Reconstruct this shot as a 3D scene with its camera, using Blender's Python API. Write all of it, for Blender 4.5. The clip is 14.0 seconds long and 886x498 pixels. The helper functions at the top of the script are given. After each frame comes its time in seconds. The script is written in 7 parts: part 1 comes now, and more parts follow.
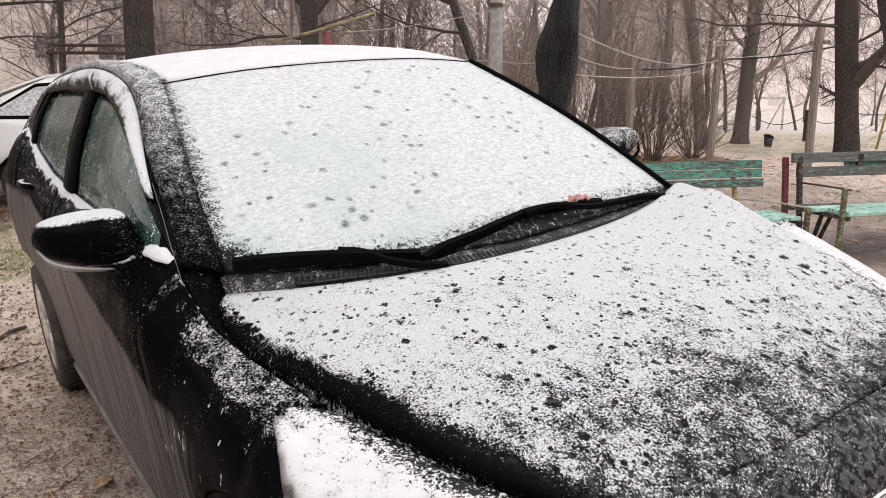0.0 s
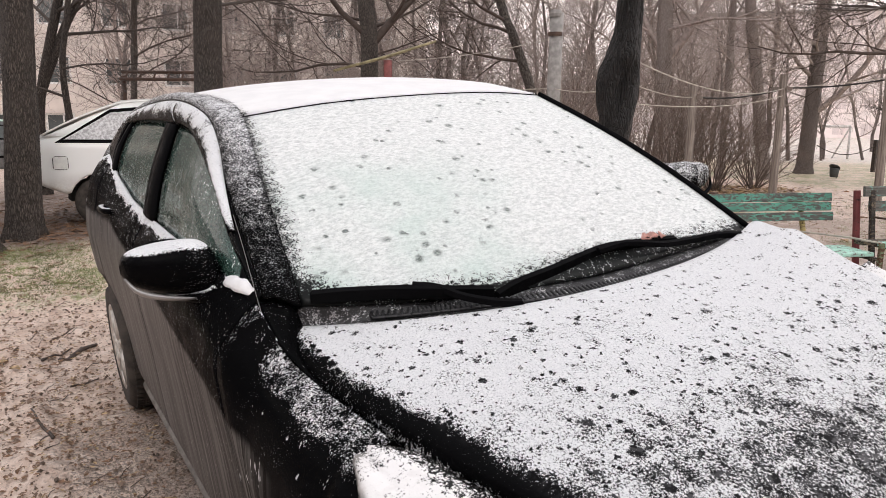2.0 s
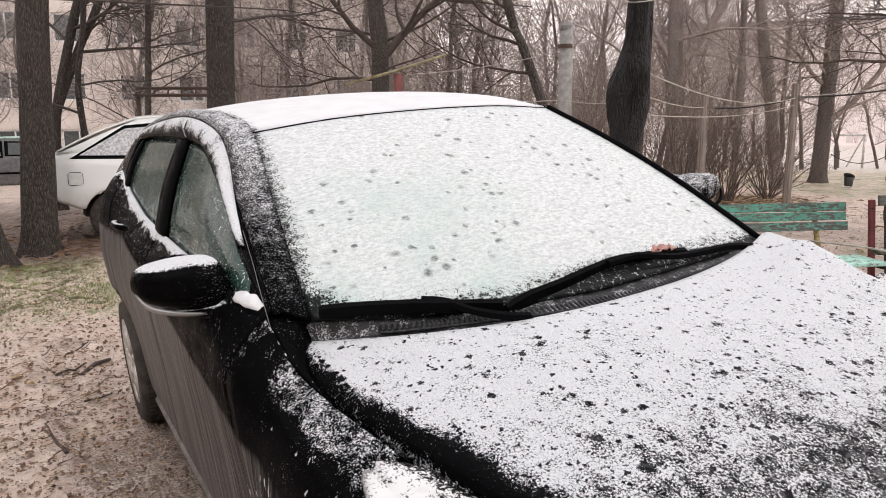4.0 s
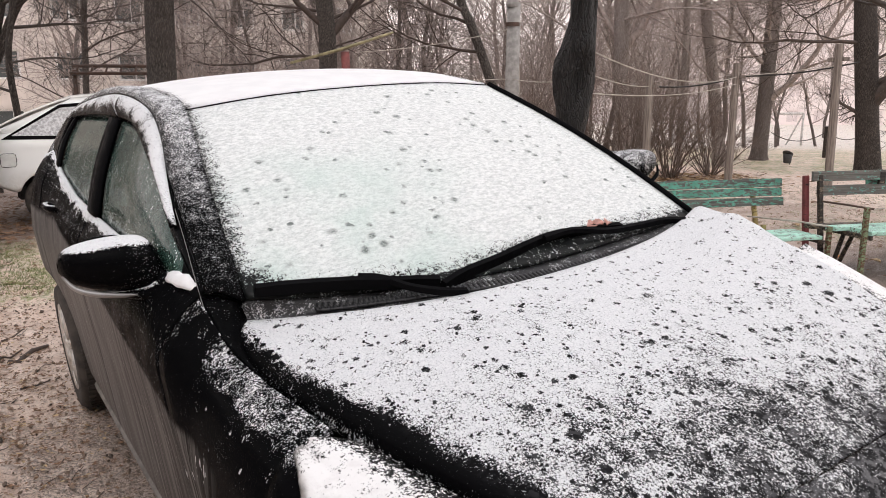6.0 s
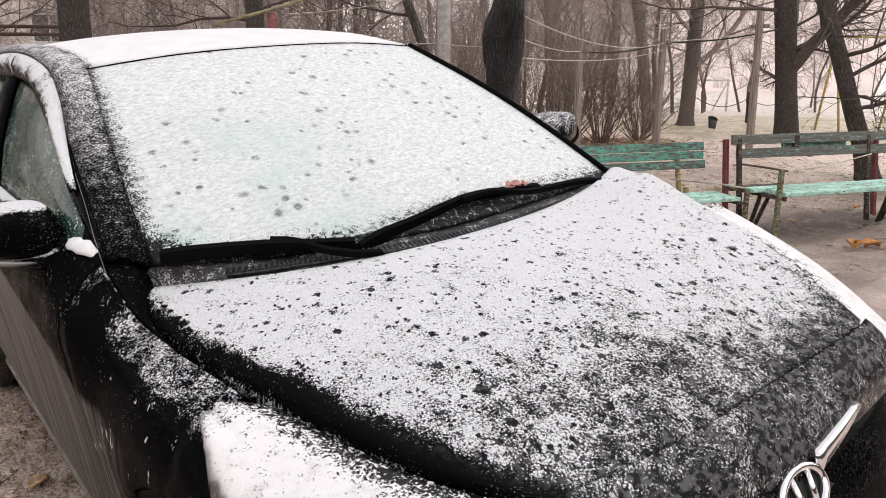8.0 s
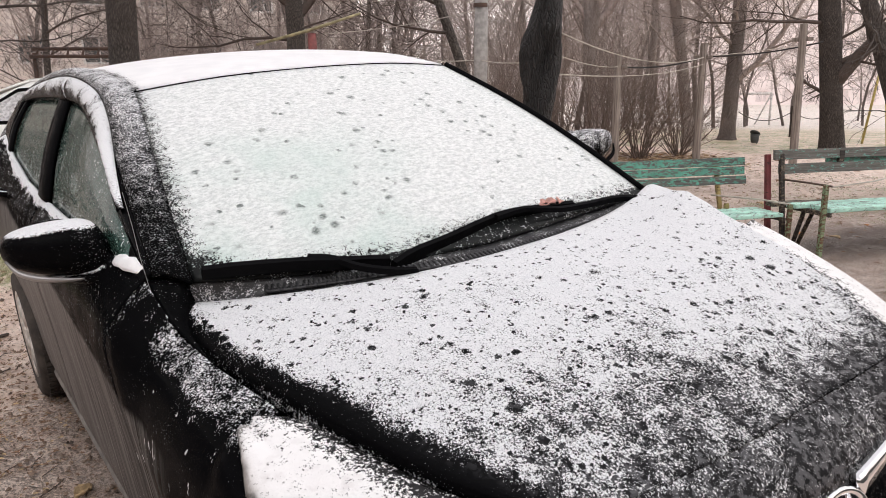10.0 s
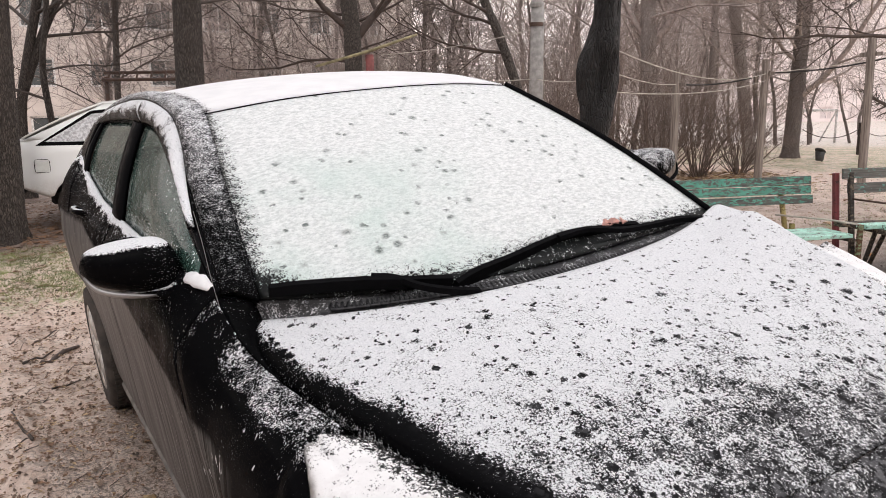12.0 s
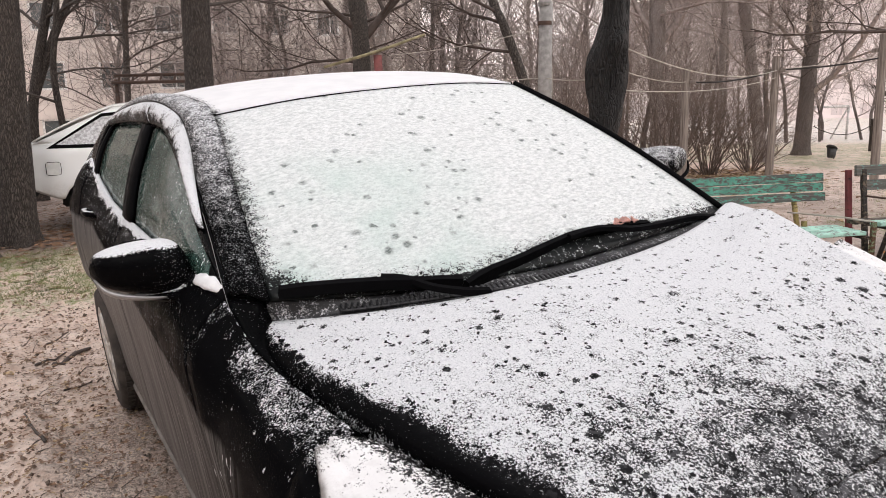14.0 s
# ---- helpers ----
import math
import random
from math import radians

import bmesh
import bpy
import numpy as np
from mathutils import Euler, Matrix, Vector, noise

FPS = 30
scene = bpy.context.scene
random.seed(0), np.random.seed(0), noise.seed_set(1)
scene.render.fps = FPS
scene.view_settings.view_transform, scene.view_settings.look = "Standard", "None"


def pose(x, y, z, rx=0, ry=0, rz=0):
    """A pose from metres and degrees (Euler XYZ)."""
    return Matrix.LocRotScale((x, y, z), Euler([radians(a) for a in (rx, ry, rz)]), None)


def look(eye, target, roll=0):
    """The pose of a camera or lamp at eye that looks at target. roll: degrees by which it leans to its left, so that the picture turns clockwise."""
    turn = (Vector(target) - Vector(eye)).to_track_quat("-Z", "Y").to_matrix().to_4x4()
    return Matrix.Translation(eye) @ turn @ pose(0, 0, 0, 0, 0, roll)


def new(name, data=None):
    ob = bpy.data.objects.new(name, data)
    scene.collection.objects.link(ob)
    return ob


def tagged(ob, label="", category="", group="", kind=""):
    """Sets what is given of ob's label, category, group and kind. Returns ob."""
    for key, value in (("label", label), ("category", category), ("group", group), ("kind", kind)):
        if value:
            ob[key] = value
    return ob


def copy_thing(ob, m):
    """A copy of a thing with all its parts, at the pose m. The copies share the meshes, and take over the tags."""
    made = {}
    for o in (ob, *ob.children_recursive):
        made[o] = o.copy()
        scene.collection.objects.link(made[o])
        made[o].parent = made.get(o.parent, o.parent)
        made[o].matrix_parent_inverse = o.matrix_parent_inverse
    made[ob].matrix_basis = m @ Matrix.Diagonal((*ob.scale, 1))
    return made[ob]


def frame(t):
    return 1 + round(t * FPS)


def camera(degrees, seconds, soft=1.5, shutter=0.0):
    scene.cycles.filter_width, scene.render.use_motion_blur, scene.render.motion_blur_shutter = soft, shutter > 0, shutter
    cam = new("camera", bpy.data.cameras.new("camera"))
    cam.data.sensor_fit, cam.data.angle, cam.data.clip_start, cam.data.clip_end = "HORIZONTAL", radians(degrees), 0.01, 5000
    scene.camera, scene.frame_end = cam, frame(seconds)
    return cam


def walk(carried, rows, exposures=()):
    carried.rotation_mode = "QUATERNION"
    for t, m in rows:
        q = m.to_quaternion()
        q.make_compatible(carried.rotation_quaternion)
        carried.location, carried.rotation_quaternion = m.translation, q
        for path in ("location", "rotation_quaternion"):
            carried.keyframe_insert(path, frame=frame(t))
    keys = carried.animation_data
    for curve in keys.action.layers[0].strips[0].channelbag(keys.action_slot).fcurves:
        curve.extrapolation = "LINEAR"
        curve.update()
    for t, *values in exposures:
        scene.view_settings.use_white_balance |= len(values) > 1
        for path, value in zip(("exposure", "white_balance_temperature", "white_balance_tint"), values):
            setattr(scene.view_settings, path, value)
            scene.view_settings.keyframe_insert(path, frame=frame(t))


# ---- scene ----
cam = camera(63.6, 14.0, soft=0.5)
# seconds, eye x y z, heading (clockwise from +y), pitch, roll
PATH = [
    (0.0, -1.238, -0.213, 1.366, 35.97, -12.58, 0.12),
    (0.5, -1.244, -0.207, 1.369, 35.18, -12.32, 0.42),
    (1.0, -1.261, -0.197, 1.374, 34.05, -11.85, 0.51),
    (1.5, -1.270, -0.190, 1.384, 32.84, -11.29, 0.54),
    (2.0, -1.280, -0.178, 1.392, 31.82, -10.64, 0.52),
    (4.3, -1.271, -0.184, 1.397, 30.81, -9.67, -0.06),
    (4.5, -1.270, -0.186, 1.397, 31.10, -9.76, -0.06),
    (5.0, -1.264, -0.191, 1.394, 31.93, -10.06, -0.06),
    (5.5, -1.255, -0.199, 1.392, 33.10, -10.57, -0.16),
    (6.0, -1.243, -0.207, 1.389, 34.63, -11.28, -0.12),
    (6.5, -1.231, -0.216, 1.384, 36.37, -12.15, -0.07),
    (7.0, -1.214, -0.221, 1.375, 38.09, -13.01, 0.02),
    (7.5, -1.201, -0.224, 1.369, 39.38, -13.63, 0.09),
    (7.7, -1.199, -0.228, 1.371, 39.76, -13.91, 0.12),
    (9.8, -1.198, -0.252, 1.380, 37.27, -12.92, -0.46),
    (10.0, -1.202, -0.251, 1.383, 36.65, -12.66, -0.47),
    (10.5, -1.211, -0.241, 1.384, 35.12, -12.04, -0.55),
    (11.0, -1.217, -0.234, 1.386, 33.86, -11.58, -0.61),
    (11.5, -1.220, -0.235, 1.387, 32.95, -11.29, -0.71),
    (12.0, -1.220, -0.235, 1.387, 32.38, -11.15, -0.89),
    (12.5, -1.219, -0.235, 1.387, 32.09, -11.11, -1.04),
    (13.0, -1.218, -0.234, 1.386, 31.92, -11.14, -1.14),
    (13.5, -1.216, -0.231, 1.386, 31.76, -11.17, -1.26),
    (14.0, -1.216, -0.226, 1.386, 31.62, -11.15, -1.38),
]
walk(cam, [(t, pose(x, y, z, 90 + p, 0, -h) @ pose(0, 0, 0, 0, 0, r)) for t, x, y, z, h, p, r in PATH],
     exposures=[(0.0, 0.0), (14.0, 0.0)])

# ---- daylight: an overcast winter sky ----
world = bpy.data.worlds.new("overcast_sky")
scene.world = world
world.use_nodes = True
wt = world.node_tree
wt.nodes.clear()
w_out = wt.nodes.new("ShaderNodeOutputWorld")
w_bg = wt.nodes.new("ShaderNodeBackground")
w_sky = wt.nodes.new("ShaderNodeTexSky")
w_sky.sky_type, w_sky.sun_disc = "NISHITA", False
w_sky.sun_elevation, w_sky.sun_rotation = radians(38), radians(140)
w_sky.air_density, w_sky.dust_density, w_sky.ozone_density = 1.0, 6.0, 1.0
w_hsv = wt.nodes.new("ShaderNodeHueSaturation")
w_hsv.inputs["Saturation"].default_value = 0.12
w_mix = wt.nodes.new("ShaderNodeMix")
w_mix.data_type = "RGBA"
w_mix.inputs[0].default_value = 0.75
w_mix.inputs[7].default_value = (7.7, 7.4, 7.72, 1)
wt.links.new(w_sky.outputs[0], w_hsv.inputs["Color"])
wt.links.new(w_hsv.outputs[0], w_mix.inputs[6])
wt.links.new(w_mix.outputs[2], w_bg.inputs["Color"])
w_bg.inputs["Strength"].default_value = 0.15
wt.links.new(w_bg.outputs[0], w_out.inputs["Surface"])

sun_data = bpy.data.lights.new("sun", "SUN")
sun_data.energy, sun_data.angle, sun_data.color = 0.9, radians(40), (1.0, 0.95, 0.92)
sun = new("sun", sun_data)
sun.matrix_world = look((-4, -6, 12), (0, 1.5, 0))


# ---- materials ----
class Nodes:
    """Small helper to write node materials."""
    def __init__(self, name):
        self.mat = bpy.data.materials.new(name)
        self.mat.use_nodes = True
        self.t = self.mat.node_tree
        self.t.nodes.clear()
        self.out = self.t.nodes.new("ShaderNodeOutputMaterial")

    def put(self, sock, value):
        if hasattr(value, "is_output"):
            self.t.links.new(value, sock)
        elif value is not None:
            if sock.type == "RGBA" and isinstance(value, (tuple, list)) and len(value) == 3:
                value = (*value, 1)
            sock.default_value = value

    def node(self, kind, **ins):
        n = self.t.nodes.new("ShaderNode" + kind)
        for k, v in ins.items():
            self.put(n.inputs[k.replace("_", " ")], v)
        return n

    def coord(self, which="Object"):
        return self.t.nodes.new("ShaderNodeTexCoord").outputs[which]

    def pos(self):
        return self.t.nodes.new("ShaderNodeNewGeometry").outputs["Position"]

    def noise(self, co, scale, detail=4, rough=0.55, dist=0.0):
        return self.node("TexNoise", Vector=co, Scale=scale, Detail=detail, Roughness=rough, Distortion=dist).outputs[0]

    def voro(self, co, scale, feature="F1", rand=1.0):
        n = self.node("TexVoronoi", Vector=co, Scale=scale, Randomness=rand)
        n.feature = feature
        return n

    def stretch(self, co, s):
        return self.node("Mapping", Vector=co, Scale=s).outputs[0]

    def math(self, op, a, b=0.0, clamp=False):
        n = self.t.nodes.new("ShaderNodeMath")
        n.operation, n.use_clamp = op, clamp
        self.put(n.inputs[0], a)
        self.put(n.inputs[1], b)
        return n.outputs[0]

    def ramp(self, v, a, b, lo=0.0, hi=1.0, smooth=True):
        n = self.t.nodes.new("ShaderNodeMapRange")
        n.interpolation_type = "SMOOTHSTEP" if smooth else "LINEAR"
        for k, x in zip(range(5), (v, a, b, lo, hi)):
            self.put(n.inputs[k], x)
        return n.outputs[0]

    def mix(self, f, a, b, how="MIX"):
        n = self.t.nodes.new("ShaderNodeMix")
        n.data_type, n.blend_type = "RGBA", how
        self.put(n.inputs[0], f)
        self.put(n.inputs[6], a)
        self.put(n.inputs[7], b)
        return n.outputs[2]

    def bump(self, height, strength=0.5, dist=0.01, normal=None):
        n = self.node("Bump", Strength=strength, Distance=dist, Height=height)
        if normal is not None:
            self.put(n.inputs["Normal"], normal)
        return n.outputs[0]

    def sep(self, v):
        return self.node("SeparateXYZ", Vector=v).outputs

    def bsdf(self, color, rough=0.6, metal=0.0, normal=None, spec=0.5, coat=0.0, **more):
        n = self.t.nodes.new("ShaderNodeBsdfPrincipled")
        for k, v in (("Base Color", color), ("Roughness", rough), ("Metallic", metal), ("Normal", normal),
                     ("Specular IOR Level", spec), ("Coat Weight", coat)):
            self.put(n.inputs[k], v)
        for k, v in more.items():
            self.put(n.inputs[k.replace("_", " ")], v)
        return n.outputs[0]

    def shade(self, f, a, b):
        n = self.t.nodes.new("ShaderNodeMixShader")
        self.put(n.inputs[0], f)
        self.t.links.new(a, n.inputs[1])
        self.t.links.new(b, n.inputs[2])
        return n.outputs[0]

    def done(self, shader):
        self.t.links.new(shader, self.out.inputs["Surface"])
        return self.mat


SNOW = (0.86, 0.86, 0.87)


def simple(name, color, rough=0.6, metal=0.0, vary=0.25, scale=12.0, bump=0.2, bscale=60.0, coat=0.0):
    m = Nodes(name)
    co = m.coord()
    n = m.noise(co, scale, 5)
    dark = tuple(c * (1 - vary) for c in color)
    light = tuple(min(1, c * (1 + vary)) for c in color)
    col = m.mix(m.ramp(n, 0.3, 0.7), dark, light)
    nb = m.noise(co, bscale, 4)
    return m.done(m.bsdf(col, m.ramp(n, 0.2, 0.8, rough * 0.85, min(1, rough * 1.15)), metal, m.bump(nb, bump, 0.004), coat=coat))


# ---- helpers for meshes ----
def smooth01(a, b, v):
    t = min(1.0, max(0.0, (v - a) / (b - a)))
    return t * t * (3 - 2 * t)


def ground_z(x, y):
    """Height of the ground: a rise across the car's width, a little higher at the back, falling far off."""
    z = 0.125 * smooth01(-0.85, 0.9, x) - 0.075 * smooth01(1.0, 3.2, x)
    z += 0.10 * smooth01(3.8, 7.5, y) * (1 - smooth01(0.5, 4.0, x))
    far = math.hypot(max(0, x - 3), max(0, y - 3))
    z -= 0.12 * smooth01(8, 16, far) + 0.75 * smooth01(16, 42, far)
    return z


def mesh_ob(name, verts, faces, mat=None, smooth=False, uvs=None, parent=None):
    me = bpy.data.meshes.new(name)
    me.from_pydata([tuple(v) for v in verts], [], faces)
    if uvs is not None:
        layer = me.uv_layers.new(name="UVMap")
        for loop in me.loops:
            layer.data[loop.index].uv = uvs[loop.vertex_index]
    if mat:
        me.materials.append(mat)
    if smooth:
        me.polygons.foreach_set("use_smooth", [True] * len(me.polygons))
    me.update()
    ob = new(name, me)
    if parent:
        ob.parent = parent
    return ob


def from_bm(name, bm, mat=None, parent=None, smooth=False, label=""):
    me = bpy.data.meshes.new(name)
    bm.to_mesh(me)
    bm.free()
    if mat:
        me.materials.append(mat)
    if smooth:
        me.polygons.foreach_set("use_smooth", [True] * len(me.polygons))
    ob = new(name, me)
    if parent:
        ob.parent = parent
    if label:
        tagged(ob, label)
    return ob


def thing(name, m=None, label="", category="", group="", kind=""):
    ob = new(name)
    ob.empty_display_size = 0.1
    if m is not None:
        ob.matrix_world = m
    return tagged(ob, label, category, group, kind)


def spline(pts, n):
    """n points along a smooth curve through pts."""
    p = [Vector(q) for q in pts]
    if len(p) == 2:
        return [p[0].lerp(p[1], i / (n - 1)) for i in range(n)]
    p = [2 * p[0] - p[1]] + p + [2 * p[-1] - p[-2]]
    seg = len(p) - 3
    lens = [(p[i + 2] - p[i + 1]).length for i in range(seg)]
    total = sum(lens)
    out = []
    for i in range(n):
        d = total * i / (n - 1)
        k = 0
        while k < seg - 1 and d > lens[k]:
            d -= lens[k]
            k += 1
        t = d / lens[k] if lens[k] else 0
        a, b, c, e = p[k], p[k + 1], p[k + 2], p[k + 3]
        out.append(0.5 * (2 * b + (c - a) * t + (2 * a - 5 * b + 4 * c - e) * t * t + (3 * b - a - 3 * c + e) * t ** 3))
    return out


def grid_mesh(name, rows, mat, parent=None, thick=0.0, smooth=True, label="", flip=False):
    """A sheet from rows of points, with uv along (row, column)."""
    nu, nv = len(rows), len(rows[0])
    verts = [p for r in rows for p in r]
    uvs = [(i / (nu - 1), j / (nv - 1)) for i in range(nu) for j in range(nv)]
    faces = []
    for i in range(nu - 1):
        for j in range(nv - 1):
            f = (i * nv + j, i * nv + j + 1, (i + 1) * nv + j + 1, (i + 1) * nv + j)
            faces.append(f[::-1] if flip else f)
    ob = mesh_ob(name, verts, faces, mat, smooth, uvs, parent)
    if thick:
        mod = ob.modifiers.new("thickness", "SOLIDIFY")
        mod.thickness, mod.offset = thick, -1
    if label:
        tagged(ob, label)
    return ob


def tube_bm(bm, pts, radii, seg=8, cap=True):
    """A tube along pts into bm."""
    pts = [Vector(p) for p in pts]
    if not hasattr(radii, "__len__"):
        radii = [radii] * len(pts)
    rings = []
    side = None
    for i, p in enumerate(pts):
        d = (pts[min(i + 1, len(pts) - 1)] - pts[max(i - 1, 0)]).normalized()
        if side is None:
            side = d.cross(Vector((0.3, 0.2, 1)) if abs(d.z) < 0.9 else Vector((1, 0, 0))).normalized()
        side = (side - d * side.dot(d)).normalized()
        up = d.cross(side)
        rings.append([bm.verts.new(p + radii[i] * (math.cos(a) * side + math.sin(a) * up))
                      for a in (2 * math.pi * k / seg for k in range(seg))])
    for a, b in zip(rings, rings[1:]):
        for k in range(seg):
            bm.faces.new((a[k], a[(k + 1) % seg], b[(k + 1) % seg], b[k]))
    if cap:
        bm.faces.new(rings[0][::-1])
        bm.faces.new(rings[-1])
    return bm


def tube(name, pts, radii, mat, parent=None, seg=8, smooth=True, label=""):
    return from_bm(name, tube_bm(bmesh.new(), pts, radii, seg), mat, parent, smooth, label)


def box_bm(size, bevel=0.0, seg=1, m=None):
    bm = bmesh.new()
    bmesh.ops.create_cube(bm, size=1, matrix=Matrix.Diagonal((*size, 1)))
    if bevel:
        bmesh.ops.bevel(bm, geom=bm.edges[:], offset=bevel, segments=seg, affect="EDGES")
    if m is not None:
        bm.transform(m)
    return bm


def box(name, size, m, mat, parent=None, bevel=0.004, seg=1, label=""):
    return from_bm(name, box_bm(size, bevel, seg, m), mat, parent, False, label)


def spin_bm(profile, seg=32, axis="x"):
    """A ring turned round an axis from (radius, along) pairs, closed."""
    bm = bmesh.new()
    rings = []
    for r, a in profile:
        ring = []
        for k in range(seg):
            w = 2 * math.pi * k / seg
            ring.append(bm.verts.new((a, r * math.cos(w), r * math.sin(w)) if axis == "x" else (r * math.cos(w), r * math.sin(w), a)))
        rings.append(ring)
    for a, b in zip(rings, rings[1:]):
        for k in range(seg):
            bm.faces.new((a[k], a[(k + 1) % seg], b[(k + 1) % seg], b[k]))
    return bm


# ---- ground ----
def ground_material():
    m = Nodes("wet_mud_and_grass")
    p = m.pos()
    x, y, z = m.sep(p)
    n1 = m.noise(p, 1.1, 6, 0.6)
    n2 = m.noise(p, 9, 6, 0.65)
    n3 = m.noise(p, 55, 5, 0.7)
    n4 = m.noise(p, 190, 3, 0.6)
    mud = m.mix(m.ramp(n2, 0.32, 0.68), (0.64, 0.48, 0.39), (0.90, 0.755, 0.66))
    mud = m.mix(m.ramp(n3, 0.55, 0.62, 0, 0.45), mud, (0.17, 0.12, 0.095))
    n5 = m.noise(p, 24, 5, 0.7)
    mud = m.mix(m.ramp(n5, 0.57, 0.66, 0, 0.4), mud, (0.16, 0.115, 0.088))
    mud = m.mix(m.ramp(n4, 0.60, 0.70, 0, 0.6), mud, (0.74, 0.62, 0.53))
    # dark soaked soil beside the car
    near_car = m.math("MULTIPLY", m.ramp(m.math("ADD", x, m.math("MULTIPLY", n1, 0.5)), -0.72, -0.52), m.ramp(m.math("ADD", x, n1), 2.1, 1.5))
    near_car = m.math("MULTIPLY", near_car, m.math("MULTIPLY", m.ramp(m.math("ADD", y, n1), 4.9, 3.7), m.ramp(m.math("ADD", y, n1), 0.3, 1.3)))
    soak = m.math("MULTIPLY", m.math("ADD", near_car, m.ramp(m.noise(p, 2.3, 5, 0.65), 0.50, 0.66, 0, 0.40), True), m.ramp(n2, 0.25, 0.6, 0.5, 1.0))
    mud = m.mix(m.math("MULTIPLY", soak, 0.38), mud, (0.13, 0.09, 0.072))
    # bare damp soil round the trunks, with the white car's shade painted into it
    bare = m.math("MULTIPLY", m.math("MULTIPLY", m.ramp(m.math("ADD", y, n1), 7.2, 8.6), m.ramp(y, 17, 12)), m.ramp(x, 3.0, 1.0))
    mud = m.mix(m.math("MULTIPLY", bare, m.ramp(n1, 0.3, 0.65, 0.70, 0.95)), mud, (0.13, 0.088, 0.068))
    # dark ragged ellipse in the ground colour, centred under the bench
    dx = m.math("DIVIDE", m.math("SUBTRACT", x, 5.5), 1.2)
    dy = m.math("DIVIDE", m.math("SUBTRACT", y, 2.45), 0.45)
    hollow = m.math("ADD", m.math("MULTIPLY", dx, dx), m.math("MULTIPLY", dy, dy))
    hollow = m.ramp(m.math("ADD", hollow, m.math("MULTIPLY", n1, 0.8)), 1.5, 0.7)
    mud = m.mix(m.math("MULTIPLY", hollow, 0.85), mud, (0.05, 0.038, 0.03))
    trodden = m.math("MULTIPLY", m.ramp(x, 2.0, 3.2), m.ramp(x, 10, 7))
    mud = m.mix(m.math("MULTIPLY", trodden, m.ramp(n1, 0.3, 0.7, 0.25, 0.7)), mud, (0.16, 0.115, 0.095))
    # moss and thin grass
    grass_c = m.mix(m.ramp(n3, 0.35, 0.65), (0.12, 0.145, 0.055), (0.37, 0.37, 0.18))
    left_patch = m.math("MULTIPLY", m.math("MULTIPLY", m.ramp(y, 4.6, 5.6), m.ramp(y, 8.6, 7.4)), m.ramp(x, 0.5, -0.6))
    lawn = m.math("MULTIPLY", m.ramp(x, 10.5, 14.0), m.ramp(y, 0.0, 3.0))
    strip = m.math("MULTIPLY", m.math("MULTIPLY", m.ramp(x, 5.6, 6.6), m.ramp(x, 12, 9)), m.ramp(y, 6.5, 3.5))
    amount = m.math("ADD", m.math("MULTIPLY", left_patch, 0.50), m.math("ADD", m.math("MULTIPLY", lawn, 0.56), m.math("MULTIPLY", strip, 0.46)))
    gmask = m.ramp(m.math("ADD", m.math("MULTIPLY", n1, 0.25), m.math("ADD", m.math("MULTIPLY", n2, 0.4), m.math("MULTIPLY", n3, 0.35))), m.math("SUBTRACT", 0.66, m.math("MULTIPLY", amount, 0.38)), m.math("SUBTRACT", 0.76, m.math("MULTIPLY", amount, 0.38)))
    gmask = m.math("MULTIPLY", gmask, m.ramp(amount, 0.02, 0.2))
    col = m.mix(gmask, mud, grass_c)
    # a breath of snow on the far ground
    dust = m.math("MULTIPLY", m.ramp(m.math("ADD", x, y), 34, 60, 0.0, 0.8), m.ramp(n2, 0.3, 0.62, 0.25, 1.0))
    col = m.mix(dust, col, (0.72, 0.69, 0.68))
    h = m.math("ADD", m.math("MULTIPLY", n2, 1.0), m.math("ADD", m.math("MULTIPLY", n3, 0.5), m.math("MULTIPLY", n4, 0.18)))
    # tread prints in the soft strip beside the car
    wheel = m.math("ADD", x, m.math("MULTIPLY", m.noise(p, 0.7, 2), 0.5))
    strip_x = m.math("MAXIMUM", m.ramp(m.math("ABSOLUTE", m.math("ADD", wheel, 0.86)), 0.13, 0.07), m.ramp(m.math("ABSOLUTE", m.math("ADD", wheel, 1.30)), 0.13, 0.07))
    lugs = m.math("SINE", m.math("ADD", m.math("MULTIPLY", y, 150.0), m.math("ADD", m.math("MULTIPLY", x, 60.0), m.math("MULTIPLY", n1, 14.0))))
    lugs = m.math("MULTIPLY", m.ramp(lugs, -0.2, 0.5), m.math("MULTIPLY", strip_x, m.ramp(m.noise(p, 3.1, 3), 0.46, 0.56)))
    h = m.math("SUBTRACT", h, m.math("MULTIPLY", lugs, 0.7))
    # standing wet in flat places
    wet = m.math("ADD", soak, m.ramp(m.noise(p, 3.4, 5, 0.7), 0.50, 0.60, 0.0, 0.8), True)
    gravel = m.math("MULTIPLY", m.math("MULTIPLY", m.ramp(m.math("ADD", x, m.math("MULTIPLY", n1, 0.3)), -1.12, -0.92), m.ramp(m.math("ADD", y, n1), 4.0, 3.6)), m.ramp(y, 1.2, 1.6))
    grit = m.noise(p, 85, 4, 0.7)
    h = m.math("ADD", h, m.math("MULTIPLY", gravel, m.math("MULTIPLY", grit, 1.1)))
    col = m.mix(m.math("MULTIPLY", gravel, m.ramp(grit, 0.53, 0.43, 0.0, 0.65)), col, (0.085, 0.06, 0.048))
    rough = m.math("SUBTRACT", 0.52, m.math("MULTIPLY", wet, 0.30))
    return m.done(m.bsdf(col, rough, 0, m.bump(h, 0.75, 0.024)))


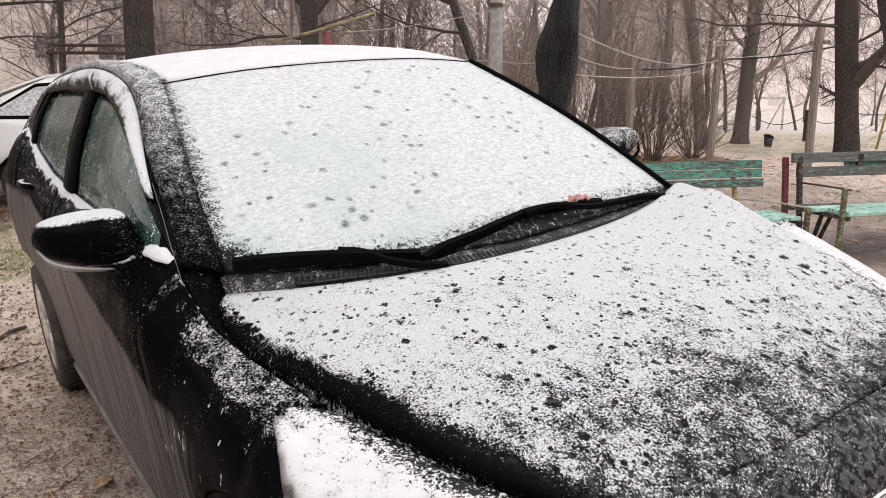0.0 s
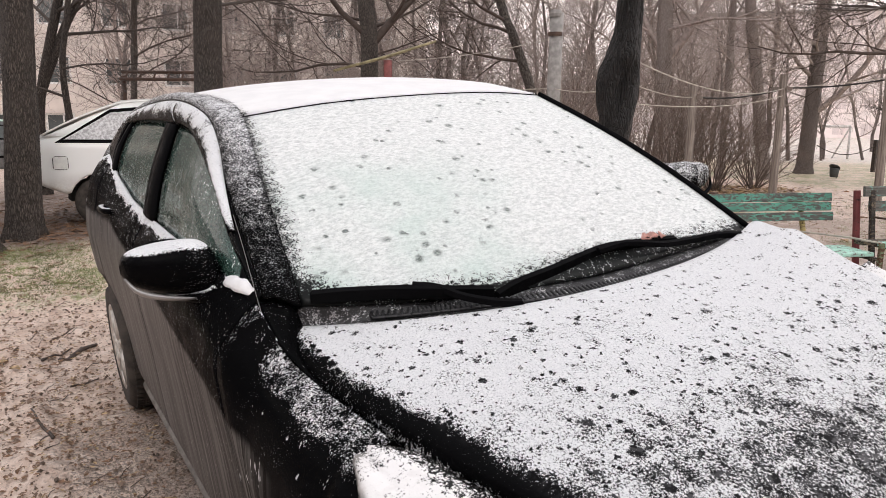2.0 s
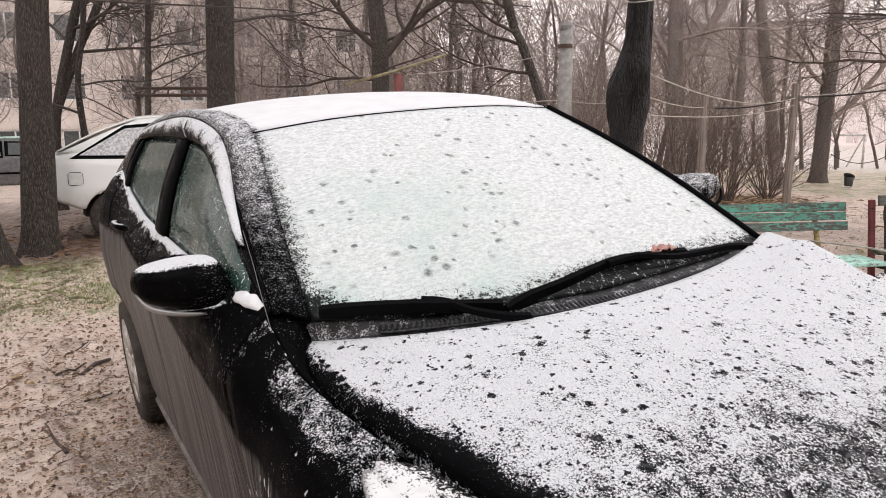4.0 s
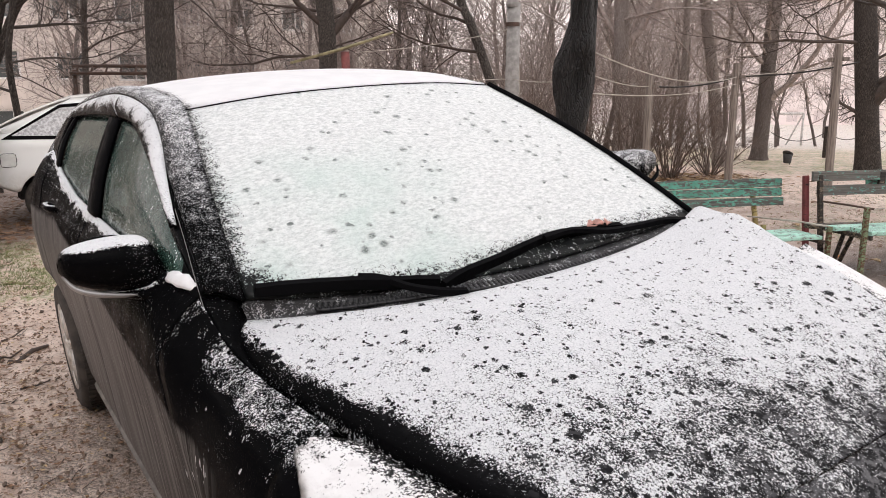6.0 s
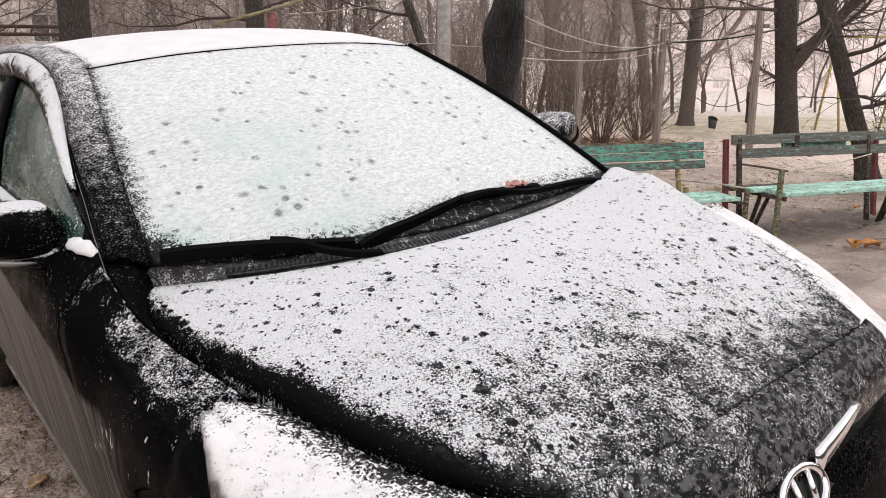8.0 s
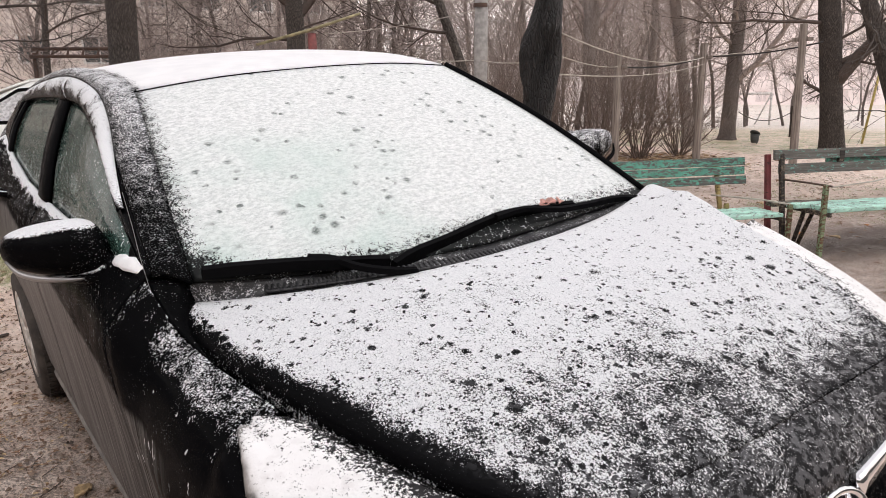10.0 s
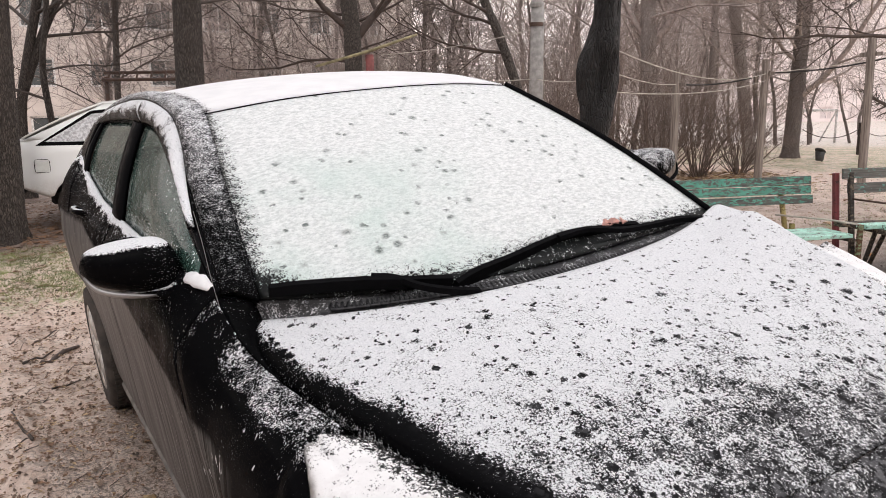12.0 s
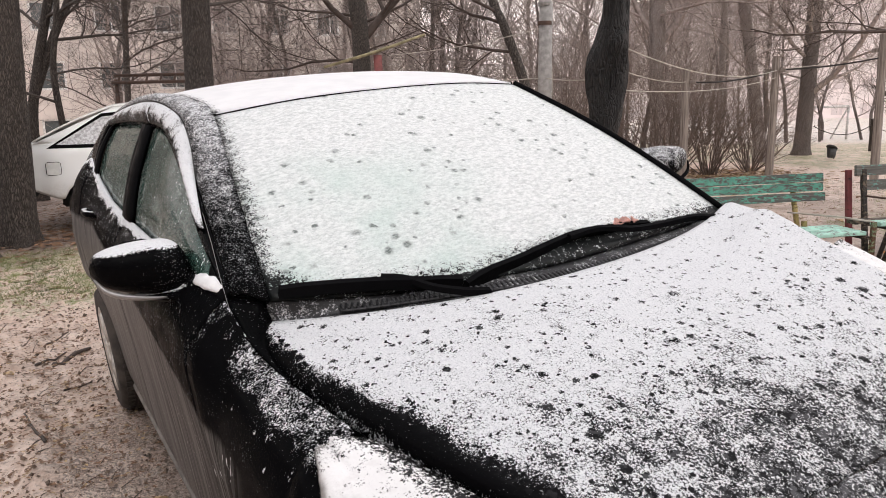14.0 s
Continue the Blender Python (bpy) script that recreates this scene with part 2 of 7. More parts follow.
def track(x, y):
    """Tyre ruts and trodden lumps in the mud close to the car."""
    z = 0.036 * noise.noise(Vector((x * 1.3, y * 1.1, 0.3))) + 0.032 * noise.noise(Vector((x * 4.2, y * 3.8, 1.7))) + 0.030 * noise.noise(Vector((x * 11, y * 10, 4))) + 0.012 * noise.noise(Vector((x * 27, y * 24, 7)))
    for c, w in ((-1.55, 0.14), (-2.35, 0.16)):
        d = (x - c - 0.12 * math.sin(y * 0.6)) / w
        z -= 0.028 * math.exp(-d * d)
        z += 0.014 * math.exp(-(abs(d) - 1.5) ** 2 * 3)
    lug = math.sin((y + 0.4 * x) * 42)
    d = (x + 1.35 + 0.10 * math.sin(y * 0.8)) / 0.11
    z += 0.006 * lug * math.exp(-d * d * d * d) * smooth01(0.5, 1.2, y) * (1 - smooth01(3.4, 4.6, y))
    return z


def make_ground():
    def axis(lo, hi, fine0, fine1, step, mid0, mid1, mstep):
        v = [lo, lo * 0.4, lo * 0.15]
        a = mid0
        while a < mid1:
            v.append(round(a, 3))
            a += step if fine0 <= a < fine1 else mstep
        return v + [mid1 * 1.3, mid1 * 1.9, hi * 0.3, hi]
    xs = axis(-400, 500, -3.4, -0.6, 0.035, -20, 34, 0.4)
    ys = axis(-400, 600, 0.2, 7.0, 0.05, -12, 40, 0.4)
    verts = []
    for x in xs:
        for y in ys:
            z = ground_z(x, y)
            if -6 < x < 16 and -6 < y < 16:
                fade = smooth01(-0.55, -1.1, x) if x < 0.5 else smooth01(1.0, 1.8, x)
                z += track(x, y) * (fade if 0 < y < 4.3 else max(fade, 0.5)) - 0.004
            verts.append((x, y, z))
    ny = len(ys)
    faces = [(i * ny + j, (i + 1) * ny + j, (i + 1) * ny + j + 1, i * ny + j + 1) for i in range(len(xs) - 1) for j in range(ny - 1)]
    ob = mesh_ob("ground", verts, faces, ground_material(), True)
    return tagged(ob, "wet brown mud with tyre ruts, moss and thin grass", "ground", kind="structure")


ground = make_ground()


# ---- the black hatchback under snow ----
CAR = Matrix.Translation((-0.78, 0, 0)) @ pose(0, 0, 0, 0, -4.5, 0) @ Matrix.Translation((0.78, 0, 0))
car = thing("parked_car", CAR, "black hatchback car dusted with fresh wet snow, parked on mud", "car")


def snow_layers(m, co, fine=190.0):
    """Grain noises used for thin snow, and a snow surface."""
    grain = m.noise(co, fine, 5, 0.74)
    clump = m.noise(co, 46, 4, 0.62)
    return grain, clump


def snow_bsdf(m, co, grain, clump, strength=0.7, thin=None):
    """Wet snow: white where it lies thick, glassy grey where it thins out."""
    fine = m.noise(co, 420, 2, 0.6)
    h = m.math("ADD", m.math("MULTIPLY", clump, 1.3), m.math("ADD", grain, m.math("MULTIPLY", fine, 0.4)))
    col = m.mix(m.ramp(grain, 0.36, 0.64), (0.94, 0.95, 0.965), (0.78, 0.795, 0.82))
    # grey grains half thawed through
    col = m.mix(m.ramp(m.noise(co, 330, 3, 0.7), 0.54, 0.66, 0.0, 0.62), col, (0.40, 0.41, 0.43))
    if thin is not None:
        col = m.mix(thin, col, (0.36, 0.365, 0.385))
    return m.bsdf(col, 0.75, 0, m.bump(h, strength, 0.0065), spec=0.3)


def snow_cover(m, co, cover, lo, hi, part=0.66, fine=190.0):
    """Mask and thinness of grains of snow for a cover from 0 to 1."""
    grain, clump = snow_layers(m, co, fine)
    val = m.math("ADD", m.math("MULTIPLY", grain, part), m.math("MULTIPLY", clump, 1 - part))
    deep = m.math("SUBTRACT", m.ramp(cover, 0.0, 1.0, lo, hi, False), val)
    return m.ramp(deep, -0.012, 0.012), m.ramp(deep, 0.055, 0.0, 0.0, 0.75), grain, clump


def paint_bsdf(m, co, dull=0.0):
    """Black paint beaded with water; dull: share of matte black mixed in to cut the ground's reflection."""
    n = m.noise(co, 7, 4)
    drops = m.noise(co, 210, 2, 0.5)
    bump = m.bump(m.ramp(drops, 0.56, 0.66), 0.5, 0.0015)
    black = m.bsdf((0.0024, 0.0024, 0.0028), m.ramp(n, 0.3, 0.7, 0.10, 0.22), 0, bump, spec=0.022, coat=0.0)
    if dull:
        film = m.node("BsdfDiffuse", Color=(0.004, 0.004, 0.0045)).outputs[0]
        black = m.shade(m.ramp(n, 0.3, 0.7, dull - 0.1, dull + 0.1), black, film)
    bead = m.math("SUBTRACT", m.noise(co, 300, 2, 0.5), m.ramp(m.noise(co, 9, 3), 0.35, 0.7, 0.73, 0.635))
    return m.shade(m.ramp(bead, 0.0, 0.04, 0.0, 0.42), black, m.bsdf((0.6, 0.6, 0.62), 0.25))


def jitter(m, co, scale, amount):
    """co, moved about by noise."""
    jit = m.node("TexNoise", Vector=co, Scale=scale, Detail=4.0)
    mid = m.node("VectorMath")
    mid.operation = "SUBTRACT"
    m.put(mid.inputs[0], jit.outputs[1])
    mid.inputs[1].default_value = (0.5, 0.5, 0.5)
    sc = m.node("VectorMath")
    sc.operation = "SCALE"
    m.put(sc.inputs[0], mid.outputs[0])
    sc.inputs["Scale"].default_value = amount
    add = m.node("VectorMath", Vector=co)
    add.operation = "ADD"
    m.put(add.inputs[1], sc.outputs[0])
    return add.outputs[0]


def bonnet_material():
    m = Nodes("snowy_black_bonnet")
    co = m.coord()
    x, y, z = m.sep(co)
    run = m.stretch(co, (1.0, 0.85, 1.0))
    big = m.noise(co, 5.5, 4, 0.6)
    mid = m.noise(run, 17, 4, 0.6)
    across = m.sep(m.coord("UV"))[1]
    # cover: thick near the glass, thin at the nose and on the sloping shoulder
    cover = m.ramp(y, 0.26, 0.50, 0.27, 0.635, False)
    cover = m.math("ADD", cover, m.ramp(y, 0.50, 1.0, 0.0, 0.30, False))
    cover = m.math("ADD", cover, m.math("MULTIPLY", m.ramp(across, 0.2, 0.8, -0.03, 0.13), m.ramp(y, 0.34, 0.46)))
    cover = m.math("ADD", cover, m.ramp(big, 0.3, 0.7, -0.08, 0.08))
    cover = m.math("ADD", cover, m.ramp(mid, 0.3, 0.7, -0.11, 0.11))
    wave = m.math("ADD", m.math("ADD", across, m.math("MULTIPLY", m.math("SUBTRACT", big, 0.5), 0.02)), m.ramp(y, 0.75, 1.15, 0.0, 0.045))
    band = m.math("MULTIPLY", m.ramp(wave, 0.155, 0.090), m.ramp(across, 0.010, 0.040, 0.35, 1.0))
    far = m.math("MULTIPLY", m.ramp(across, 0.90, 0.985), m.ramp(y, 0.52, 0.36))
    cover = m.math("SUBTRACT", cover, m.math("MULTIPLY", m.math("MAXIMUM", band, far), 0.68))
    cover = m.math("SUBTRACT", cover, m.ramp(across, 0.055, 0.0, 0.0, m.ramp(y, 0.85, 1.0, 0.0, 0.5)))
    # drip marks where water fell from the branches
    wob = jitter(m, co, 80.0, 0.016)
    spots = None
    for scale, keep, size in ((13.0, 0.30, 0.16), (25.0, 0.42, 0.21), (50.0, 0.34, 0.25), (95.0, 0.18, 0.27)):
        vo = m.voro(wob, scale)
        pick = m.sep(vo.outputs["Color"])[0]
        s = m.math("MULTIPLY", m.math("LESS_THAN", pick, keep), m.ramp(vo.outputs["Distance"], size * 1.6, size * 0.35))
        spots = s if spots is None else m.math("MAXIMUM", spots, s)
    cover = m.math("SUBTRACT", cover, m.math("MULTIPLY", spots, m.ramp(mid, 0.3, 0.6, 0.36, 0.66)))
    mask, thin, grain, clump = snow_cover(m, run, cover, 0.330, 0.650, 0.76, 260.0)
    wet = m.ramp(m.noise(co, 70, 3, 0.6), 0.46, 0.58, 0.15, 1.0)
    wet = m.math("MULTIPLY", wet, m.ramp(y, 0.70, 0.30, 0.45, 0.75))
    wet = m.math("MULTIPLY", wet, m.ramp(wave, 0.10, 0.17))
    slush = m.bsdf((0.085, 0.085, 0.092), 0.25, 0, m.bump(grain, 0.5, 0.003))
    base = m.shade(wet, paint_bsdf(m, co), slush)
    return m.done(m.shade(mask, base, snow_bsdf(m, co, grain, clump, 0.8, thin)))


def windshield_material():
    m = Nodes("snow_on_windshield")
    co = m.coord()
    uv = m.coord("UV")
    u, v, _ = m.sep(uv)
    grain, clump = m.noise(co, 240, 4, 0.72), m.noise(co, 62, 4, 0.6)
    ed = m.math("SUBTRACT", 0.5, m.math("ABSOLUTE", m.math("SUBTRACT", u, 0.5)))
    wide = m.ramp(u, 0.3, 0.7, 0.11, 0.015)
    edge = m.ramp(m.math("ADD", ed, m.math("MULTIPLY", m.math("SUBTRACT", clump, 0.5), 0.06)), -0.03, wide, 0.28, 1.0)
    bare = m.math("MULTIPLY", m.ramp(u, 0.34, 0.50), m.ramp(u, 0.95, 0.66))
    bare = m.math("ADD", 0.03, m.math("MULTIPLY", bare, 0.035))
    vv = m.math("SUBTRACT", m.math("ADD", v, m.math("MULTIPLY", m.math("SUBTRACT", clump, 0.5), 0.03)), bare)
    low = m.math("MULTIPLY", m.ramp(vv, -0.01, 0.004, 0.45, 1.0), m.ramp(vv, 0.0, 0.12, 0.46, 1.0))
    cover = m.math("MULTIPLY", m.math("MULTIPLY", edge, low), 1.05)
    val = m.math("ADD", m.math("MULTIPLY", grain, 0.6), m.math("MULTIPLY", clump, 0.4))
    thr = m.ramp(cover, 0.0, 1.0, 0.33, 0.70, False)
    mask = m.math("SUBTRACT", 1.0, m.ramp(m.math("SUBTRACT", val, thr), -0.02, 0.02))
    # shallow pits that let the dark glass shimmer through
    wob = jitter(m, co, 70.0, 0.016)
    vo = m.voro(m.stretch(wob, (0.85, 1.0, 1.0)), 25.0)
    pick = m.sep(vo.outputs["Color"])[0]
    pit = m.math("MULTIPLY", m.math("LESS_THAN", pick, m.ramp(m.noise(co, 4.0, 2), 0.38, 0.62, 0.10, 0.85)), m.math("SUBTRACT", 1.0, m.ramp(vo.outputs["Distance"], 0.10, m.ramp(m.sep(vo.outputs["Color"])[1], 0.0, 1.0, 0.20, 0.40))))
    flow = m.noise(m.stretch(co, (62, 125, 125)), 1.0, 6, 0.72)
    pit = m.math("MULTIPLY", pit, m.ramp(flow, 0.40, 0.56, 0.25, 0.95))
    green = m.math("MULTIPLY", m.ramp(m.noise(co, 3.0, 3), 0.35, 0.65, 0.1, 0.8), m.math("MULTIPLY", m.ramp(u, 0.65, 0.15), m.ramp(v, 0.75, 0.3)))
    col = m.mix(m.ramp(m.math("ADD", m.math("MULTIPLY", flow, 0.7), m.math("MULTIPLY", grain, 0.3)), 0.36, 0.60), (0.57, 0.60, 0.595), (0.87, 0.89, 0.885))
    col = m.mix(green, col, (0.50, 0.66, 0.60))
    col = m.mix(pit, col, (0.13, 0.16, 0.15))
    h = m.math("ADD", m.math("ADD", flow, m.math("MULTIPLY", clump, 0.8)), m.math("MULTIPLY", pit, -0.8))
    snow = m.bsdf(col, 0.65, 0, m.bump(h, 0.85, 0.006), spec=0.4)
    glass = m.bsdf((0.006, 0.007, 0.007), 0.3, 0, None, spec=0.15)
    return m.done(m.shade(mask, glass, snow))


def roof_material():
    m = Nodes("smooth_snow_on_roof")
    co = m.coord()
    u, v, _ = m.sep(m.coord("UV"))
    grain, clump = snow_layers(m, co)
    ed = m.math("SUBTRACT", 0.5, m.math("ABSOLUTE", m.math("SUBTRACT", v, 0.5)))
    cover = m.ramp(m.math("ADD", ed, m.math("MULTIPLY", m.math("SUBTRACT", clump, 0.5), 0.05)), 0.0, 0.08, 0.36, 1.05)
    val = m.math("ADD", m.math("MULTIPLY", grain, 0.6), m.math("MULTIPLY", clump, 0.4))
    thr = m.ramp(cover, 0.0, 1.0, 0.33, 0.75, False)
    mask = m.math("SUBTRACT", 1.0, m.ramp(m.math("SUBTRACT", val, thr), -0.02, 0.02))
    col = m.mix(m.ramp(m.noise(co, 12, 3), 0.3, 0.7), (0.76, 0.76, 0.77), (0.82, 0.815, 0.82))
    snow = m.bsdf(col, 0.8, 0, m.bump(m.math("ADD", grain, m.math("MULTIPLY", clump, 2.0)), 0.25, 0.004), spec=0.3)
    return m.done(m.shade(mask, paint_bsdf(m, co), snow))


def frosted_paint(name, lo, hi, cover, fine=150.0, low=(-1.0, 0.0, 1.0), patch=0.0, soft=0.012):
    """Black paint with grains of snow, more on faces that look up."""
    m = Nodes(name)
    co = m.coord()
    nz = m.sep(m.t.nodes.new("ShaderNodeNewGeometry").outputs["Normal"])[2]
    grain, clump = m.noise(co, fine, 5, 0.7), m.noise(co, 40, 4, 0.6)
    c = m.math("MULTIPLY", m.ramp(nz, lo, hi, 0.0, cover), m.ramp(m.sep(co)[2], low[0], low[1], low[2], 1.0))
    if patch:
        c = m.math("ADD", c, m.ramp(m.noise(co, 11, 3, 0.6), 0.35, 0.65, -patch, patch))
    val = m.math("ADD", m.math("MULTIPLY", grain, 0.75), m.math("MULTIPLY", clump, 0.25))
    deep = m.math("SUBTRACT", m.ramp(c, 0.0, 1.0, 0.30, 0.70, False), val)
    mask = m.ramp(deep, -soft, soft)
    return m.done(m.shade(mask, paint_bsdf(m, co), snow_bsdf(m, co, grain, clump, 0.7, m.ramp(deep, 0.06, 0.0, 0.0, 0.7))))


def side_material():
    """Black doors: snow along the window line, low down dried road dirt with runs and a painted ground reflection."""
    m = Nodes("doors_dirt_and_reflection")
    co = m.coord()
    x, y, z = m.sep(co)
    u, v, _ = m.sep(m.coord("UV"))
    flank = m.stretch(co, (1.0, 0.45, 1.0))
    big = m.noise(co, 4.0, 4, 0.6)
    lip = m.math("ADD", v, m.math("MULTIPLY", m.math("SUBTRACT", m.noise(flank, 26, 4, 0.6), 0.5), 0.06))
    cover = m.math("MULTIPLY", m.ramp(lip, 0.95, 0.995, 0.0, 0.62), m.ramp(y, 1.62, 1.9))
    cover = m.math("ADD", cover, m.ramp(v, 0.62, 0.97, 0.0, m.ramp(y, 1.3, 2.6, 0.10, 0.30)))
    mask, thin, grain, clump = snow_cover(m, flank, cover, 0.30, 0.70)
    # dried spray and painted ground reflection below a line climbing backwards, rinsed in thin runs
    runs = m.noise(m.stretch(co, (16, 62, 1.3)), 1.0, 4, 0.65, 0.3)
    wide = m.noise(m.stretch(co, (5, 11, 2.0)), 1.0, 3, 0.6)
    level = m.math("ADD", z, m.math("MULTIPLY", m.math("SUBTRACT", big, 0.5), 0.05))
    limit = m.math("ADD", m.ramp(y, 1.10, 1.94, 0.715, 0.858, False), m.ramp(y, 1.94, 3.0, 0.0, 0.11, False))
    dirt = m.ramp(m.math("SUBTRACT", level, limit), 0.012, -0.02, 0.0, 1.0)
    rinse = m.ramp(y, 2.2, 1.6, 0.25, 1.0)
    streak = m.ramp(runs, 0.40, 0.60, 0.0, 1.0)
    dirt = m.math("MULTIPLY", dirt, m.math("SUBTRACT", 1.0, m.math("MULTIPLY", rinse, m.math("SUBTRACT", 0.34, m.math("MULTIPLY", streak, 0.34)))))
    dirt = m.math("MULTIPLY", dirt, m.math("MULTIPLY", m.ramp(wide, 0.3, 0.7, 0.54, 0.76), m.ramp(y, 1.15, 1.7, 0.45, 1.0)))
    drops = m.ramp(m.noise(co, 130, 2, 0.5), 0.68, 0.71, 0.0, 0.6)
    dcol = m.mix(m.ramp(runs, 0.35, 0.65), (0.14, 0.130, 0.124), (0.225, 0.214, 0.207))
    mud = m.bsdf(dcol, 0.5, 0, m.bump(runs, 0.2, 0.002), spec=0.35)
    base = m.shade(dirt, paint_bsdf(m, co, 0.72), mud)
    base = m.shade(drops, base, m.bsdf((0.35, 0.34, 0.33), 0.3))
    return m.done(m.shade(mask, base, snow_bsdf(m, co, grain, clump, 0.7, thin)))


def fender_material():
    m = Nodes("fender_with_snow_ledge")
    co = m.coord()
    x, y, z = m.sep(co)
    nz = m.sep(m.t.nodes.new("ShaderNodeNewGeometry").outputs["Normal"])[2]
    big = m.noise(co, 9.0, 4, 0.6)
    # snow on the ledge, thicker towards the lamp
    cover = m.math("MULTIPLY", m.ramp(m.math("ADD", nz, m.math("MULTIPLY", m.math("SUBTRACT", big, 0.5), 0.5)), m.ramp(y, 1.02, 1.24, 0.60, 0.34), m.ramp(y, 1.02, 1.24, 0.90, 0.66)), m.ramp(y, 1.30, 0.86, 0.40, 0.42))
    cover = m.math("ADD", cover, m.ramp(big, 0.35, 0.65, -0.10, 0.08))
    mask, thin, grain, clump = snow_cover(m, co, cover, 0.31, 0.69, 0.76, 235.0)
    flecks = m.math("MULTIPLY", m.ramp(m.noise(m.stretch(co, (40, 40, 14)), 1.0, 4, 0.6), 0.655, 0.69), 0.9)
    runs = m.noise(m.stretch(co, (16, 62, 1.3)), 1.0, 4, 0.65, 0.3)
    # the doors' dirt and painted ground reflection run on over the fender's rear
    spray = m.math("MULTIPLY", m.ramp(m.math("SUBTRACT", z, m.ramp(y, 1.10, 1.94, 0.715, 0.858, False)), 0.012, -0.02), m.ramp(y, 1.02, 1.25, 0.0, 0.45))
    base = m.shade(m.math("MULTIPLY", spray, m.ramp(runs, 0.40, 0.60, 0.2, 1.0)), paint_bsdf(m, co, 0.6), m.bsdf((0.24, 0.23, 0.22), 0.5))
    base = m.shade(flecks, base, m.bsdf((0.66, 0.66, 0.68), 0.6))
    return m.done(m.shade(mask, base, snow_bsdf(m, co, grain, clump, 0.7, thin)))


def window_glass_material():
    m = Nodes("wet_side_glass")
    co = m.coord()
    drops = m.noise(co, 170, 2, 0.5)
    streak = m.noise(m.stretch(co, (1, 60, 30)), 1.0, 5, 0.7)
    frost = m.noise(co, 14, 4, 0.6)
    v = m.sep(m.coord("UV"))[1]
    thr = m.math("ADD", m.ramp(frost, 0.35, 0.7, 0.71, 0.62), m.ramp(v, 0.0, 0.25, -0.10, 0.0))
    speck = m.ramp(m.math("SUBTRACT", drops, thr), -0.01, 0.03, 0.0, 0.8)
    tint = m.mix(m.ramp(frost, 0.3, 0.7), (0.08, 0.17, 0.14), (0.13, 0.26, 0.21))
    glass = m.bsdf(tint, m.ramp(streak, 0.3, 0.7, 0.03, 0.14), 0, m.bump(m.ramp(drops, 0.5, 0.7), 0.3, 0.001), spec=0.15, Transmission_Weight=0.7, IOR=1.45)
    film = m.bsdf((0.022, 0.045, 0.038), 0.5)
    glass = m.shade(m.ramp(streak, 0.3, 0.75, 0.10, 0.34), glass, film)
    return m.done(m.shade(speck, glass, m.bsdf((0.72, 0.74, 0.74), 0.6)))


bonnet_mat, wind_mat, roof_mat = bonnet_material(), windshield_material(), roof_material()
door_mat, fender_mat, side_glass_mat = side_material(), fender_material(), window_glass_material()
rail_mat = frosted_paint("frosted_black_rail", -0.50, 1.0, 0.56, 250.0, (0.98, 1.36, 0.34), 0.03, 0.085)
mirror_mat = frosted_paint("mirror_paint", 0.55, 1.0, 0.95, 210.0, (-1.0, 0.0, 1.0), 0.13, 0.02)
far_mirror_mat = frosted_paint("speckled_mirror_paint", -1.6, 1.0, 0.52, 240.0, (-1.0, 0.0, 1.0), 0.05, 0.05)
visor_mat = frosted_paint("snowy_visor", -0.50, 0.9, 0.76, 200.0, (-1.0, 0.0, 1.0), 0.15, 0.04)
plain_paint = frosted_paint("plain_black_paint", 0.7, 1.3, 0.5)
def black_rubber():
    m = Nodes("black_rubber")
    co = m.coord()
    n = m.noise(co, 30, 4)
    return m.done(m.bsdf((0.0035, 0.0035, 0.004), m.ramp(n, 0.3, 0.7, 0.4, 0.65), 0, m.bump(m.noise(co, 90, 4), 0.15, 0.004), spec=0.03))


rubber = black_rubber()
def cowl_plastic():
    m = Nodes("grey_cowl_plastic")
    co = m.coord()
    cover = m.ramp(m.noise(co, 10, 3, 0.6), 0.35, 0.65, 0.24, 0.46)
    mask, thin, grain, clump = snow_cover(m, co, cover, 0.30, 0.70, 0.7, 260.0)
    base = m.bsdf((0.030, 0.030, 0.032), 0.45, 0, m.bump(grain, 0.3, 0.002), spec=0.4)
    return m.done(m.shade(m.math("MULTIPLY", mask, 0.8), base, snow_bsdf(m, co, grain, clump, 0.6, thin)))


dark_plastic = cowl_plastic()
grille_plastic = simple("grey_grille_plastic", (0.026, 0.026, 0.028), 0.5, vary=0.3)
chrome = simple("chrome", (0.78, 0.78, 0.79), 0.10, 1.0, vary=0.04, bump=0.03)
sill_mat = simple("dirty_sill", (0.19, 0.178, 0.165), 0.6, vary=0.4, scale=18)
dull_chrome = simple("dull_signal_strip", (0.26, 0.25, 0.245), 0.3, 0.6, vary=0.2)
alloy = simple("dirty_alloy", (0.62, 0.59, 0.55), 0.42, 0.35, vary=0.35, bump=0.1)
muddy_tyre = simple("muddy_tyre", (0.05, 0.042, 0.036), 0.85, vary=0.5, scale=20, bump=0.5)
inside_dark = simple("dark_interior", (0.02, 0.022, 0.022), 0.8)
seat_cloth = simple("grey_seat_cloth", (0.06, 0.06, 0.062), 0.9, bscale=200)
lamp_red = simple("red_tail_lens", (0.30, 0.015, 0.02), 0.15, vary=0.2, bump=0.02)
snow_mat = simple("lying_snow", SNOW, 0.8, 0, 0.06, 30, 0.6, 140)


def lin(pairs, v):
    return float(np.interp(v, [a for a, _ in pairs], [b for _, b in pairs]))


def ruled(a, b, n, bulge=(0, 0, 0)):
    bulge = Vector(bulge)
    return [[p.lerp(q, j / (n - 1)) + bulge * math.sin(math.pi * j / (n - 1)) for j in range(n)] for p, q in zip(a, b)]


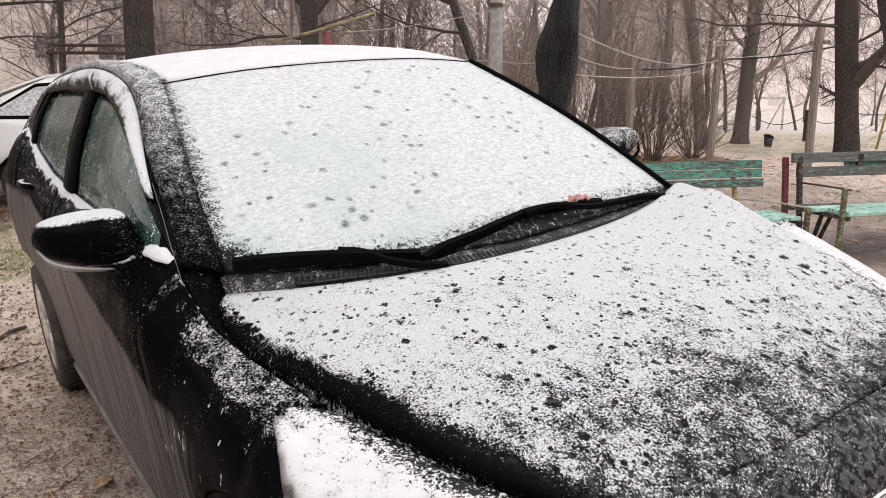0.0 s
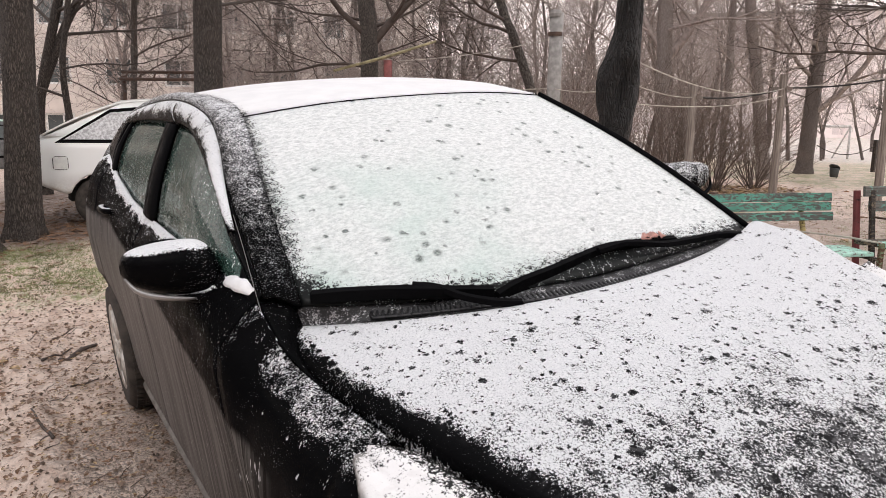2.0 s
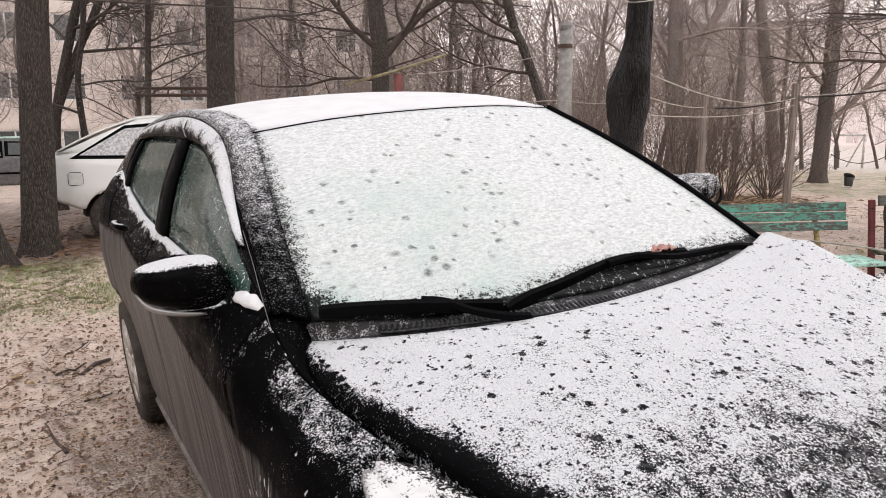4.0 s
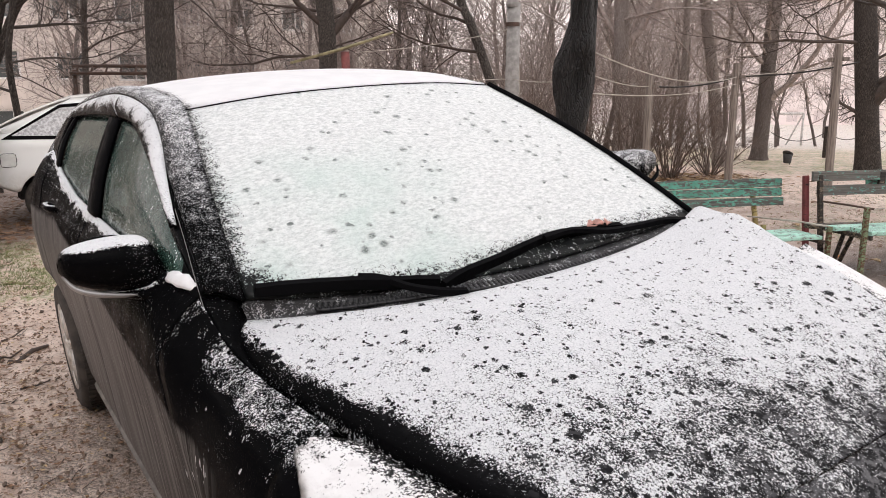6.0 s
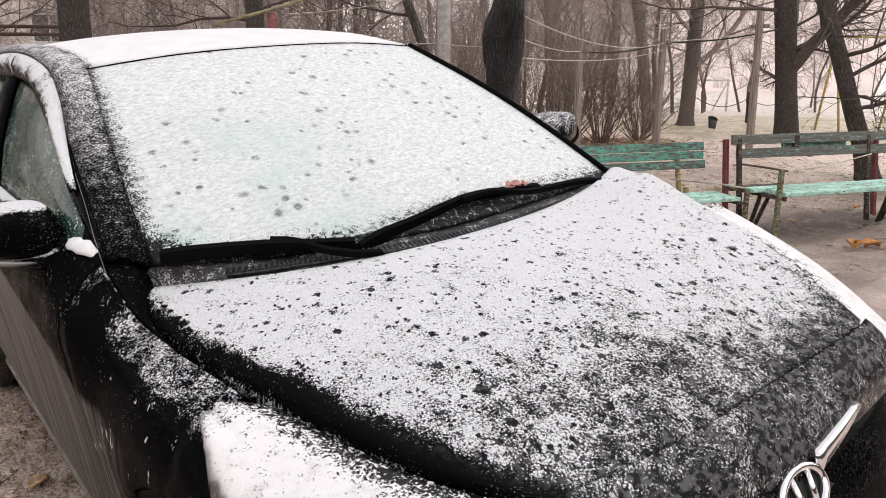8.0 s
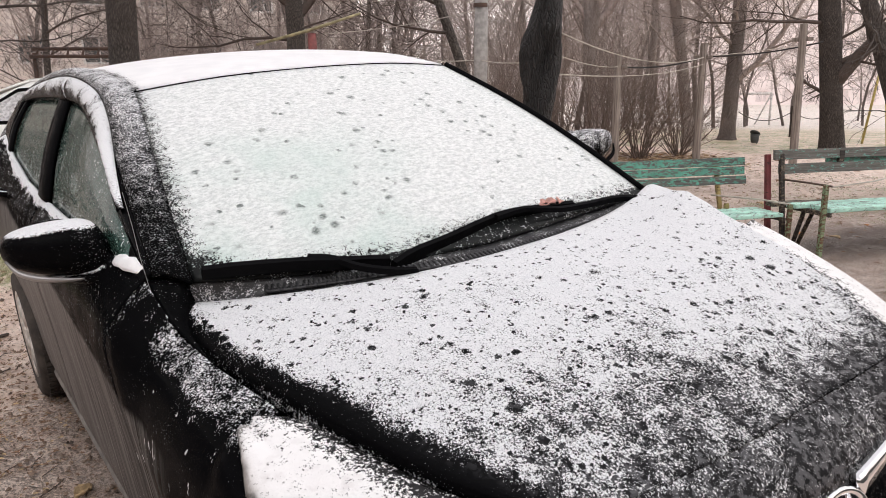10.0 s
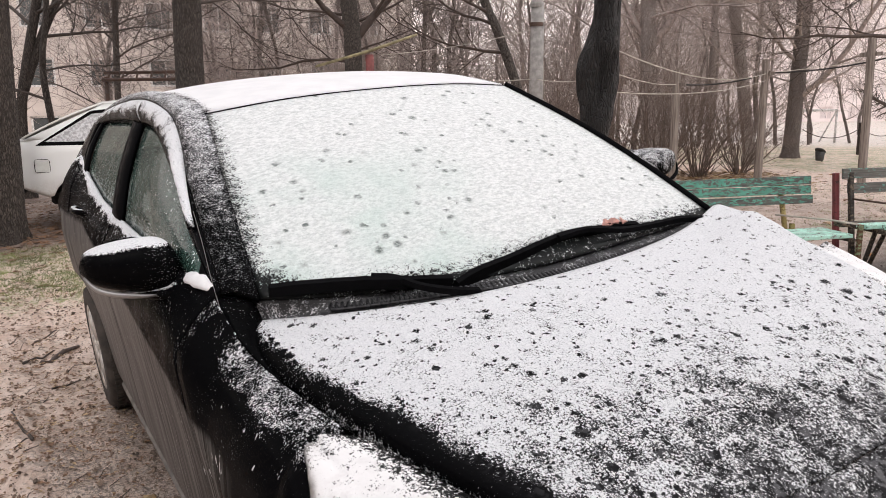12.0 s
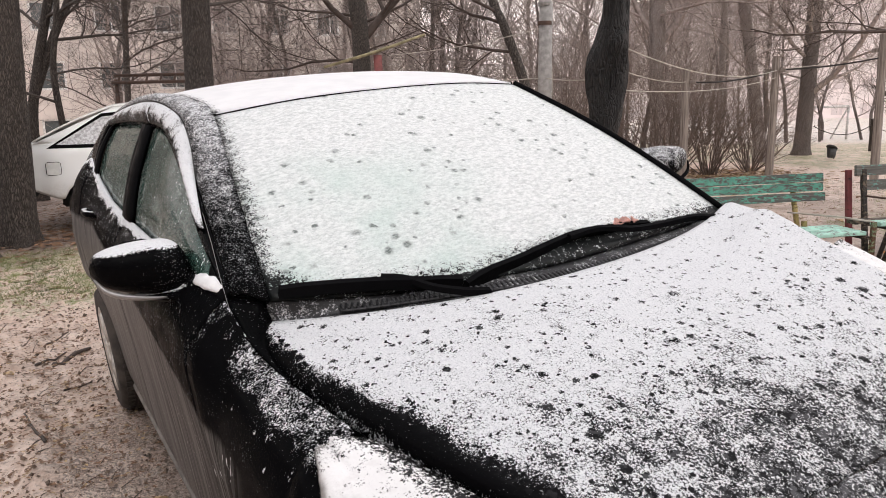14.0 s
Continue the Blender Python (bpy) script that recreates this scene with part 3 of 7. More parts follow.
def tuck(p):
    """The far pillar falls away behind the edge of the glass."""
    k = 0.4 + 0.6 * smooth01(2.1, 1.45, p.y)
    return Vector((p.x - 0.10 * k, p.y, p.z - 0.07 * k))


def mirror(rows):
    return [[Vector((-p.x, p.y, p.z)) for p in r] for r in rows]


# windshield, its black mouldings and the header seam
WIND_BASE = [(-0.672, 1.272, 0.975), (-0.42, 1.185, 0.953), (0, 1.125, 0.935), (0.42, 1.130, 0.940), (0.715, 1.158, 0.944)]
WIND_TOP = [(-0.555, 1.945, 1.365), (-0.3, 1.915, 1.388), (0, 1.905, 1.395), (0.3, 1.915, 1.388), (0.555, 1.945, 1.365)]
wind_rows = ruled(spline(WIND_BASE, 61), spline(WIND_TOP, 61), 37, (0, -0.012, 0.02))
grid_mesh("windshield", wind_rows, wind_mat, car, 0.006, flip=True, label="windshield covered with pitted wet snow")
for side_rows in (wind_rows[-1],):
    sx = -1 if side_rows[0].x < 0 else 1
    pts = [p + Vector((sx * 0.008, 0, 0.004)) for p in side_rows[::3]]
    tube("side_moulding", pts, 0.010 if sx > 0 else 0.003, rubber, car, 6)
tube("header_seal", [r[-1] + Vector((0, 0.004, 0.0008 + 0.001 * noise.noise(r[-1] * 40))) for r in wind_rows], 0.0030, rubber, car, 6)

# bonnet with its shoulders and front lip
SEAM = [(-0.735, 1.30, 0.895), (-0.715, 1.17, 0.858), (-0.70, 1.05, 0.84), (-0.675, 0.92, 0.822), (-0.645, 0.80, 0.805), (-0.605, 0.65, 0.79), (-0.555, 0.50, 0.772), (-0.475, 0.37, 0.752)]
CREASE = [(-0.668, 1.262, 0.928), (-0.655, 1.15, 0.903), (-0.642, 1.03, 0.884), (-0.625, 0.90, 0.864), (-0.602, 0.77, 0.844), (-0.572, 0.63, 0.822), (-0.525, 0.49, 0.797), (-0.45, 0.36, 0.767)]
MID = [(0, 1.02, 0.938), (0, 0.92, 0.925), (0, 0.80, 0.903), (0, 0.69, 0.882), (0, 0.58, 0.858), (0, 0.47, 0.828), (0, 0.385, 0.795), (0, 0.312, 0.762)]


LIFT = [(0.25, 0.0), (0.37, 0.015), (0.5, 0.05), (0.63, 0.075), (0.9, 0.09), (1.04, 0.088), (1.14, 0.068), (1.22, 0.054), (1.30, 0.042), (1.4, 0.0)]


def lift(p, share=1.0):
    """The far shoulder of the bonnet and its fender stand a little higher."""
    if p.x > 0:
        p.z += share * lin(LIFT, p.y) * min(1.0, p.x / 0.6) ** 1.5
    return p


def bonnet_rows():
    n = 49
    rows = []
    for a, c, q in zip(spline(SEAM, n), spline(CREASE, n), spline(MID, n)):
        half = []
        for k in range(5):
            t = k / 5
            p = a.lerp(c, t)
            half.append(p + Vector((-0.006, 0, 0.012)) * math.sin(math.pi * t))
        for k in range(19):
            t = k / 18
            p = c.lerp(q, t)
            s = 1 - t
            p.y = q.y + (c.y - q.y) * s ** 2.2
            p.z = q.z + (c.z - q.z) * s ** 2.0
            half.append(p)
        far_half = [Vector((-p.x, p.y, p.z)) for p in half[-2::-1]]
        for p in far_half:
            p.z += 1.1 * lin(LIFT, c.y) * min(1.0, p.x / 0.65) ** (2.4 + 2.5 * smooth01(0.95, 1.26, c.y))
            p.y -= 0.15 * smooth01(0.82, 1.27, p.y) * min(1.1, p.x / 0.668) ** 2
            p.y -= 0.06 * smooth01(0.55, 0.36, c.y) * min(1.0, p.x / 0.45) ** 2
            p.z -= 0.012 * smooth01(0.50, 0.36, p.y) * p.x / 0.6
        rows.append(half + far_half)
    return rows


b_rows = bonnet_rows()
grid_mesh("bonnet", b_rows, bonnet_mat, car, 0.012, flip=True, label="black bonnet speckled with thin melting snow")

# nose panel below the bonnet's front edge, down to the grille
def nose_rows():
    edge = [p.copy() for p in b_rows[-1]]
    rows = []
    steps = [(0.0, 0.004, -0.006), (0.25, 0.02, -0.012), (0.5, 0.05, -0.03), (0.8, 0.08, -0.062), (1.0, 0.095, -0.115)]
    for _, dy, dz in steps:
        rows.append([Vector((p.x * (1 + 0.25 * dy), p.y - dy * (1 - 0.35 * abs(p.x) / 0.475), p.z + dz)) for p in edge])
    return rows


grid_mesh("nose_panel", nose_rows(), bonnet_mat, car, 0.012, label="wet black nose panel with slush")
bumper_rows = []
for z in (0.655, 0.60, 0.5, 0.4, 0.28, 0.2):
    k = lin([(0.2, 0.06), (0.3, 0.02), (0.45, 0.0), (0.6, 0.10), (0.655, 0.145)], z)
    bumper_rows.append([Vector((x, y + k, z)) for x, y, _ in spline([(-0.80, 0.48, 0), (-0.70, 0.24, 0), (-0.42, 0.145, 0), (0, 0.125, 0), (0.42, 0.145, 0), (0.70, 0.24, 0), (0.80, 0.48, 0)], 41)])
grid_mesh("front_bumper", bumper_rows, plain_paint, car, 0.01)
grille = [[Vector((x, y + lin([(0, 0.145), (1, 0.085)], t) - 0.012, 0.652 - 0.075 * t)) for x, y, _ in spline([(-0.40, 0.165, 0), (0, 0.125, 0), (0.40, 0.165, 0)], 21)] for t in (0, 0.5, 1)]
grid_mesh("grille", grille, inside_dark, car, 0.006)
bar_pts = [(0.26, 0.224, 0.684), (0.16, 0.212, 0.672), (0.06, 0.205, 0.658)]
for sx in (1, -1):
    bm = bmesh.new()
    prev = None
    for k, (bx, by, bz) in enumerate(spline(bar_pts, 9)):
        bx, bz = (bx, bz) if sx > 0 else (bx + 0.03, bz - 0.03)
        h = 0.007 + 0.019 * k / 8
        ring = [bm.verts.new((sx * bx, by + 0.010, bz + h)), bm.verts.new((sx * bx, by - 0.006, bz + h * 0.55)), bm.verts.new((sx * bx, by - 0.010, bz - h * 0.5)), bm.verts.new((sx * bx, by + 0.01, bz - h))]
        if prev:
            for j in range(4):
                bm.faces.new((prev[j], prev[(j + 1) % 4], ring[(j + 1) % 4], ring[j]))
        else:
            bm.faces.new(ring)
        prev = ring
    bm.faces.new(prev[::-1])
    bmesh.ops.recalc_face_normals(bm, faces=bm.faces[:])
    from_bm("chrome_bar", bm, chrome, car, True, "bright chrome grille bar")
emblem = thing("emblem")
emblem.parent = car
emblem.matrix_local = pose(-0.008, 0.195, 0.636, 58, 0, 0)
bm = bmesh.new()
ring = [(0.068 * math.cos(a), 0.038 * math.sin(a), 0) for a in (2 * math.pi * k / 40 for k in range(41))]
from_bm("ring", tube_bm(bm, ring, 0.0085, 8, False), chrome, emblem, True, "oval chrome ring")
tube("slanted_bar", [(-0.032, -0.030, 0), (-0.022, 0.0, 0.004), (-0.018, 0.032, 0)], 0.007, chrome, emblem, 6)
tube("slanted_bar", [(0.018, -0.032, 0), (0.022, 0.0, 0.004), (0.034, 0.028, 0)], 0.007, chrome, emblem, 6)
from_bm("backing", spin_bm([(0.0, -0.006), (0.066, -0.006)], 32, "z"), inside_dark, emblem).scale = (1, 0.56, 1)

for sx in (1, -1):
    a = spline([(sx * 0.56, 0.52, 0.765), (sx * 0.475, 0.37, 0.738), (sx * 0.41, 0.27, 0.698), (sx * 0.28, 0.235, 0.685)], 17)
    b = spline([(sx * 0.72, 0.47, 0.650), (sx * 0.55, 0.375, 0.650), (sx * 0.42, 0.315, 0.650), (sx * 0.28, 0.285, 0.650)], 17)
    grid_mesh("headlight_surround", ruled(a, b, 7), rubber, car, 0.006, flip=sx > 0)

# headlights, capped with snow
def headlight_material():
    m = Nodes("snowy_headlight")
    co = m.coord()
    x, y, z = m.sep(co)
    u, v, _ = m.sep(m.coord("UV"))
    grain, clump = snow_layers(m, co)
    side = m.math("ADD", v, m.math("MULTIPLY", m.math("SUBTRACT", clump, 0.5), 0.10))
    mask = m.math("MULTIPLY", m.ramp(side, 0.16, 0.26), m.math("SUBTRACT", 1.0, m.ramp(m.math("ADD", m.math("ADD", grain, m.math("MULTIPLY", clump, 0.5)), m.math("ADD", m.ramp(v, 0.60, 1.0, 0.0, 0.24), m.ramp(u, 0.10, 0.0, 0.0, 0.15))), 0.86, 0.93)))
    clear = m.mix(m.ramp(m.noise(co, 25, 3), 0.4, 0.6), (0.30, 0.29, 0.28), (0.08, 0.078, 0.075))
    lens = m.bsdf(m.mix(m.ramp(v, 0.30, 0.45), clear, (0.012, 0.012, 0.012)), 0.12, 0, None, spec=0.3)
    snow = m.bsdf(m.mix(m.ramp(m.noise(co, 26, 3), 0.25, 0.5), (0.72, 0.70, 0.70), (0.83, 0.82, 0.82)), 0.75, 0, m.bump(m.math("ADD", grain, m.math("MULTIPLY", clump, 2.0)), 0.4, 0.006))
    return m.done(m.shade(mask, lens, snow))


lamp_mat = headlight_material()
LAMP_IN = [(-0.716, 0.86, 0.822), (-0.650, 0.80, 0.809), (-0.612, 0.65, 0.792), (-0.562, 0.50, 0.773), (-0.485, 0.37, 0.752), (-0.41, 0.27, 0.715)]
LAMP_TOP = [(-0.735, 0.83, 0.822), (-0.735, 0.76, 0.808), (-0.725, 0.66, 0.785), (-0.69, 0.52, 0.757), (-0.62, 0.38, 0.725), (-0.50, 0.25, 0.69)]
LAMP_OUT = [(-0.74, 0.825, 0.815), (-0.79, 0.72, 0.735), (-0.80, 0.62, 0.68), (-0.765, 0.45, 0.635), (-0.69, 0.31, 0.615), (-0.55, 0.20, 0.625)]
for s in (0, 1):
    a, b, c = spline(LAMP_OUT, 25), spline(LAMP_TOP, 25), spline(LAMP_IN, 25)
    rows = []
    for p, q, r in zip(a, b, c):
        low = [p.lerp(q, k / 8) + Vector((-0.018, -0.006, 0.018)) * math.sin(math.pi * k / 8) for k in range(8)]
        top = [q.lerp(r, k / 10) + Vector((0, 0, 0.010)) * math.sin(math.pi * k / 10) for k in range(11)]
        rows.append(low + top)
    grid_mesh("headlight", [[lift(p, 0.62) for p in r] for r in mirror(rows)] if s else rows, lamp_mat, car, 0.01, flip=bool(s), label="clear headlight under a cap of snow")

# cowl between bonnet and glass, with a perforated strip
cowl_a = spline([(-0.69, 1.29, 0.925), (-0.45, 1.155, 0.925), (0, 1.02, 0.922), (0.45, 1.045, 0.920), (0.705, 1.125, 0.926)], 61)
cowl_b = spline([(x, y + 0.006, z - 0.006) for x, y, z in WIND_BASE], 61)
cowl_rows = ruled(cowl_a, cowl_b, 9, (0, 0, -0.012))
grid_mesh("cowl_panel", cowl_rows, dark_plastic, car, 0.006, flip=True, label="black plastic cowl with wet snow grains")
bm = bmesh.new()
for i in range(8, 52):
    a, b = cowl_rows[i], cowl_rows[i + 1]
    for f in (0.12, 0.30):
        for h in (0.0, 0.5):
            p = a[0].lerp(b[0], h).lerp(a[-1].lerp(b[-1], h), f) + Vector((0, 0, 0.002))
            tube_bm(bm, [p, p + Vector((0, 0.016, 0.006))], 0.0035, 5)
    p, q = a[0].lerp(a[-1], 0.06), b[0].lerp(b[-1], 0.06)
    tube_bm(bm, [p + Vector((0, 0, 0.006)), q + Vector((0, 0, 0.006))], 0.004, 5)
from_bm("cowl_grille", bm, grille_plastic, car, True)


def blade(name, pts, h0, h1, thick, mat, parent):
    """A tapering wiper blade or arm standing on edge along pts."""
    bm = bmesh.new()
    prev = None
    cs = spline(pts, 17)
    for k, p in enumerate(cs):
        d = (cs[min(k + 1, 16)] - cs[max(k - 1, 0)]).normalized()
        up = Vector((0, -0.45, 0.89))
        sd = d.cross(up).normalized()
        h = h0 + (h1 - h0) * k / 16
        h *= min(1.0, 0.90 + 0.1 * min(k, 16 - k) / 2) if name == "blade" else 1
        ring = [bm.verts.new(p + sd * thick + up * 0.0), bm.verts.new(p + sd * thick * 0.5 + up * h), bm.verts.new(p - sd * thick * 0.5 + up * h), bm.verts.new(p - sd * thick)]
        if prev:
            for j in range(4):
                bm.faces.new((prev[j], prev[(j + 1) % 4], ring[(j + 1) % 4], ring[j]))
        else:
            bm.faces.new(ring)
        prev = ring
    bm.faces.new(prev[::-1])
    bmesh.ops.recalc_face_normals(bm, faces=bm.faces[:])
    return from_bm(name, bm, mat, parent, False)


UPW = Vector((0, -0.45, 0.89))
for nm, b_pts, a_pts in (
        ("wiper", [(-0.655, 1.236, 1.010), (-0.563, 1.213, 1.003), (-0.441, 1.177, 0.991), (-0.35, 1.140, 0.979), (-0.262, 1.113, 0.969)],
         [(-0.235, 1.050, 0.938), (-0.29, 1.068, 0.948), (-0.345, 1.115, 0.962), (-0.385, 1.165, 0.982), (-0.43, 1.196, 0.990)]),
        ("wiper", [(-0.240, 1.130, 0.950), (-0.176, 1.136, 0.963), (-0.065, 1.144, 0.973), (0.128, 1.168, 0.990), (0.247, 1.163, 0.985), (0.40, 1.160, 0.976)],
         [(0.61, 1.085, 0.952), (0.53, 1.118, 0.962), (0.405, 1.122, 0.966), (0.30, 1.125, 0.973), (0.20, 1.152, 0.990), (0.10, 1.155, 0.986)])):
    tall = 0.024 if b_pts[0][0] < -0.5 else 0.044
    b_pts = [Vector(p) - UPW * tall for p in b_pts]
    a_pts = [Vector(p) - UPW * 0.004 for p in a_pts]
    w = thing(nm)
    w.parent = car
    blade("blade", b_pts, tall, tall, 0.014, rubber, w)
    blade("arm", a_pts, 0.014, 0.009, 0.010, rubber, w)
    cap = bmesh.new()
    bmesh.ops.create_uvsphere(cap, u_segments=12, v_segments=8, radius=0.010, matrix=Matrix.Translation(a_pts[0]))
    from_bm("pivot_cap", cap, rubber, w, True)
# roof
ROOF_EDGE = [(-0.555, 1.95, 1.367), (-0.545, 2.3, 1.42), (-0.54, 2.7, 1.435), (-0.53, 3.3, 1.415), (-0.52, 3.75, 1.35)]
ROOF_MID = [(0, 1.91, 1.397), (0, 2.3, 1.452), (0, 2.7, 1.470), (0, 3.3, 1.46), (0, 3.8, 1.39)]


def roof_rows():
    rows = []
    for p, q in zip(spline(ROOF_EDGE, 41), spline(ROOF_MID, 41)):
        r = []
        for j in range(31):
            u = -1 + 2 * j / 30
            s = abs(u)
            r.append(Vector((abs(p.x) * u, q.y + (p.y - q.y) * s ** 2, q.z + (p.z - q.z) * s ** 2.2 + 0.006)))
        rows.append(r)
    return rows


r_rows = roof_rows()
grid_mesh("roof", r_rows, roof_mat, car, 0.012, label="roof under an even layer of snow")

# roof rail and pillars, window visors, side windows
EDGE = [(-0.675, 1.266, 0.968), (-0.620, 1.58, 1.162), (-0.558, 1.94, 1.367), (-0.552, 2.15, 1.40), (-0.548, 2.46, 1.43), (-0.538, 3.0, 1.43), (-0.528, 3.5, 1.385), (-0.525, 3.75, 1.35)]
DLO_TOP = [(-0.738, 1.285, 0.995), (-0.695, 1.585, 1.15), (-0.668, 1.745, 1.215), (-0.642, 1.865, 1.297), (-0.626, 2.03, 1.37), (-0.622, 2.39, 1.415), (-0.622, 2.86, 1.41), (-0.635, 3.34, 1.372), (-0.66, 3.60, 1.30)]
VIS_IN = [(-0.750, 1.34, 1.02), (-0.732, 1.56, 1.11), (-0.70, 1.73, 1.185), (-0.672, 1.955, 1.285), (-0.655, 2.15, 1.33), (-0.652, 2.40, 1.345), (-0.65, 2.86, 1.348), (-0.655, 3.20, 1.335), (-0.672, 3.38, 1.29)]
BELT = [(-0.755, 1.29, 0.985), (-0.776, 1.5, 1.022), (-0.785, 1.8, 1.037), (-0.778, 2.3, 1.045), (-0.776, 2.72, 1.072), (-0.765, 3.10, 1.13), (-0.745, 3.38, 1.20)]
n_st = 73
edge_c, dlo_c, vis_c, belt_c = spline(EDGE, n_st), spline(DLO_TOP, n_st), spline(VIS_IN, n_st), spline(BELT, n_st)


def at_y(curve, y):
    for a, b in zip(curve, curve[1:]):
        if a.y <= y <= b.y:
            return a.lerp(b, (y - a.y) / max(1e-9, b.y - a.y))
    return curve[0] if y < curve[0].y else curve[-1]


fills = []
for s in (0, 1):
    M = (lambda r: [[tuck(p) for p in q] for q in mirror(r)]) if s else (lambda r: r)
    rail = ruled(dlo_c, edge_c, 11, (-0.012, 0, 0.014))
    grid_mesh("roof_rail", M(rail), rail_mat if not s else rubber, car, 0.012, flip=not s)
    vis = [[p + Vector((-0.007, 0, 0.003)) for p in r] for r in ruled(vis_c, dlo_c, 7, (-0.014, 0, 0.006))]
    for i, r in enumerate(vis):
        k = smooth01(4, 20, i)
        mid = r[4].copy()
        vis[i] = [mid.lerp(p, 0.25 + 0.75 * k) for p in r]
    cut = next(i for i, r in enumerate(vis) if r[0].y > 2.335)
    grid_mesh("window_visor", M(vis[7:cut]), visor_mat, car, 0.005, flip=not s, label="snowy plastic window visor")
    grid_mesh("window_visor", M([[p.lerp(q, 0.35) for p, q in zip(vis[cut - 1], vis[cut])]] + vis[cut:]), visor_mat, car, 0.005, flip=not s, label="snowy plastic window visor")
    back = [[p + Vector((0.004, 0, -0.002)) for p in r] for r in ruled(vis_c, dlo_c, 5, (-0.008, 0, 0.004))]
    grid_mesh("door_frame", M(back), plain_paint, car, 0.008, flip=not s)

    def pane(name, y0, y1, slant0, slant1, mat):
        rows = []
        for i in range(25):
            t = i / 24
            lo = at_y(belt_c, y0[0] + (y1[0] - y0[0]) * t)
            hi = at_y(vis_c, y0[1] + (y1[1] - y0[1]) * t)
            rows.append([lo.lerp(hi, j / 12) + Vector((-0.012 * math.sin(math.pi * j / 12) + 0.006, 0, 0)) for j in range(13)])
        return grid_mesh(name, M(rows), mat, car, 0.004, flip=not s)

    pane("front_window", (1.37, 1.40), (2.27, 2.33), 0, 0, side_glass_mat)
    pane("rear_window", (2.43, 2.47), (3.16, 3.22), 0, 0, side_glass_mat)
    for (a0, a1, b0, b1) in ((2.265, 2.325, 2.435, 2.475), (3.155, 3.215, 3.235, 3.27)):
        pil = []
        for k in range(13):
            t = k / 12
            bow = Vector((-0.012 * math.sin(math.pi * t) - 0.002, 0, 0))
            pil.append([at_y(belt_c, a0).lerp(at_y(vis_c, a1), t) + bow, at_y(belt_c, (a0 + b0) / 2).lerp(at_y(vis_c, (a1 + b1) / 2), t) + bow + Vector((-0.004, 0, 0)), at_y(belt_c, b0).lerp(at_y(vis_c, b1), t) + bow])
        grid_mesh("window_pillar", M(pil), rubber, car, 0.012, flip=bool(s), label="black window pillar")
    tri = ruled([at_y(belt_c, y) for y in (3.23, 3.28, 3.33, 3.38)], [at_y(dlo_c, y) for y in (3.26, 3.36, 3.48, 3.60)], 9, (-0.012, 0, 0))
    grid_mesh("rear_pillar", M(tri), plain_paint, car, 0.012, flip=not s)
    base_fill = ruled(spline([(-0.757, 1.305, 0.99), (-0.755, 1.275, 0.972), (-0.741, 1.22, 0.915), (-0.722, 1.16, 0.872), (-0.708, 1.09, 0.850)], 13),
                      spline([(-0.684, 1.275, 0.972), (-0.672, 1.265, 0.935), (-0.690, 1.22, 0.888), (-0.700, 1.15, 0.862), (-0.702, 1.09, 0.846)], 13), 5, (-0.004, -0.004, 0.008))
    fills.append(M(base_fill))
    front_tri = ruled([at_y(belt_c, y) for y in (1.30, 1.33, 1.375)], [at_y(dlo_c, y) for y in (1.30, 1.36, 1.44)], 5, (-0.006, 0, 0))
    grid_mesh("mirror_sail", M(front_tri), rubber, car, 0.01, flip=not s)
    rear = ruled([at_y(belt_c, 3.38), Vector((-0.76, 3.6, 1.16)), Vector((-0.70, 3.85, 1.10)), Vector((-0.55, 4.02, 1.05))],
                 [at_y(dlo_c, 3.60), Vector((-0.63, 3.70, 1.30)), Vector((-0.58, 3.80, 1.30)), Vector((-0.5, 3.86, 1.30))], 9, (-0.01, 0, 0))
    grid_mesh("rear_pillar", M(rear), rail_mat, car, 0.012, flip=not s)


for s, rows in enumerate(fills):
    grid_mesh("pillar_base", [[p - Vector((0, 0, 0.02 * s)) for p in r] for r in rows], visor_mat if s else plain_paint, car, 0.01, flip=not s)


# body sides
def side_x(y, z):
    x = lin([(0.15, 0.765), (0.26, 0.805), (0.4, 0.815), (0.6, 0.828), (0.75, 0.842), (0.86, 0.848), (0.95, 0.838), (1.03, 0.815), (1.15, 0.785)], z)
    x += 0.028 * math.exp(-((y - 3.45) / 0.30) ** 2) * smooth01(0.35, 0.7, z) + 0.012 * math.exp(-((y - 0.85) / 0.28) ** 2)
    return x - lin([(0.0, 0.30), (0.25, 0.16), (0.5, 0.055), (0.9, 0.008), (1.3, 0), (3.6, 0), (3.9, 0.06), (4.1, 0.20)], y)


def side_top(y):
    return lin([(0.5, 0.64), (0.60, 0.672), (0.72, 0.735), (0.80, 0.80), (0.83, 0.82), (0.86, 0.812), (0.92, 0.824), (1.05, 0.843), (1.17, 0.862), (1.296, 0.897), (1.30, 0.985), (1.5, 1.022), (1.8, 1.037), (2.3, 1.045), (2.72, 1.072), (3.10, 1.13), (3.38, 1.20), (3.6, 1.17), (4.05, 1.05)], y)


def top_x(y):
    return lin([(0.5, 0.77), (0.60, 0.80), (0.72, 0.79), (0.80, 0.755), (0.83, 0.738), (0.86, 0.668), (0.92, 0.682), (1.05, 0.706), (1.17, 0.72), (1.296, 0.741), (1.30, 0.756), (1.5, 0.776), (1.8, 0.785), (2.3, 0.778), (2.72, 0.776), (3.10, 0.765), (3.38, 0.745), (3.6, 0.76), (4.05, 0.56)], y)


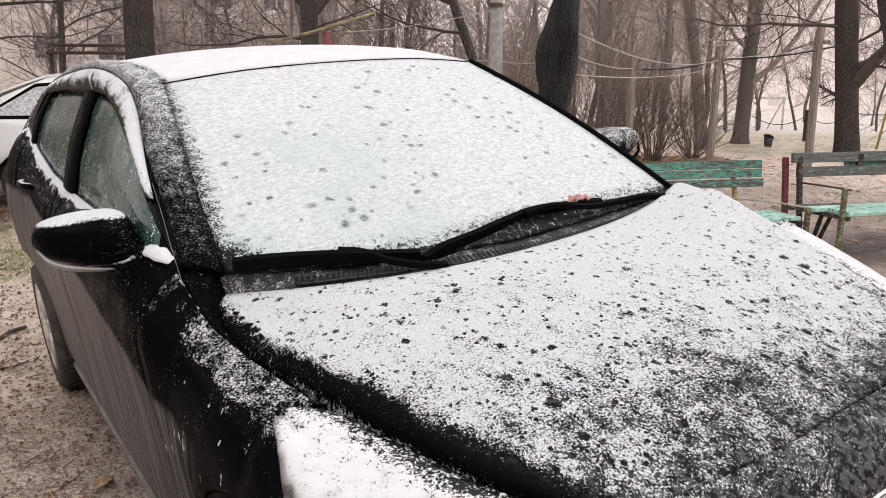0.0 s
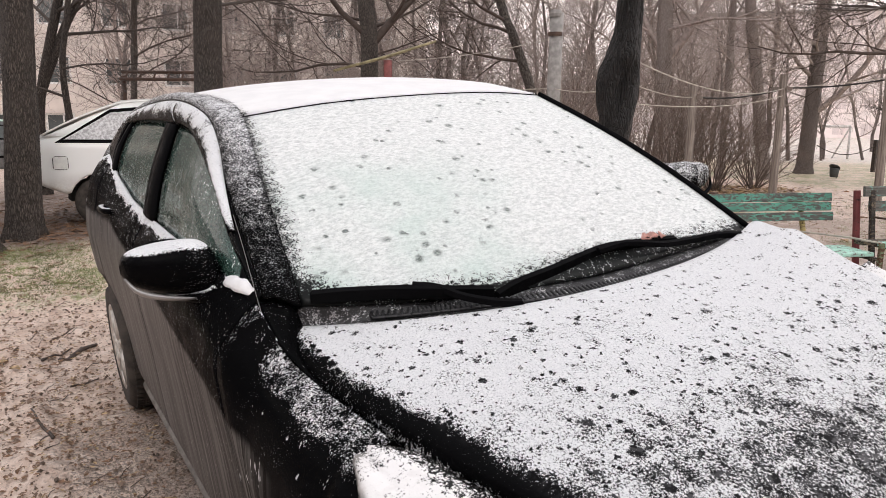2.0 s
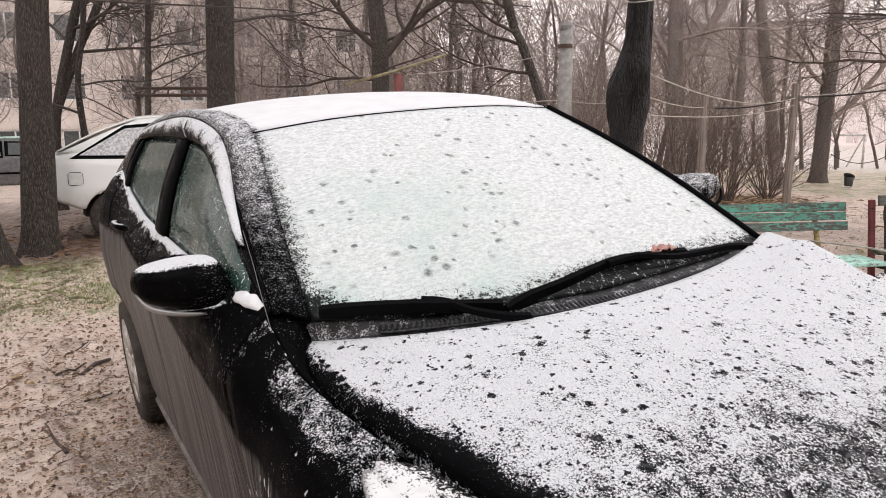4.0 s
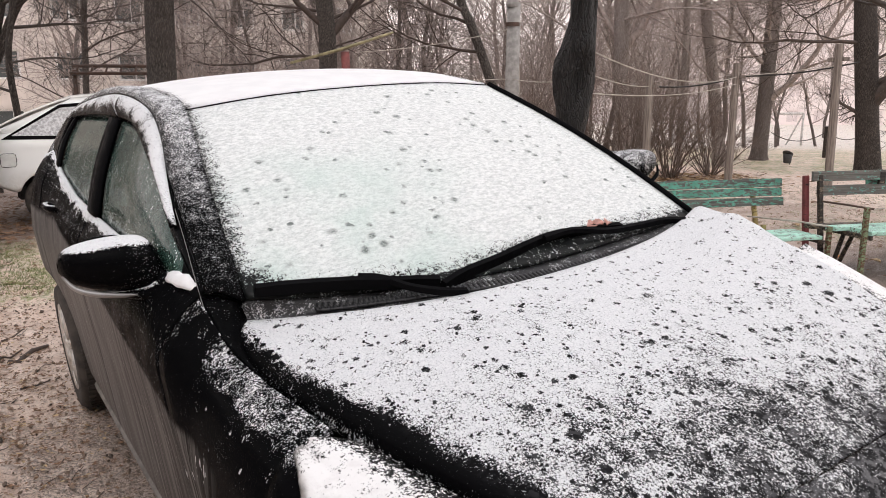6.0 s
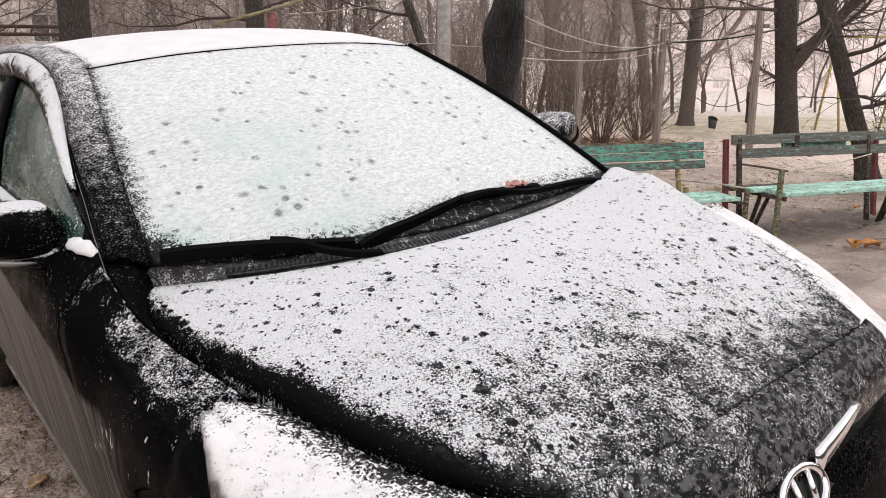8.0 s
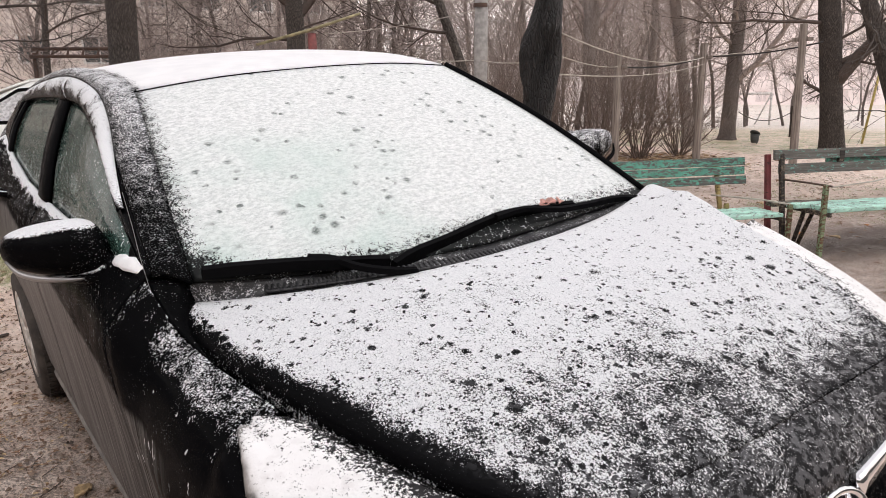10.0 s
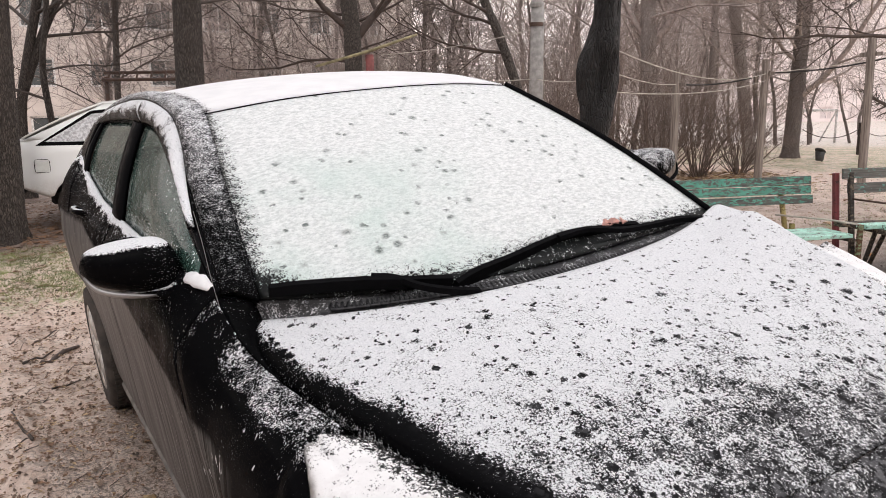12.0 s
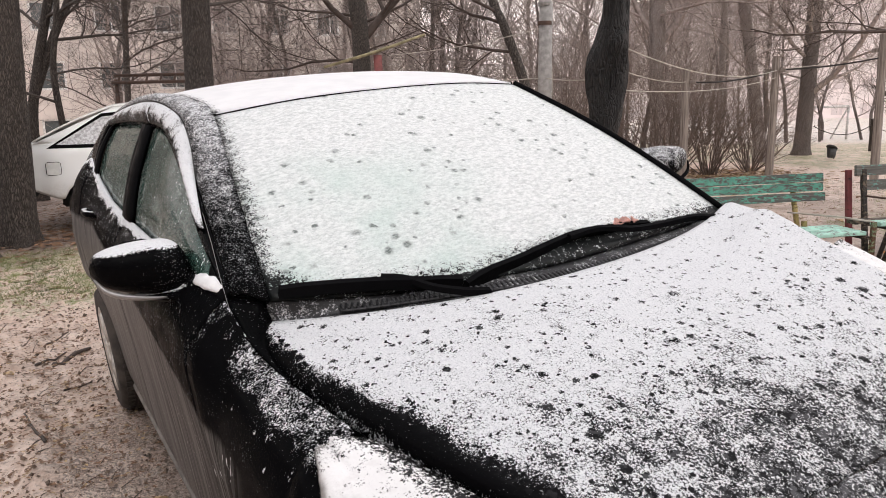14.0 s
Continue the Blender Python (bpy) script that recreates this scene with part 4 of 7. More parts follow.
def side_bottom(y):
    z = 0.23
    for yc in (0.83, 3.40):
        d = (0.39 if yc < 1 else 0.36) ** 2 - (y - yc) ** 2
        if d > 0:
            z = max(z, 0.30 + math.sqrt(d))
    return z


def side_panel(name, y0, y1, s, mat, label=""):
    rows = []
    n = max(8, int((y1 - y0) / 0.025))
    for i in range(n + 1):
        y = y0 + (y1 - y0) * i / n
        b, t = side_bottom(y), side_top(y)
        roll = lin([(0.5, 0.06), (1.0, 0.075), (1.3, 0.10), (1.8, 0.11), (4, 0.11)], y)
        r = []
        w = smooth01(1.20, 1.296, y) if y < 1.298 else 1.0
        for j in range(29):
            v = 1 - (1 - j / 28) ** (1.7 if y1 < 1.3 else 1.0)
            z = b + (t - b) * v
            g = lin([(0, 0), (0.008, 0.22), (0.02, 0.46), (0.04, 0.60), (0.10, 0.82), (0.22, 1.0)], t - z)
            x = top_x(y) + (side_x(y, z) - top_x(y)) * g
            if w > 0:
                dt, dx, dr = (0.985, 0.756, 0.10) if y < 1.298 else (t, top_x(y), roll)
                zd = b + (dt - b) * v
                k = min(1, max(0, (zd - (dt - dr)) / dr))
                xd = side_x(y, zd)
                xd += (dx - xd) * k ** 1.8
                x, z = x + (xd - x) * w, z + (zd - z) * w
            if v < 0.04:
                x -= 0.012
            q = lift(Vector((x if s else -x, y, z)), 0.5)
            if s:
                q.z -= 0.11 * smooth01(0.84, 0.98, z) * smooth01(1.0, 1.25, y) * smooth01(2.0, 1.5, y)
            r.append(q)
        rows.append(r)
    return grid_mesh(name, rows, mat, car, 0.012, flip=not s, label=label)


for s in (0, 1):
    side_panel("front_fender", 0.60, 1.295, s, fender_mat, "black front fender with a ledge of snow")
    side_panel("front_door", 1.302, 2.372, s, door_mat, "black front door with dried dirt runs and painted ground reflection")
    side_panel("rear_door", 2.380, 3.26, s, door_mat, "black rear door with dried dirt runs and painted ground reflection")
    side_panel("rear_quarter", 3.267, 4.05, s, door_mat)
    sx = 1 if s else -1
    bm = bmesh.new()
    tube_bm(bm, [(sx * 0.792, y, 0.222) for y in (1.24, 1.6, 2.2, 2.8, 3.02)], 0.022, 8)
    from_bm("sill", bm, sill_mat, car, True, "grey dirty sill below the doors")
    for hy, hz in ((3.05, 1.0), (2.16, 0.955)):
        hx = side_x(hy, hz) - 0.004
        base = thing("door_handle")
        base.parent = car
        base.matrix_local = pose(sx * hx, hy, hz)
        pts = [(sx * 0.0, -0.085, 0), (sx * 0.028, -0.06, 0.004), (sx * 0.034, 0.0, 0.006), (sx * 0.028, 0.06, 0.004), (sx * 0.0, 0.085, 0)]
        tube("grip", spline(pts, 13), 0.014, mirror_mat, base, 8)
        cup = bmesh.new()
        bmesh.ops.create_uvsphere(cup, u_segments=16, v_segments=8, radius=1, matrix=Matrix.Diagonal((0.012, 0.055, 0.032, 1)))
        from_bm("recess", cup, inside_dark, base, True)

for yc in (0.83, 3.40):
    for sx in (-1, 1):
        wheel = thing("wheel")
        wheel.parent = car
        wheel.matrix_local = pose(sx * 0.755, yc, 0.302) @ (pose(0, 0, 0, 0, 0, 180) if sx > 0 else Matrix())
        tyre = from_bm("tyre", spin_bm([(0.195, 0.085), (0.215, 0.10), (0.28, 0.098), (0.298, 0.08), (0.302, 0.05), (0.302, -0.05), (0.298, -0.08), (0.28, -0.098), (0.215, -0.10), (0.195, -0.085), (0.195, 0.085)], 48), muddy_tyre, wheel, True, "muddy black tyre")
        lug = bmesh.new()
        for k in range(64):
            a = 2 * math.pi * k / 64
            for dx in (-0.06, -0.02, 0.02, 0.06):
                b2 = box_bm((0.028, 0.018, 0.008), 0, 1, Matrix.Rotation(a + dx * 3, 4, "X") @ Matrix.Translation((dx, 0, 0.304)))
                me = bpy.data.meshes.new("tmp")
                b2.to_mesh(me)
                b2.free()
                lug.from_mesh(me)
                bpy.data.meshes.remove(me)
        from_bm("tread", lug, muddy_tyre, tyre)
        rim = from_bm("rim", spin_bm([(0.198, -0.092), (0.205, -0.098), (0.192, -0.09), (0.178, -0.05), (0.172, 0.06)], 48), alloy, wheel, True, "dirty silver alloy rim")
        sp = bmesh.new()
        for k in range(7):
            a = 2 * math.pi * k / 7
            c, d = math.cos(a), math.sin(a)
            tube_bm(sp, [(-0.072, 0.03 * c, 0.03 * d), (-0.085, 0.10 * c, 0.10 * d), (-0.075, 0.185 * c, 0.185 * d)], [0.022, 0.016, 0.022], 6)
        from_bm("spokes", sp, alloy, rim, True)
        from_bm("hub", spin_bm([(0.0, -0.095), (0.028, -0.095), (0.034, -0.08), (0.034, -0.05)], 20), alloy, rim, True)
        from_bm("brake_disc", spin_bm([(0.0, -0.02), (0.13, -0.02), (0.13, 0.0), (0.0, 0.0)], 24), rubber, wheel)
        wl = [[Vector((sx * (0.55 + 0.27 * j / 4), yc + 0.40 * math.cos(math.pi * i / 16), 0.30 + 0.40 * math.sin(math.pi * i / 16))) for j in range(5)] for i in range(17)]
        grid_mesh("wheel_liner", wl, inside_dark, car, 0.004, flip=sx > 0)

# mirrors
def mirror_part(s):
    sx = 1 if s else -1
    top = thing("door_mirror")
    top.parent = car
    top.matrix_local = pose(0, 0, 0)
    # across, top, bottom, half depth
    st = [(0.986, 1.070, 1.048, 0.010), (0.979, 1.086, 1.033, 0.030), (0.962, 1.097, 1.017, 0.050), (0.930, 1.104, 1.001, 0.066), (0.885, 1.107, 0.985, 0.076),
          (0.845, 1.106, 0.973, 0.079), (0.812, 1.101, 0.964, 0.076), (0.793, 1.090, 0.958, 0.066), (0.780, 1.068, 0.953, 0.052), (0.768, 1.030, 0.950, 0.038), (0.760, 1.000, 0.950, 0.020)]

    def shell(stations, yc, e, swing=0.0):
        rows = []
        for x, zt, zb, hy in stations:
            row = []
            for k in range(33):
                a = 2 * math.pi * k / 32
                c, d = math.cos(a), math.sin(a)
                zc, hz = (zt + zb) / 2, (zt - zb) / 2
                bulge = 1 - 0.30 * max(0.0, -d) * (1 if c < 0 else 0.3)
                row.append(Vector((sx * x, yc - swing * smooth01(0.86, 0.75, x) + hy * math.copysign(abs(c) ** e, c) * bulge, zc + hz * math.copysign(abs(d) ** e, d))))
            rows.append(row)
        return rows
    housing = [[tuple(p) for p in r] for r in shell(st, 1.545, 0.70)]
    cols = [spline([r[k] for r in housing], 31) for k in range(33)]
    grid_mesh("housing", [[c[i] for c in cols] for i in range(31)], far_mirror_mat if s else mirror_mat, top, 0.0, flip=bool(s), label="glossy black mirror housing capped with snow")
    foot = [(0.900, 0.992, 0.976, 0.030), (0.860, 0.992, 0.962, 0.046), (0.815, 0.996, 0.946, 0.058), (0.785, 1.012, 0.932, 0.062), (0.762, 1.022, 0.920, 0.062), (0.735, 1.020, 0.905, 0.056)]
    grid_mesh("arm", shell(foot, 1.545, 0.75, 0.09), far_mirror_mat if s else mirror_mat, top, 0.0, flip=bool(s))
    strip = spline([(sx * 0.984, 1.510, 1.046), (sx * 0.965, 1.492, 1.018), (sx * 0.93, 1.482, 1.000), (sx * 0.88, 1.474, 0.987), (sx * 0.845, 1.470, 0.982)], 15)
    tube("turn_signal", strip, [0.0025 + 0.0045 * math.sin(math.pi * k / 14) for k in range(15)], rubber if s else dull_chrome, top, 8, True, "clear turn signal strip under the mirror")
    face = bmesh.new()
    bmesh.ops.create_circle(face, cap_ends=True, segments=24, radius=1, matrix=pose(sx * 0.875, 1.634, 1.05, 90) @ Matrix.Diagonal((0.085, 0.05, 1, 1)))
    from_bm("mirror_glass", face, chrome, top)


mirror_part(0)
mirror_part(1)


def snow_lump(name, x, y, z, sx, sy, sz, seed, parent):
    bm = bmesh.new()
    bmesh.ops.create_icosphere(bm, subdivisions=3, radius=1)
    for v in bm.verts:
        k = 1 + 0.22 * noise.noise(v.co * 1.8 + Vector((seed, 0, 0))) + 0.12 * noise.noise(v.co * 5 + Vector((seed, 3, 0)))
        v.co = Vector((x + v.co.x * sx * k, y + v.co.y * sy * k, z + max(-0.3, v.co.z) * sz * k))
    return from_bm(name, bm, snow_mat, parent, True)


for k, a in enumerate([(0.765, 1.43, 1.006, 0.018, 0.055, 0.018)]):
    snow_lump("snow_lump", *a, k * 3.1, car)

# a low bank of snow in the corner between mirror and pillar
bank = []
for i in range(19):
    t = i / 18
    c = Vector((-0.774, 1.462, 1.008)).lerp(Vector((-0.748, 1.318, 1.002)), t)
    swell = math.sin(math.pi * min(1.0, max(0.0, 0.03 + 0.94 * t))) ** 0.6
    bank.append([c + Vector((0.020 * swell * u, 0, (0.021 * (1 - u * u) + 0.006 * noise.noise(Vector((t * 5, u * 1.6, 2.0)))) * swell)) for u in (k / 6 - 1 for k in range(13))])
grid_mesh("snow_bank", bank, snow_mat, car, 0.006, label="wet snow banked up beside the door mirror")
tube("pillar_seam", spline([(-0.714, 1.564, 1.146), (-0.732, 1.444, 1.087), (-0.751, 1.333, 1.032), (-0.757, 1.266, 0.970), (-0.755, 1.250, 0.950)], 15), 0.0007, dull_chrome, car, 5, True, "thin wet seam beside the windshield pillar")
chip = thing("paint_chip")
chip.parent = car
chip.matrix_local = pose(-side_x(1.343, 0.625) - 0.002, 1.343, 0.625)
box("chip_rim", (0.004, 0.020, 0.030), pose(0, 0, 0, 12), alloy, chip, 0.0015, label="pale ragged rim of chipped paint")
box("chip_pit", (0.005, 0.011, 0.017), pose(-0.001, 0.001, 0.002, 12), rubber, chip, 0.0015)

# rear end, floor and cabin
rear_rows = []
for z, y, hw in ((1.33, 3.80, 0.52), (1.2, 3.93, 0.56), (1.05, 4.02, 0.62), (0.9, 4.07, 0.70), (0.6, 4.10, 0.74), (0.35, 4.08, 0.74), (0.25, 4.03, 0.72)):
    rear_rows.append([Vector((hw * u, y - 0.10 * u * u, z)) for u in (k / 8 - 1 for k in range(17))])
grid_mesh("tailgate", rear_rows, plain_paint, car, 0.012)
for sx in (-1, 1):
    tl = ruled([Vector((sx * 0.775, 3.62, 1.155)), Vector((sx * 0.775, 3.72, 1.13)), Vector((sx * 0.73, 3.86, 1.09)), Vector((sx * 0.62, 3.98, 1.07))],
               [Vector((sx * 0.83, 3.66, 0.94)), Vector((sx * 0.82, 3.78, 0.92)), Vector((sx * 0.76, 3.92, 0.90)), Vector((sx * 0.64, 4.03, 0.90))], 7, (sx * 0.028, 0.014, 0.01))
    grid_mesh("tail_light", tl, lamp_red, car, 0.01, flip=sx < 0, label="red wrap-round tail light")
floor = bmesh.new()
bmesh.ops.create_cube(floor, size=1, matrix=Matrix.Translation((0, 2.1, 0.30)) @ Matrix.Diagonal((1.1, 3.4, 0.12, 1)))
from_bm("floor_pan", floor, inside_dark, car)
box("engine_block", (0.98, 0.65, 0.45), pose(0, 0.75, 0.46), inside_dark, car, 0.05)
box("dashboard", (1.36, 0.38, 0.22), pose(0, 1.46, 0.84), inside_dark, car, 0.06, 2)
for sx in (-0.36, 0.36):
    for yy in (2.35, 3.05):
        box("seat_back", (0.46, 0.14, 0.62), pose(sx, yy, 0.82, -14), seat_cloth, car, 0.05, 2)
        box("seat_cushion", (0.46, 0.48, 0.16), pose(sx, yy - 0.28, 0.50), seat_cloth, car, 0.05, 2)
        box("headrest", (0.24, 0.09, 0.15), pose(sx, yy + 0.1, 1.19, -10), seat_cloth, car, 0.04, 2)


# ---- trees ----
def bark_material(name, dark, light, wet=0.75, ridge=68.0, dirt=0.5):
    """Upright ridges with dark furrows between them."""
    m = Nodes(name)
    co = m.coord()
    st = m.stretch(jitter(m, co, 7.0, 0.05), (1.0, 1.0, 0.17))
    edge = m.voro(st, ridge, "DISTANCE_TO_EDGE").outputs["Distance"]
    n2 = m.noise(m.stretch(co, (1, 1, 0.35)), ridge * 2.4, 4, 0.65, 0.4)
    tone = m.noise(m.stretch(co, (1, 1, 0.3)), ridge * 0.6, 3, 0.6)
    big = m.noise(co, 1.6, 4)
    crack = m.ramp(m.math("ADD", edge, m.math("MULTIPLY", m.math("SUBTRACT", n2, 0.5), 0.22)), -0.02, 0.26)
    h = m.math("ADD", crack, m.math("MULTIPLY", n2, 0.5))
    col = m.mix(m.math("MULTIPLY", crack, m.ramp(tone, 0.3, 0.7, 0.35, 1.0)), dark, light)
    col = m.mix(m.ramp(big, 0.4, 0.7, 0.0, dirt), col, tuple(0.5 * (p + q) for p, q in zip(dark, light)))
    return m.done(m.bsdf(col, wet, 0, m.bump(h, 1.0, 0.03)))


bark = bark_material("brown_bark", (0.034, 0.026, 0.022), (0.20, 0.162, 0.137))
bark_wet = bark_material("black_wet_bark", (0.0015, 0.0014, 0.0014), (0.017, 0.012, 0.010), 0.5, 42.0)
bark_grey = bark_material("grey_bark", (0.045, 0.036, 0.031), (0.26, 0.22, 0.19))
twig_mat = simple("brown_twigs", (0.085, 0.063, 0.053), 0.8, bump=0.1)
# the distance's haze is put into these three paler twig and bark colours
haze_twig = simple("hazed_grey_brown_twigs", (0.36, 0.30, 0.275), 0.85, bump=0.1)
haze_bark = bark_material("haze_bark", (0.14, 0.115, 0.10), (0.36, 0.30, 0.275), 0.85)
pale_haze_bark = bark_material("hazed_grey_bark", (0.33, 0.275, 0.25), (0.60, 0.52, 0.475), 0.85)
bush_mat = simple("brown_bush_stems", (0.20, 0.155, 0.13), 0.8, vary=0.4, bump=0.1)
dark_twig = simple("dark_wet_twigs", (0.065, 0.05, 0.042), 0.6, bump=0.1)


def lines_mesh(name, lines, mat, parent=None):
    """One mesh of tapering tubes; each line is (points, radii, sides)."""
    verts, faces = [], []
    for pts, radii, seg in lines:
        side = None
        first = len(verts)
        n = len(pts)
        for i in range(n):
            d = (pts[min(i + 1, n - 1)] - pts[max(i - 1, 0)]).normalized()
            if side is None:
                side = d.cross(Vector((0.31, 0.22, 1)) if abs(d.z) < 0.9 else Vector((1, 0.1, 0))).normalized()
            side = (side - d * side.dot(d)).normalized()
            up = d.cross(side)
            for k in range(seg):
                a = 2 * math.pi * k / seg
                verts.append(pts[i] + radii[i] * (math.cos(a) * side + math.sin(a) * up))
        for i in range(n - 1):
            for k in range(seg):
                a, b = first + i * seg + k, first + i * seg + (k + 1) % seg
                faces.append((a, b, b + seg, a + seg))
    return mesh_ob(name, verts, faces, mat, True, None, parent)


def unit(rng):
    return Vector((rng.gauss(0, 1), rng.gauss(0, 1), rng.gauss(0, 1))).normalized()


def grow(lines, rng, p, d, length, r, depth, kids, kink=0.22, up=0.10, spread=0.85, start=0.25, seg=None, thin=0.0022):
    n = 6 if depth > 1 else 4
    pts, radii = [p.copy()], [r]
    d = d.normalized()
    for i in range(n):
        d = (d + unit(rng) * kink + Vector((0, 0, up))).normalized()
        p = p + d * (length / n)
        pts.append(p)
        radii.append(max(thin, r * (1 - 0.75 * (i + 1) / n)))
    lines.append((pts, radii, seg or (6 if depth >= 3 else 4 if depth == 2 else 3)))
    if depth == 0:
        return
    for k in range(kids[depth]):
        f = start + (1 - start) * (k + rng.random()) / kids[depth]
        i = min(n - 1, int(f * n))
        q = pts[i].lerp(pts[i + 1], f * n - i)
        rr = radii[i] + (radii[i + 1] - radii[i]) * (f * n - i)
        base = (pts[i + 1] - pts[i]).normalized()
        side = base.cross(unit(rng)).normalized()
        dd = base * (1 - 0.45 * spread) + side * spread * rng.uniform(0.6, 1.1)
        grow(lines, rng, q, dd, length * rng.uniform(0.38, 0.68) * (1.1 - 0.5 * f), max(thin, rr * 0.55), depth - 1, kids, kink * 1.15, up * 0.8, spread, 0.2, None, thin)


def trunk_mesh(name, pts, radii, mat, parent, seg=18, lump=0.06, seed=0.0, flare=True):
    """A trunk with an uneven skin and root flare."""
    cs = spline([(*p, r) for p, r in zip([Vector(p).to_tuple() for p in pts], radii)] and [Vector(p) for p in pts], 40)
    rr = [float(np.interp(i / 39, np.linspace(0, 1, len(radii)), radii)) for i in range(40)]
    verts, faces = [], []
    for i, c in enumerate(cs):
        h = (c - cs[0]).length
        for k in range(seg):
            a = 2 * math.pi * k / seg
            u = Vector((math.cos(a), math.sin(a), 0))
            s = 1 + lump * (noise.noise(Vector((u.x * 1.5, u.y * 1.5, h * 1.4 + seed))) + 0.5 * noise.noise(Vector((u.x * 4, u.y * 4, h * 4 + seed))))
            if flare:
                s += 0.45 * math.exp(-h / 0.18) * (0.6 + 0.6 * math.sin(5 * a + seed))
            verts.append(c + u * rr[i] * s)
    for i in range(39):
        for k in range(seg):
            a, b = i * seg + k, i * seg + (k + 1) % seg
            faces.append((a, b, b + seg, a + seg))
    return mesh_ob(name, verts, faces, mat, True, None, parent)


def big_tree(name, base, pts, radii, limbs, seed, mat, twigs, label, kids=(0, 5, 7, 10), group=""):
    """A tree with its own trunk line; limbs are (height fraction, direction, length, radius)."""
    rng = random.Random(seed)
    x, y = base
    z = ground_z(x, y) - 0.06
    t = thing(name, pose(x, y, z), label, "tree", group)
    trunk_mesh("trunk", pts, radii, mat, t, seed=seed)
    cs = spline(pts, 40)
    lines = []
    for f, d, ln, r in limbs:
        q = cs[min(39, int(f * 39))]
        grow(lines, rng, q, Vector(d), ln, r, 3, kids, 0.2, 0.03, 0.85, 0.12)
    if lines:
        lines_mesh("crown", lines, twigs, t)
    return t


def up_pts(h, dx=0.0, dy=0.0, bend=0.0):
    return [(dx * k + bend * math.sin(math.pi * k), dy * k, h * k) for k in (0, 0.12, 0.3, 0.5, 0.75, 1.0)]


R = (1.0, 0.9, 0.86, 0.8, 0.7, 0.5)


def rads(r):
    return [r * k for k in R]


def limbs_for(seed, n, f0, ln, r):
    rng = random.Random(seed * 7 + 1)
    out = []
    for k in range(n):
        a = rng.uniform(0, 2 * math.pi)
        out.append((f0 + (0.98 - f0) * (k + rng.random()) / n, (math.cos(a), math.sin(a), rng.uniform(0.1, 0.7)), ln * rng.uniform(0.7, 1.2), r * rng.uniform(0.6, 1.1)))
    return out


big_tree("tree", (-1.12, 8.35), up_pts(8, 0.45, 0.3), rads(0.172), limbs_for(3, 14, 0.33, 2.6, 0.022), 3, bark, dark_twig, "brown ridged tree trunk standing in the mud")
big_tree("tree", (-1.52, 7.75), up_pts(7, -1.6, 0.3), rads(0.19), limbs_for(4, 6, 0.45, 2.2, 0.05), 4, bark, dark_twig, "dark leaning tree trunk at the edge of the mud")
big_tree("tree", (-0.66, 12.9), [(0, 0, 0), (0.0, 0, 0.6), (0.02, 0.02, 1.5), (0.35, 0, 2.9), (0.75, 0, 4.4), (1.2, 0.2, 7.5)], [0.085, 0.075, 0.07, 0.066, 0.058, 0.035], limbs_for(5, 8, 0.30, 2.4, 0.03), 5, bark, dark_twig, "slender dark tree leaning behind the white car", group="leaning pair of trees")
big_tree("tree", (-0.75, 12.9), [(0, 0, 0), (0.02, 0, 0.6), (0.10, 0.05, 1.5), (0.52, 0, 2.6), (0.95, 0, 3.6), (2.0, 0.2, 7)], [0.085, 0.075, 0.07, 0.066, 0.058, 0.035], limbs_for(6, 8, 0.30, 2.4, 0.03), 6, bark, dark_twig, "slender dark tree leaning behind the white car", group="leaning pair of trees")
big_tree("tree", (-0.33, 11.6), [(0, 0, 0), (0.0, 0, 0.5), (-0.02, 0, 1.2), (-0.05, 0, 2.0), (0.1, 0, 3.0), (0.2, 0.2, 5)], [0.05, 0.047, 0.043, 0.04, 0.034, 0.02], limbs_for(7, 7, 0.3, 1.6, 0.025), 7, bark, dark_twig, "thin crooked young tree behind the white car")
big_tree("tree", (1.13, 9.75), up_pts(8.5, 0.35, 0.2), rads(0.205), limbs_for(8, 12, 0.28, 2.8, 0.024), 8, bark, dark_twig, "thick straight brown tree trunk behind the cars")
big_tree("tree", (1.3, 17.2), up_pts(9, 0.6, 0.2), rads(0.075), limbs_for(9, 14, 0.14, 3.0, 0.03), 9, bark_grey, twig_mat, "slim grey tree before the apartment block")
big_tree("tree", (5.04, 12.8), [(0, 0, 0), (0, 0, 0.8), (0.0, 0, 1.8), (0, 0, 2.9), (-0.05, 0.1, 4.2), (0.1, 0.2, 7)], [0.22, 0.18, 0.165, 0.155, 0.11, 0.07],
         [(0.40, (0.8, -0.1, 0.85), 3.6, 0.085), (0.42, (-0.85, 0.1, 0.42), 4.2, 0.06)] + limbs_for(10, 14, 0.32, 3.0, 0.032), 10, bark_grey, twig_mat, "forked grey tree with a long side branch")
big_tree("tree", (14.08, 6.81), up_pts(8, -0.5, 0.7, -0.05), rads(0.235), [(0.205, (0.25, -0.75, 0.80), 4.2, 0.14), (0.24, (0.3, -0.8, 0.6), 2.4, 0.07), (0.16, (-0.6, 0.7, 0.6), 0.9, 0.05)] + limbs_for(11, 12, 0.28, 3.2, 0.04), 11, bark, twig_mat, "stout old tree with a heavy low limb")
big_tree("tree", (17.05, 11.08), up_pts(9, 0.5, 0.2, 0.1), rads(0.21), [(0.20, (0.5, -0.8, 0.75), 5.0, 0.08), (0.3, (-0.6, 0.4, 0.7), 3.5, 0.06)] + limbs_for(12, 14, 0.22, 3.4, 0.04), 12, haze_bark, haze_twig, "large grey tree with a sweeping limb")
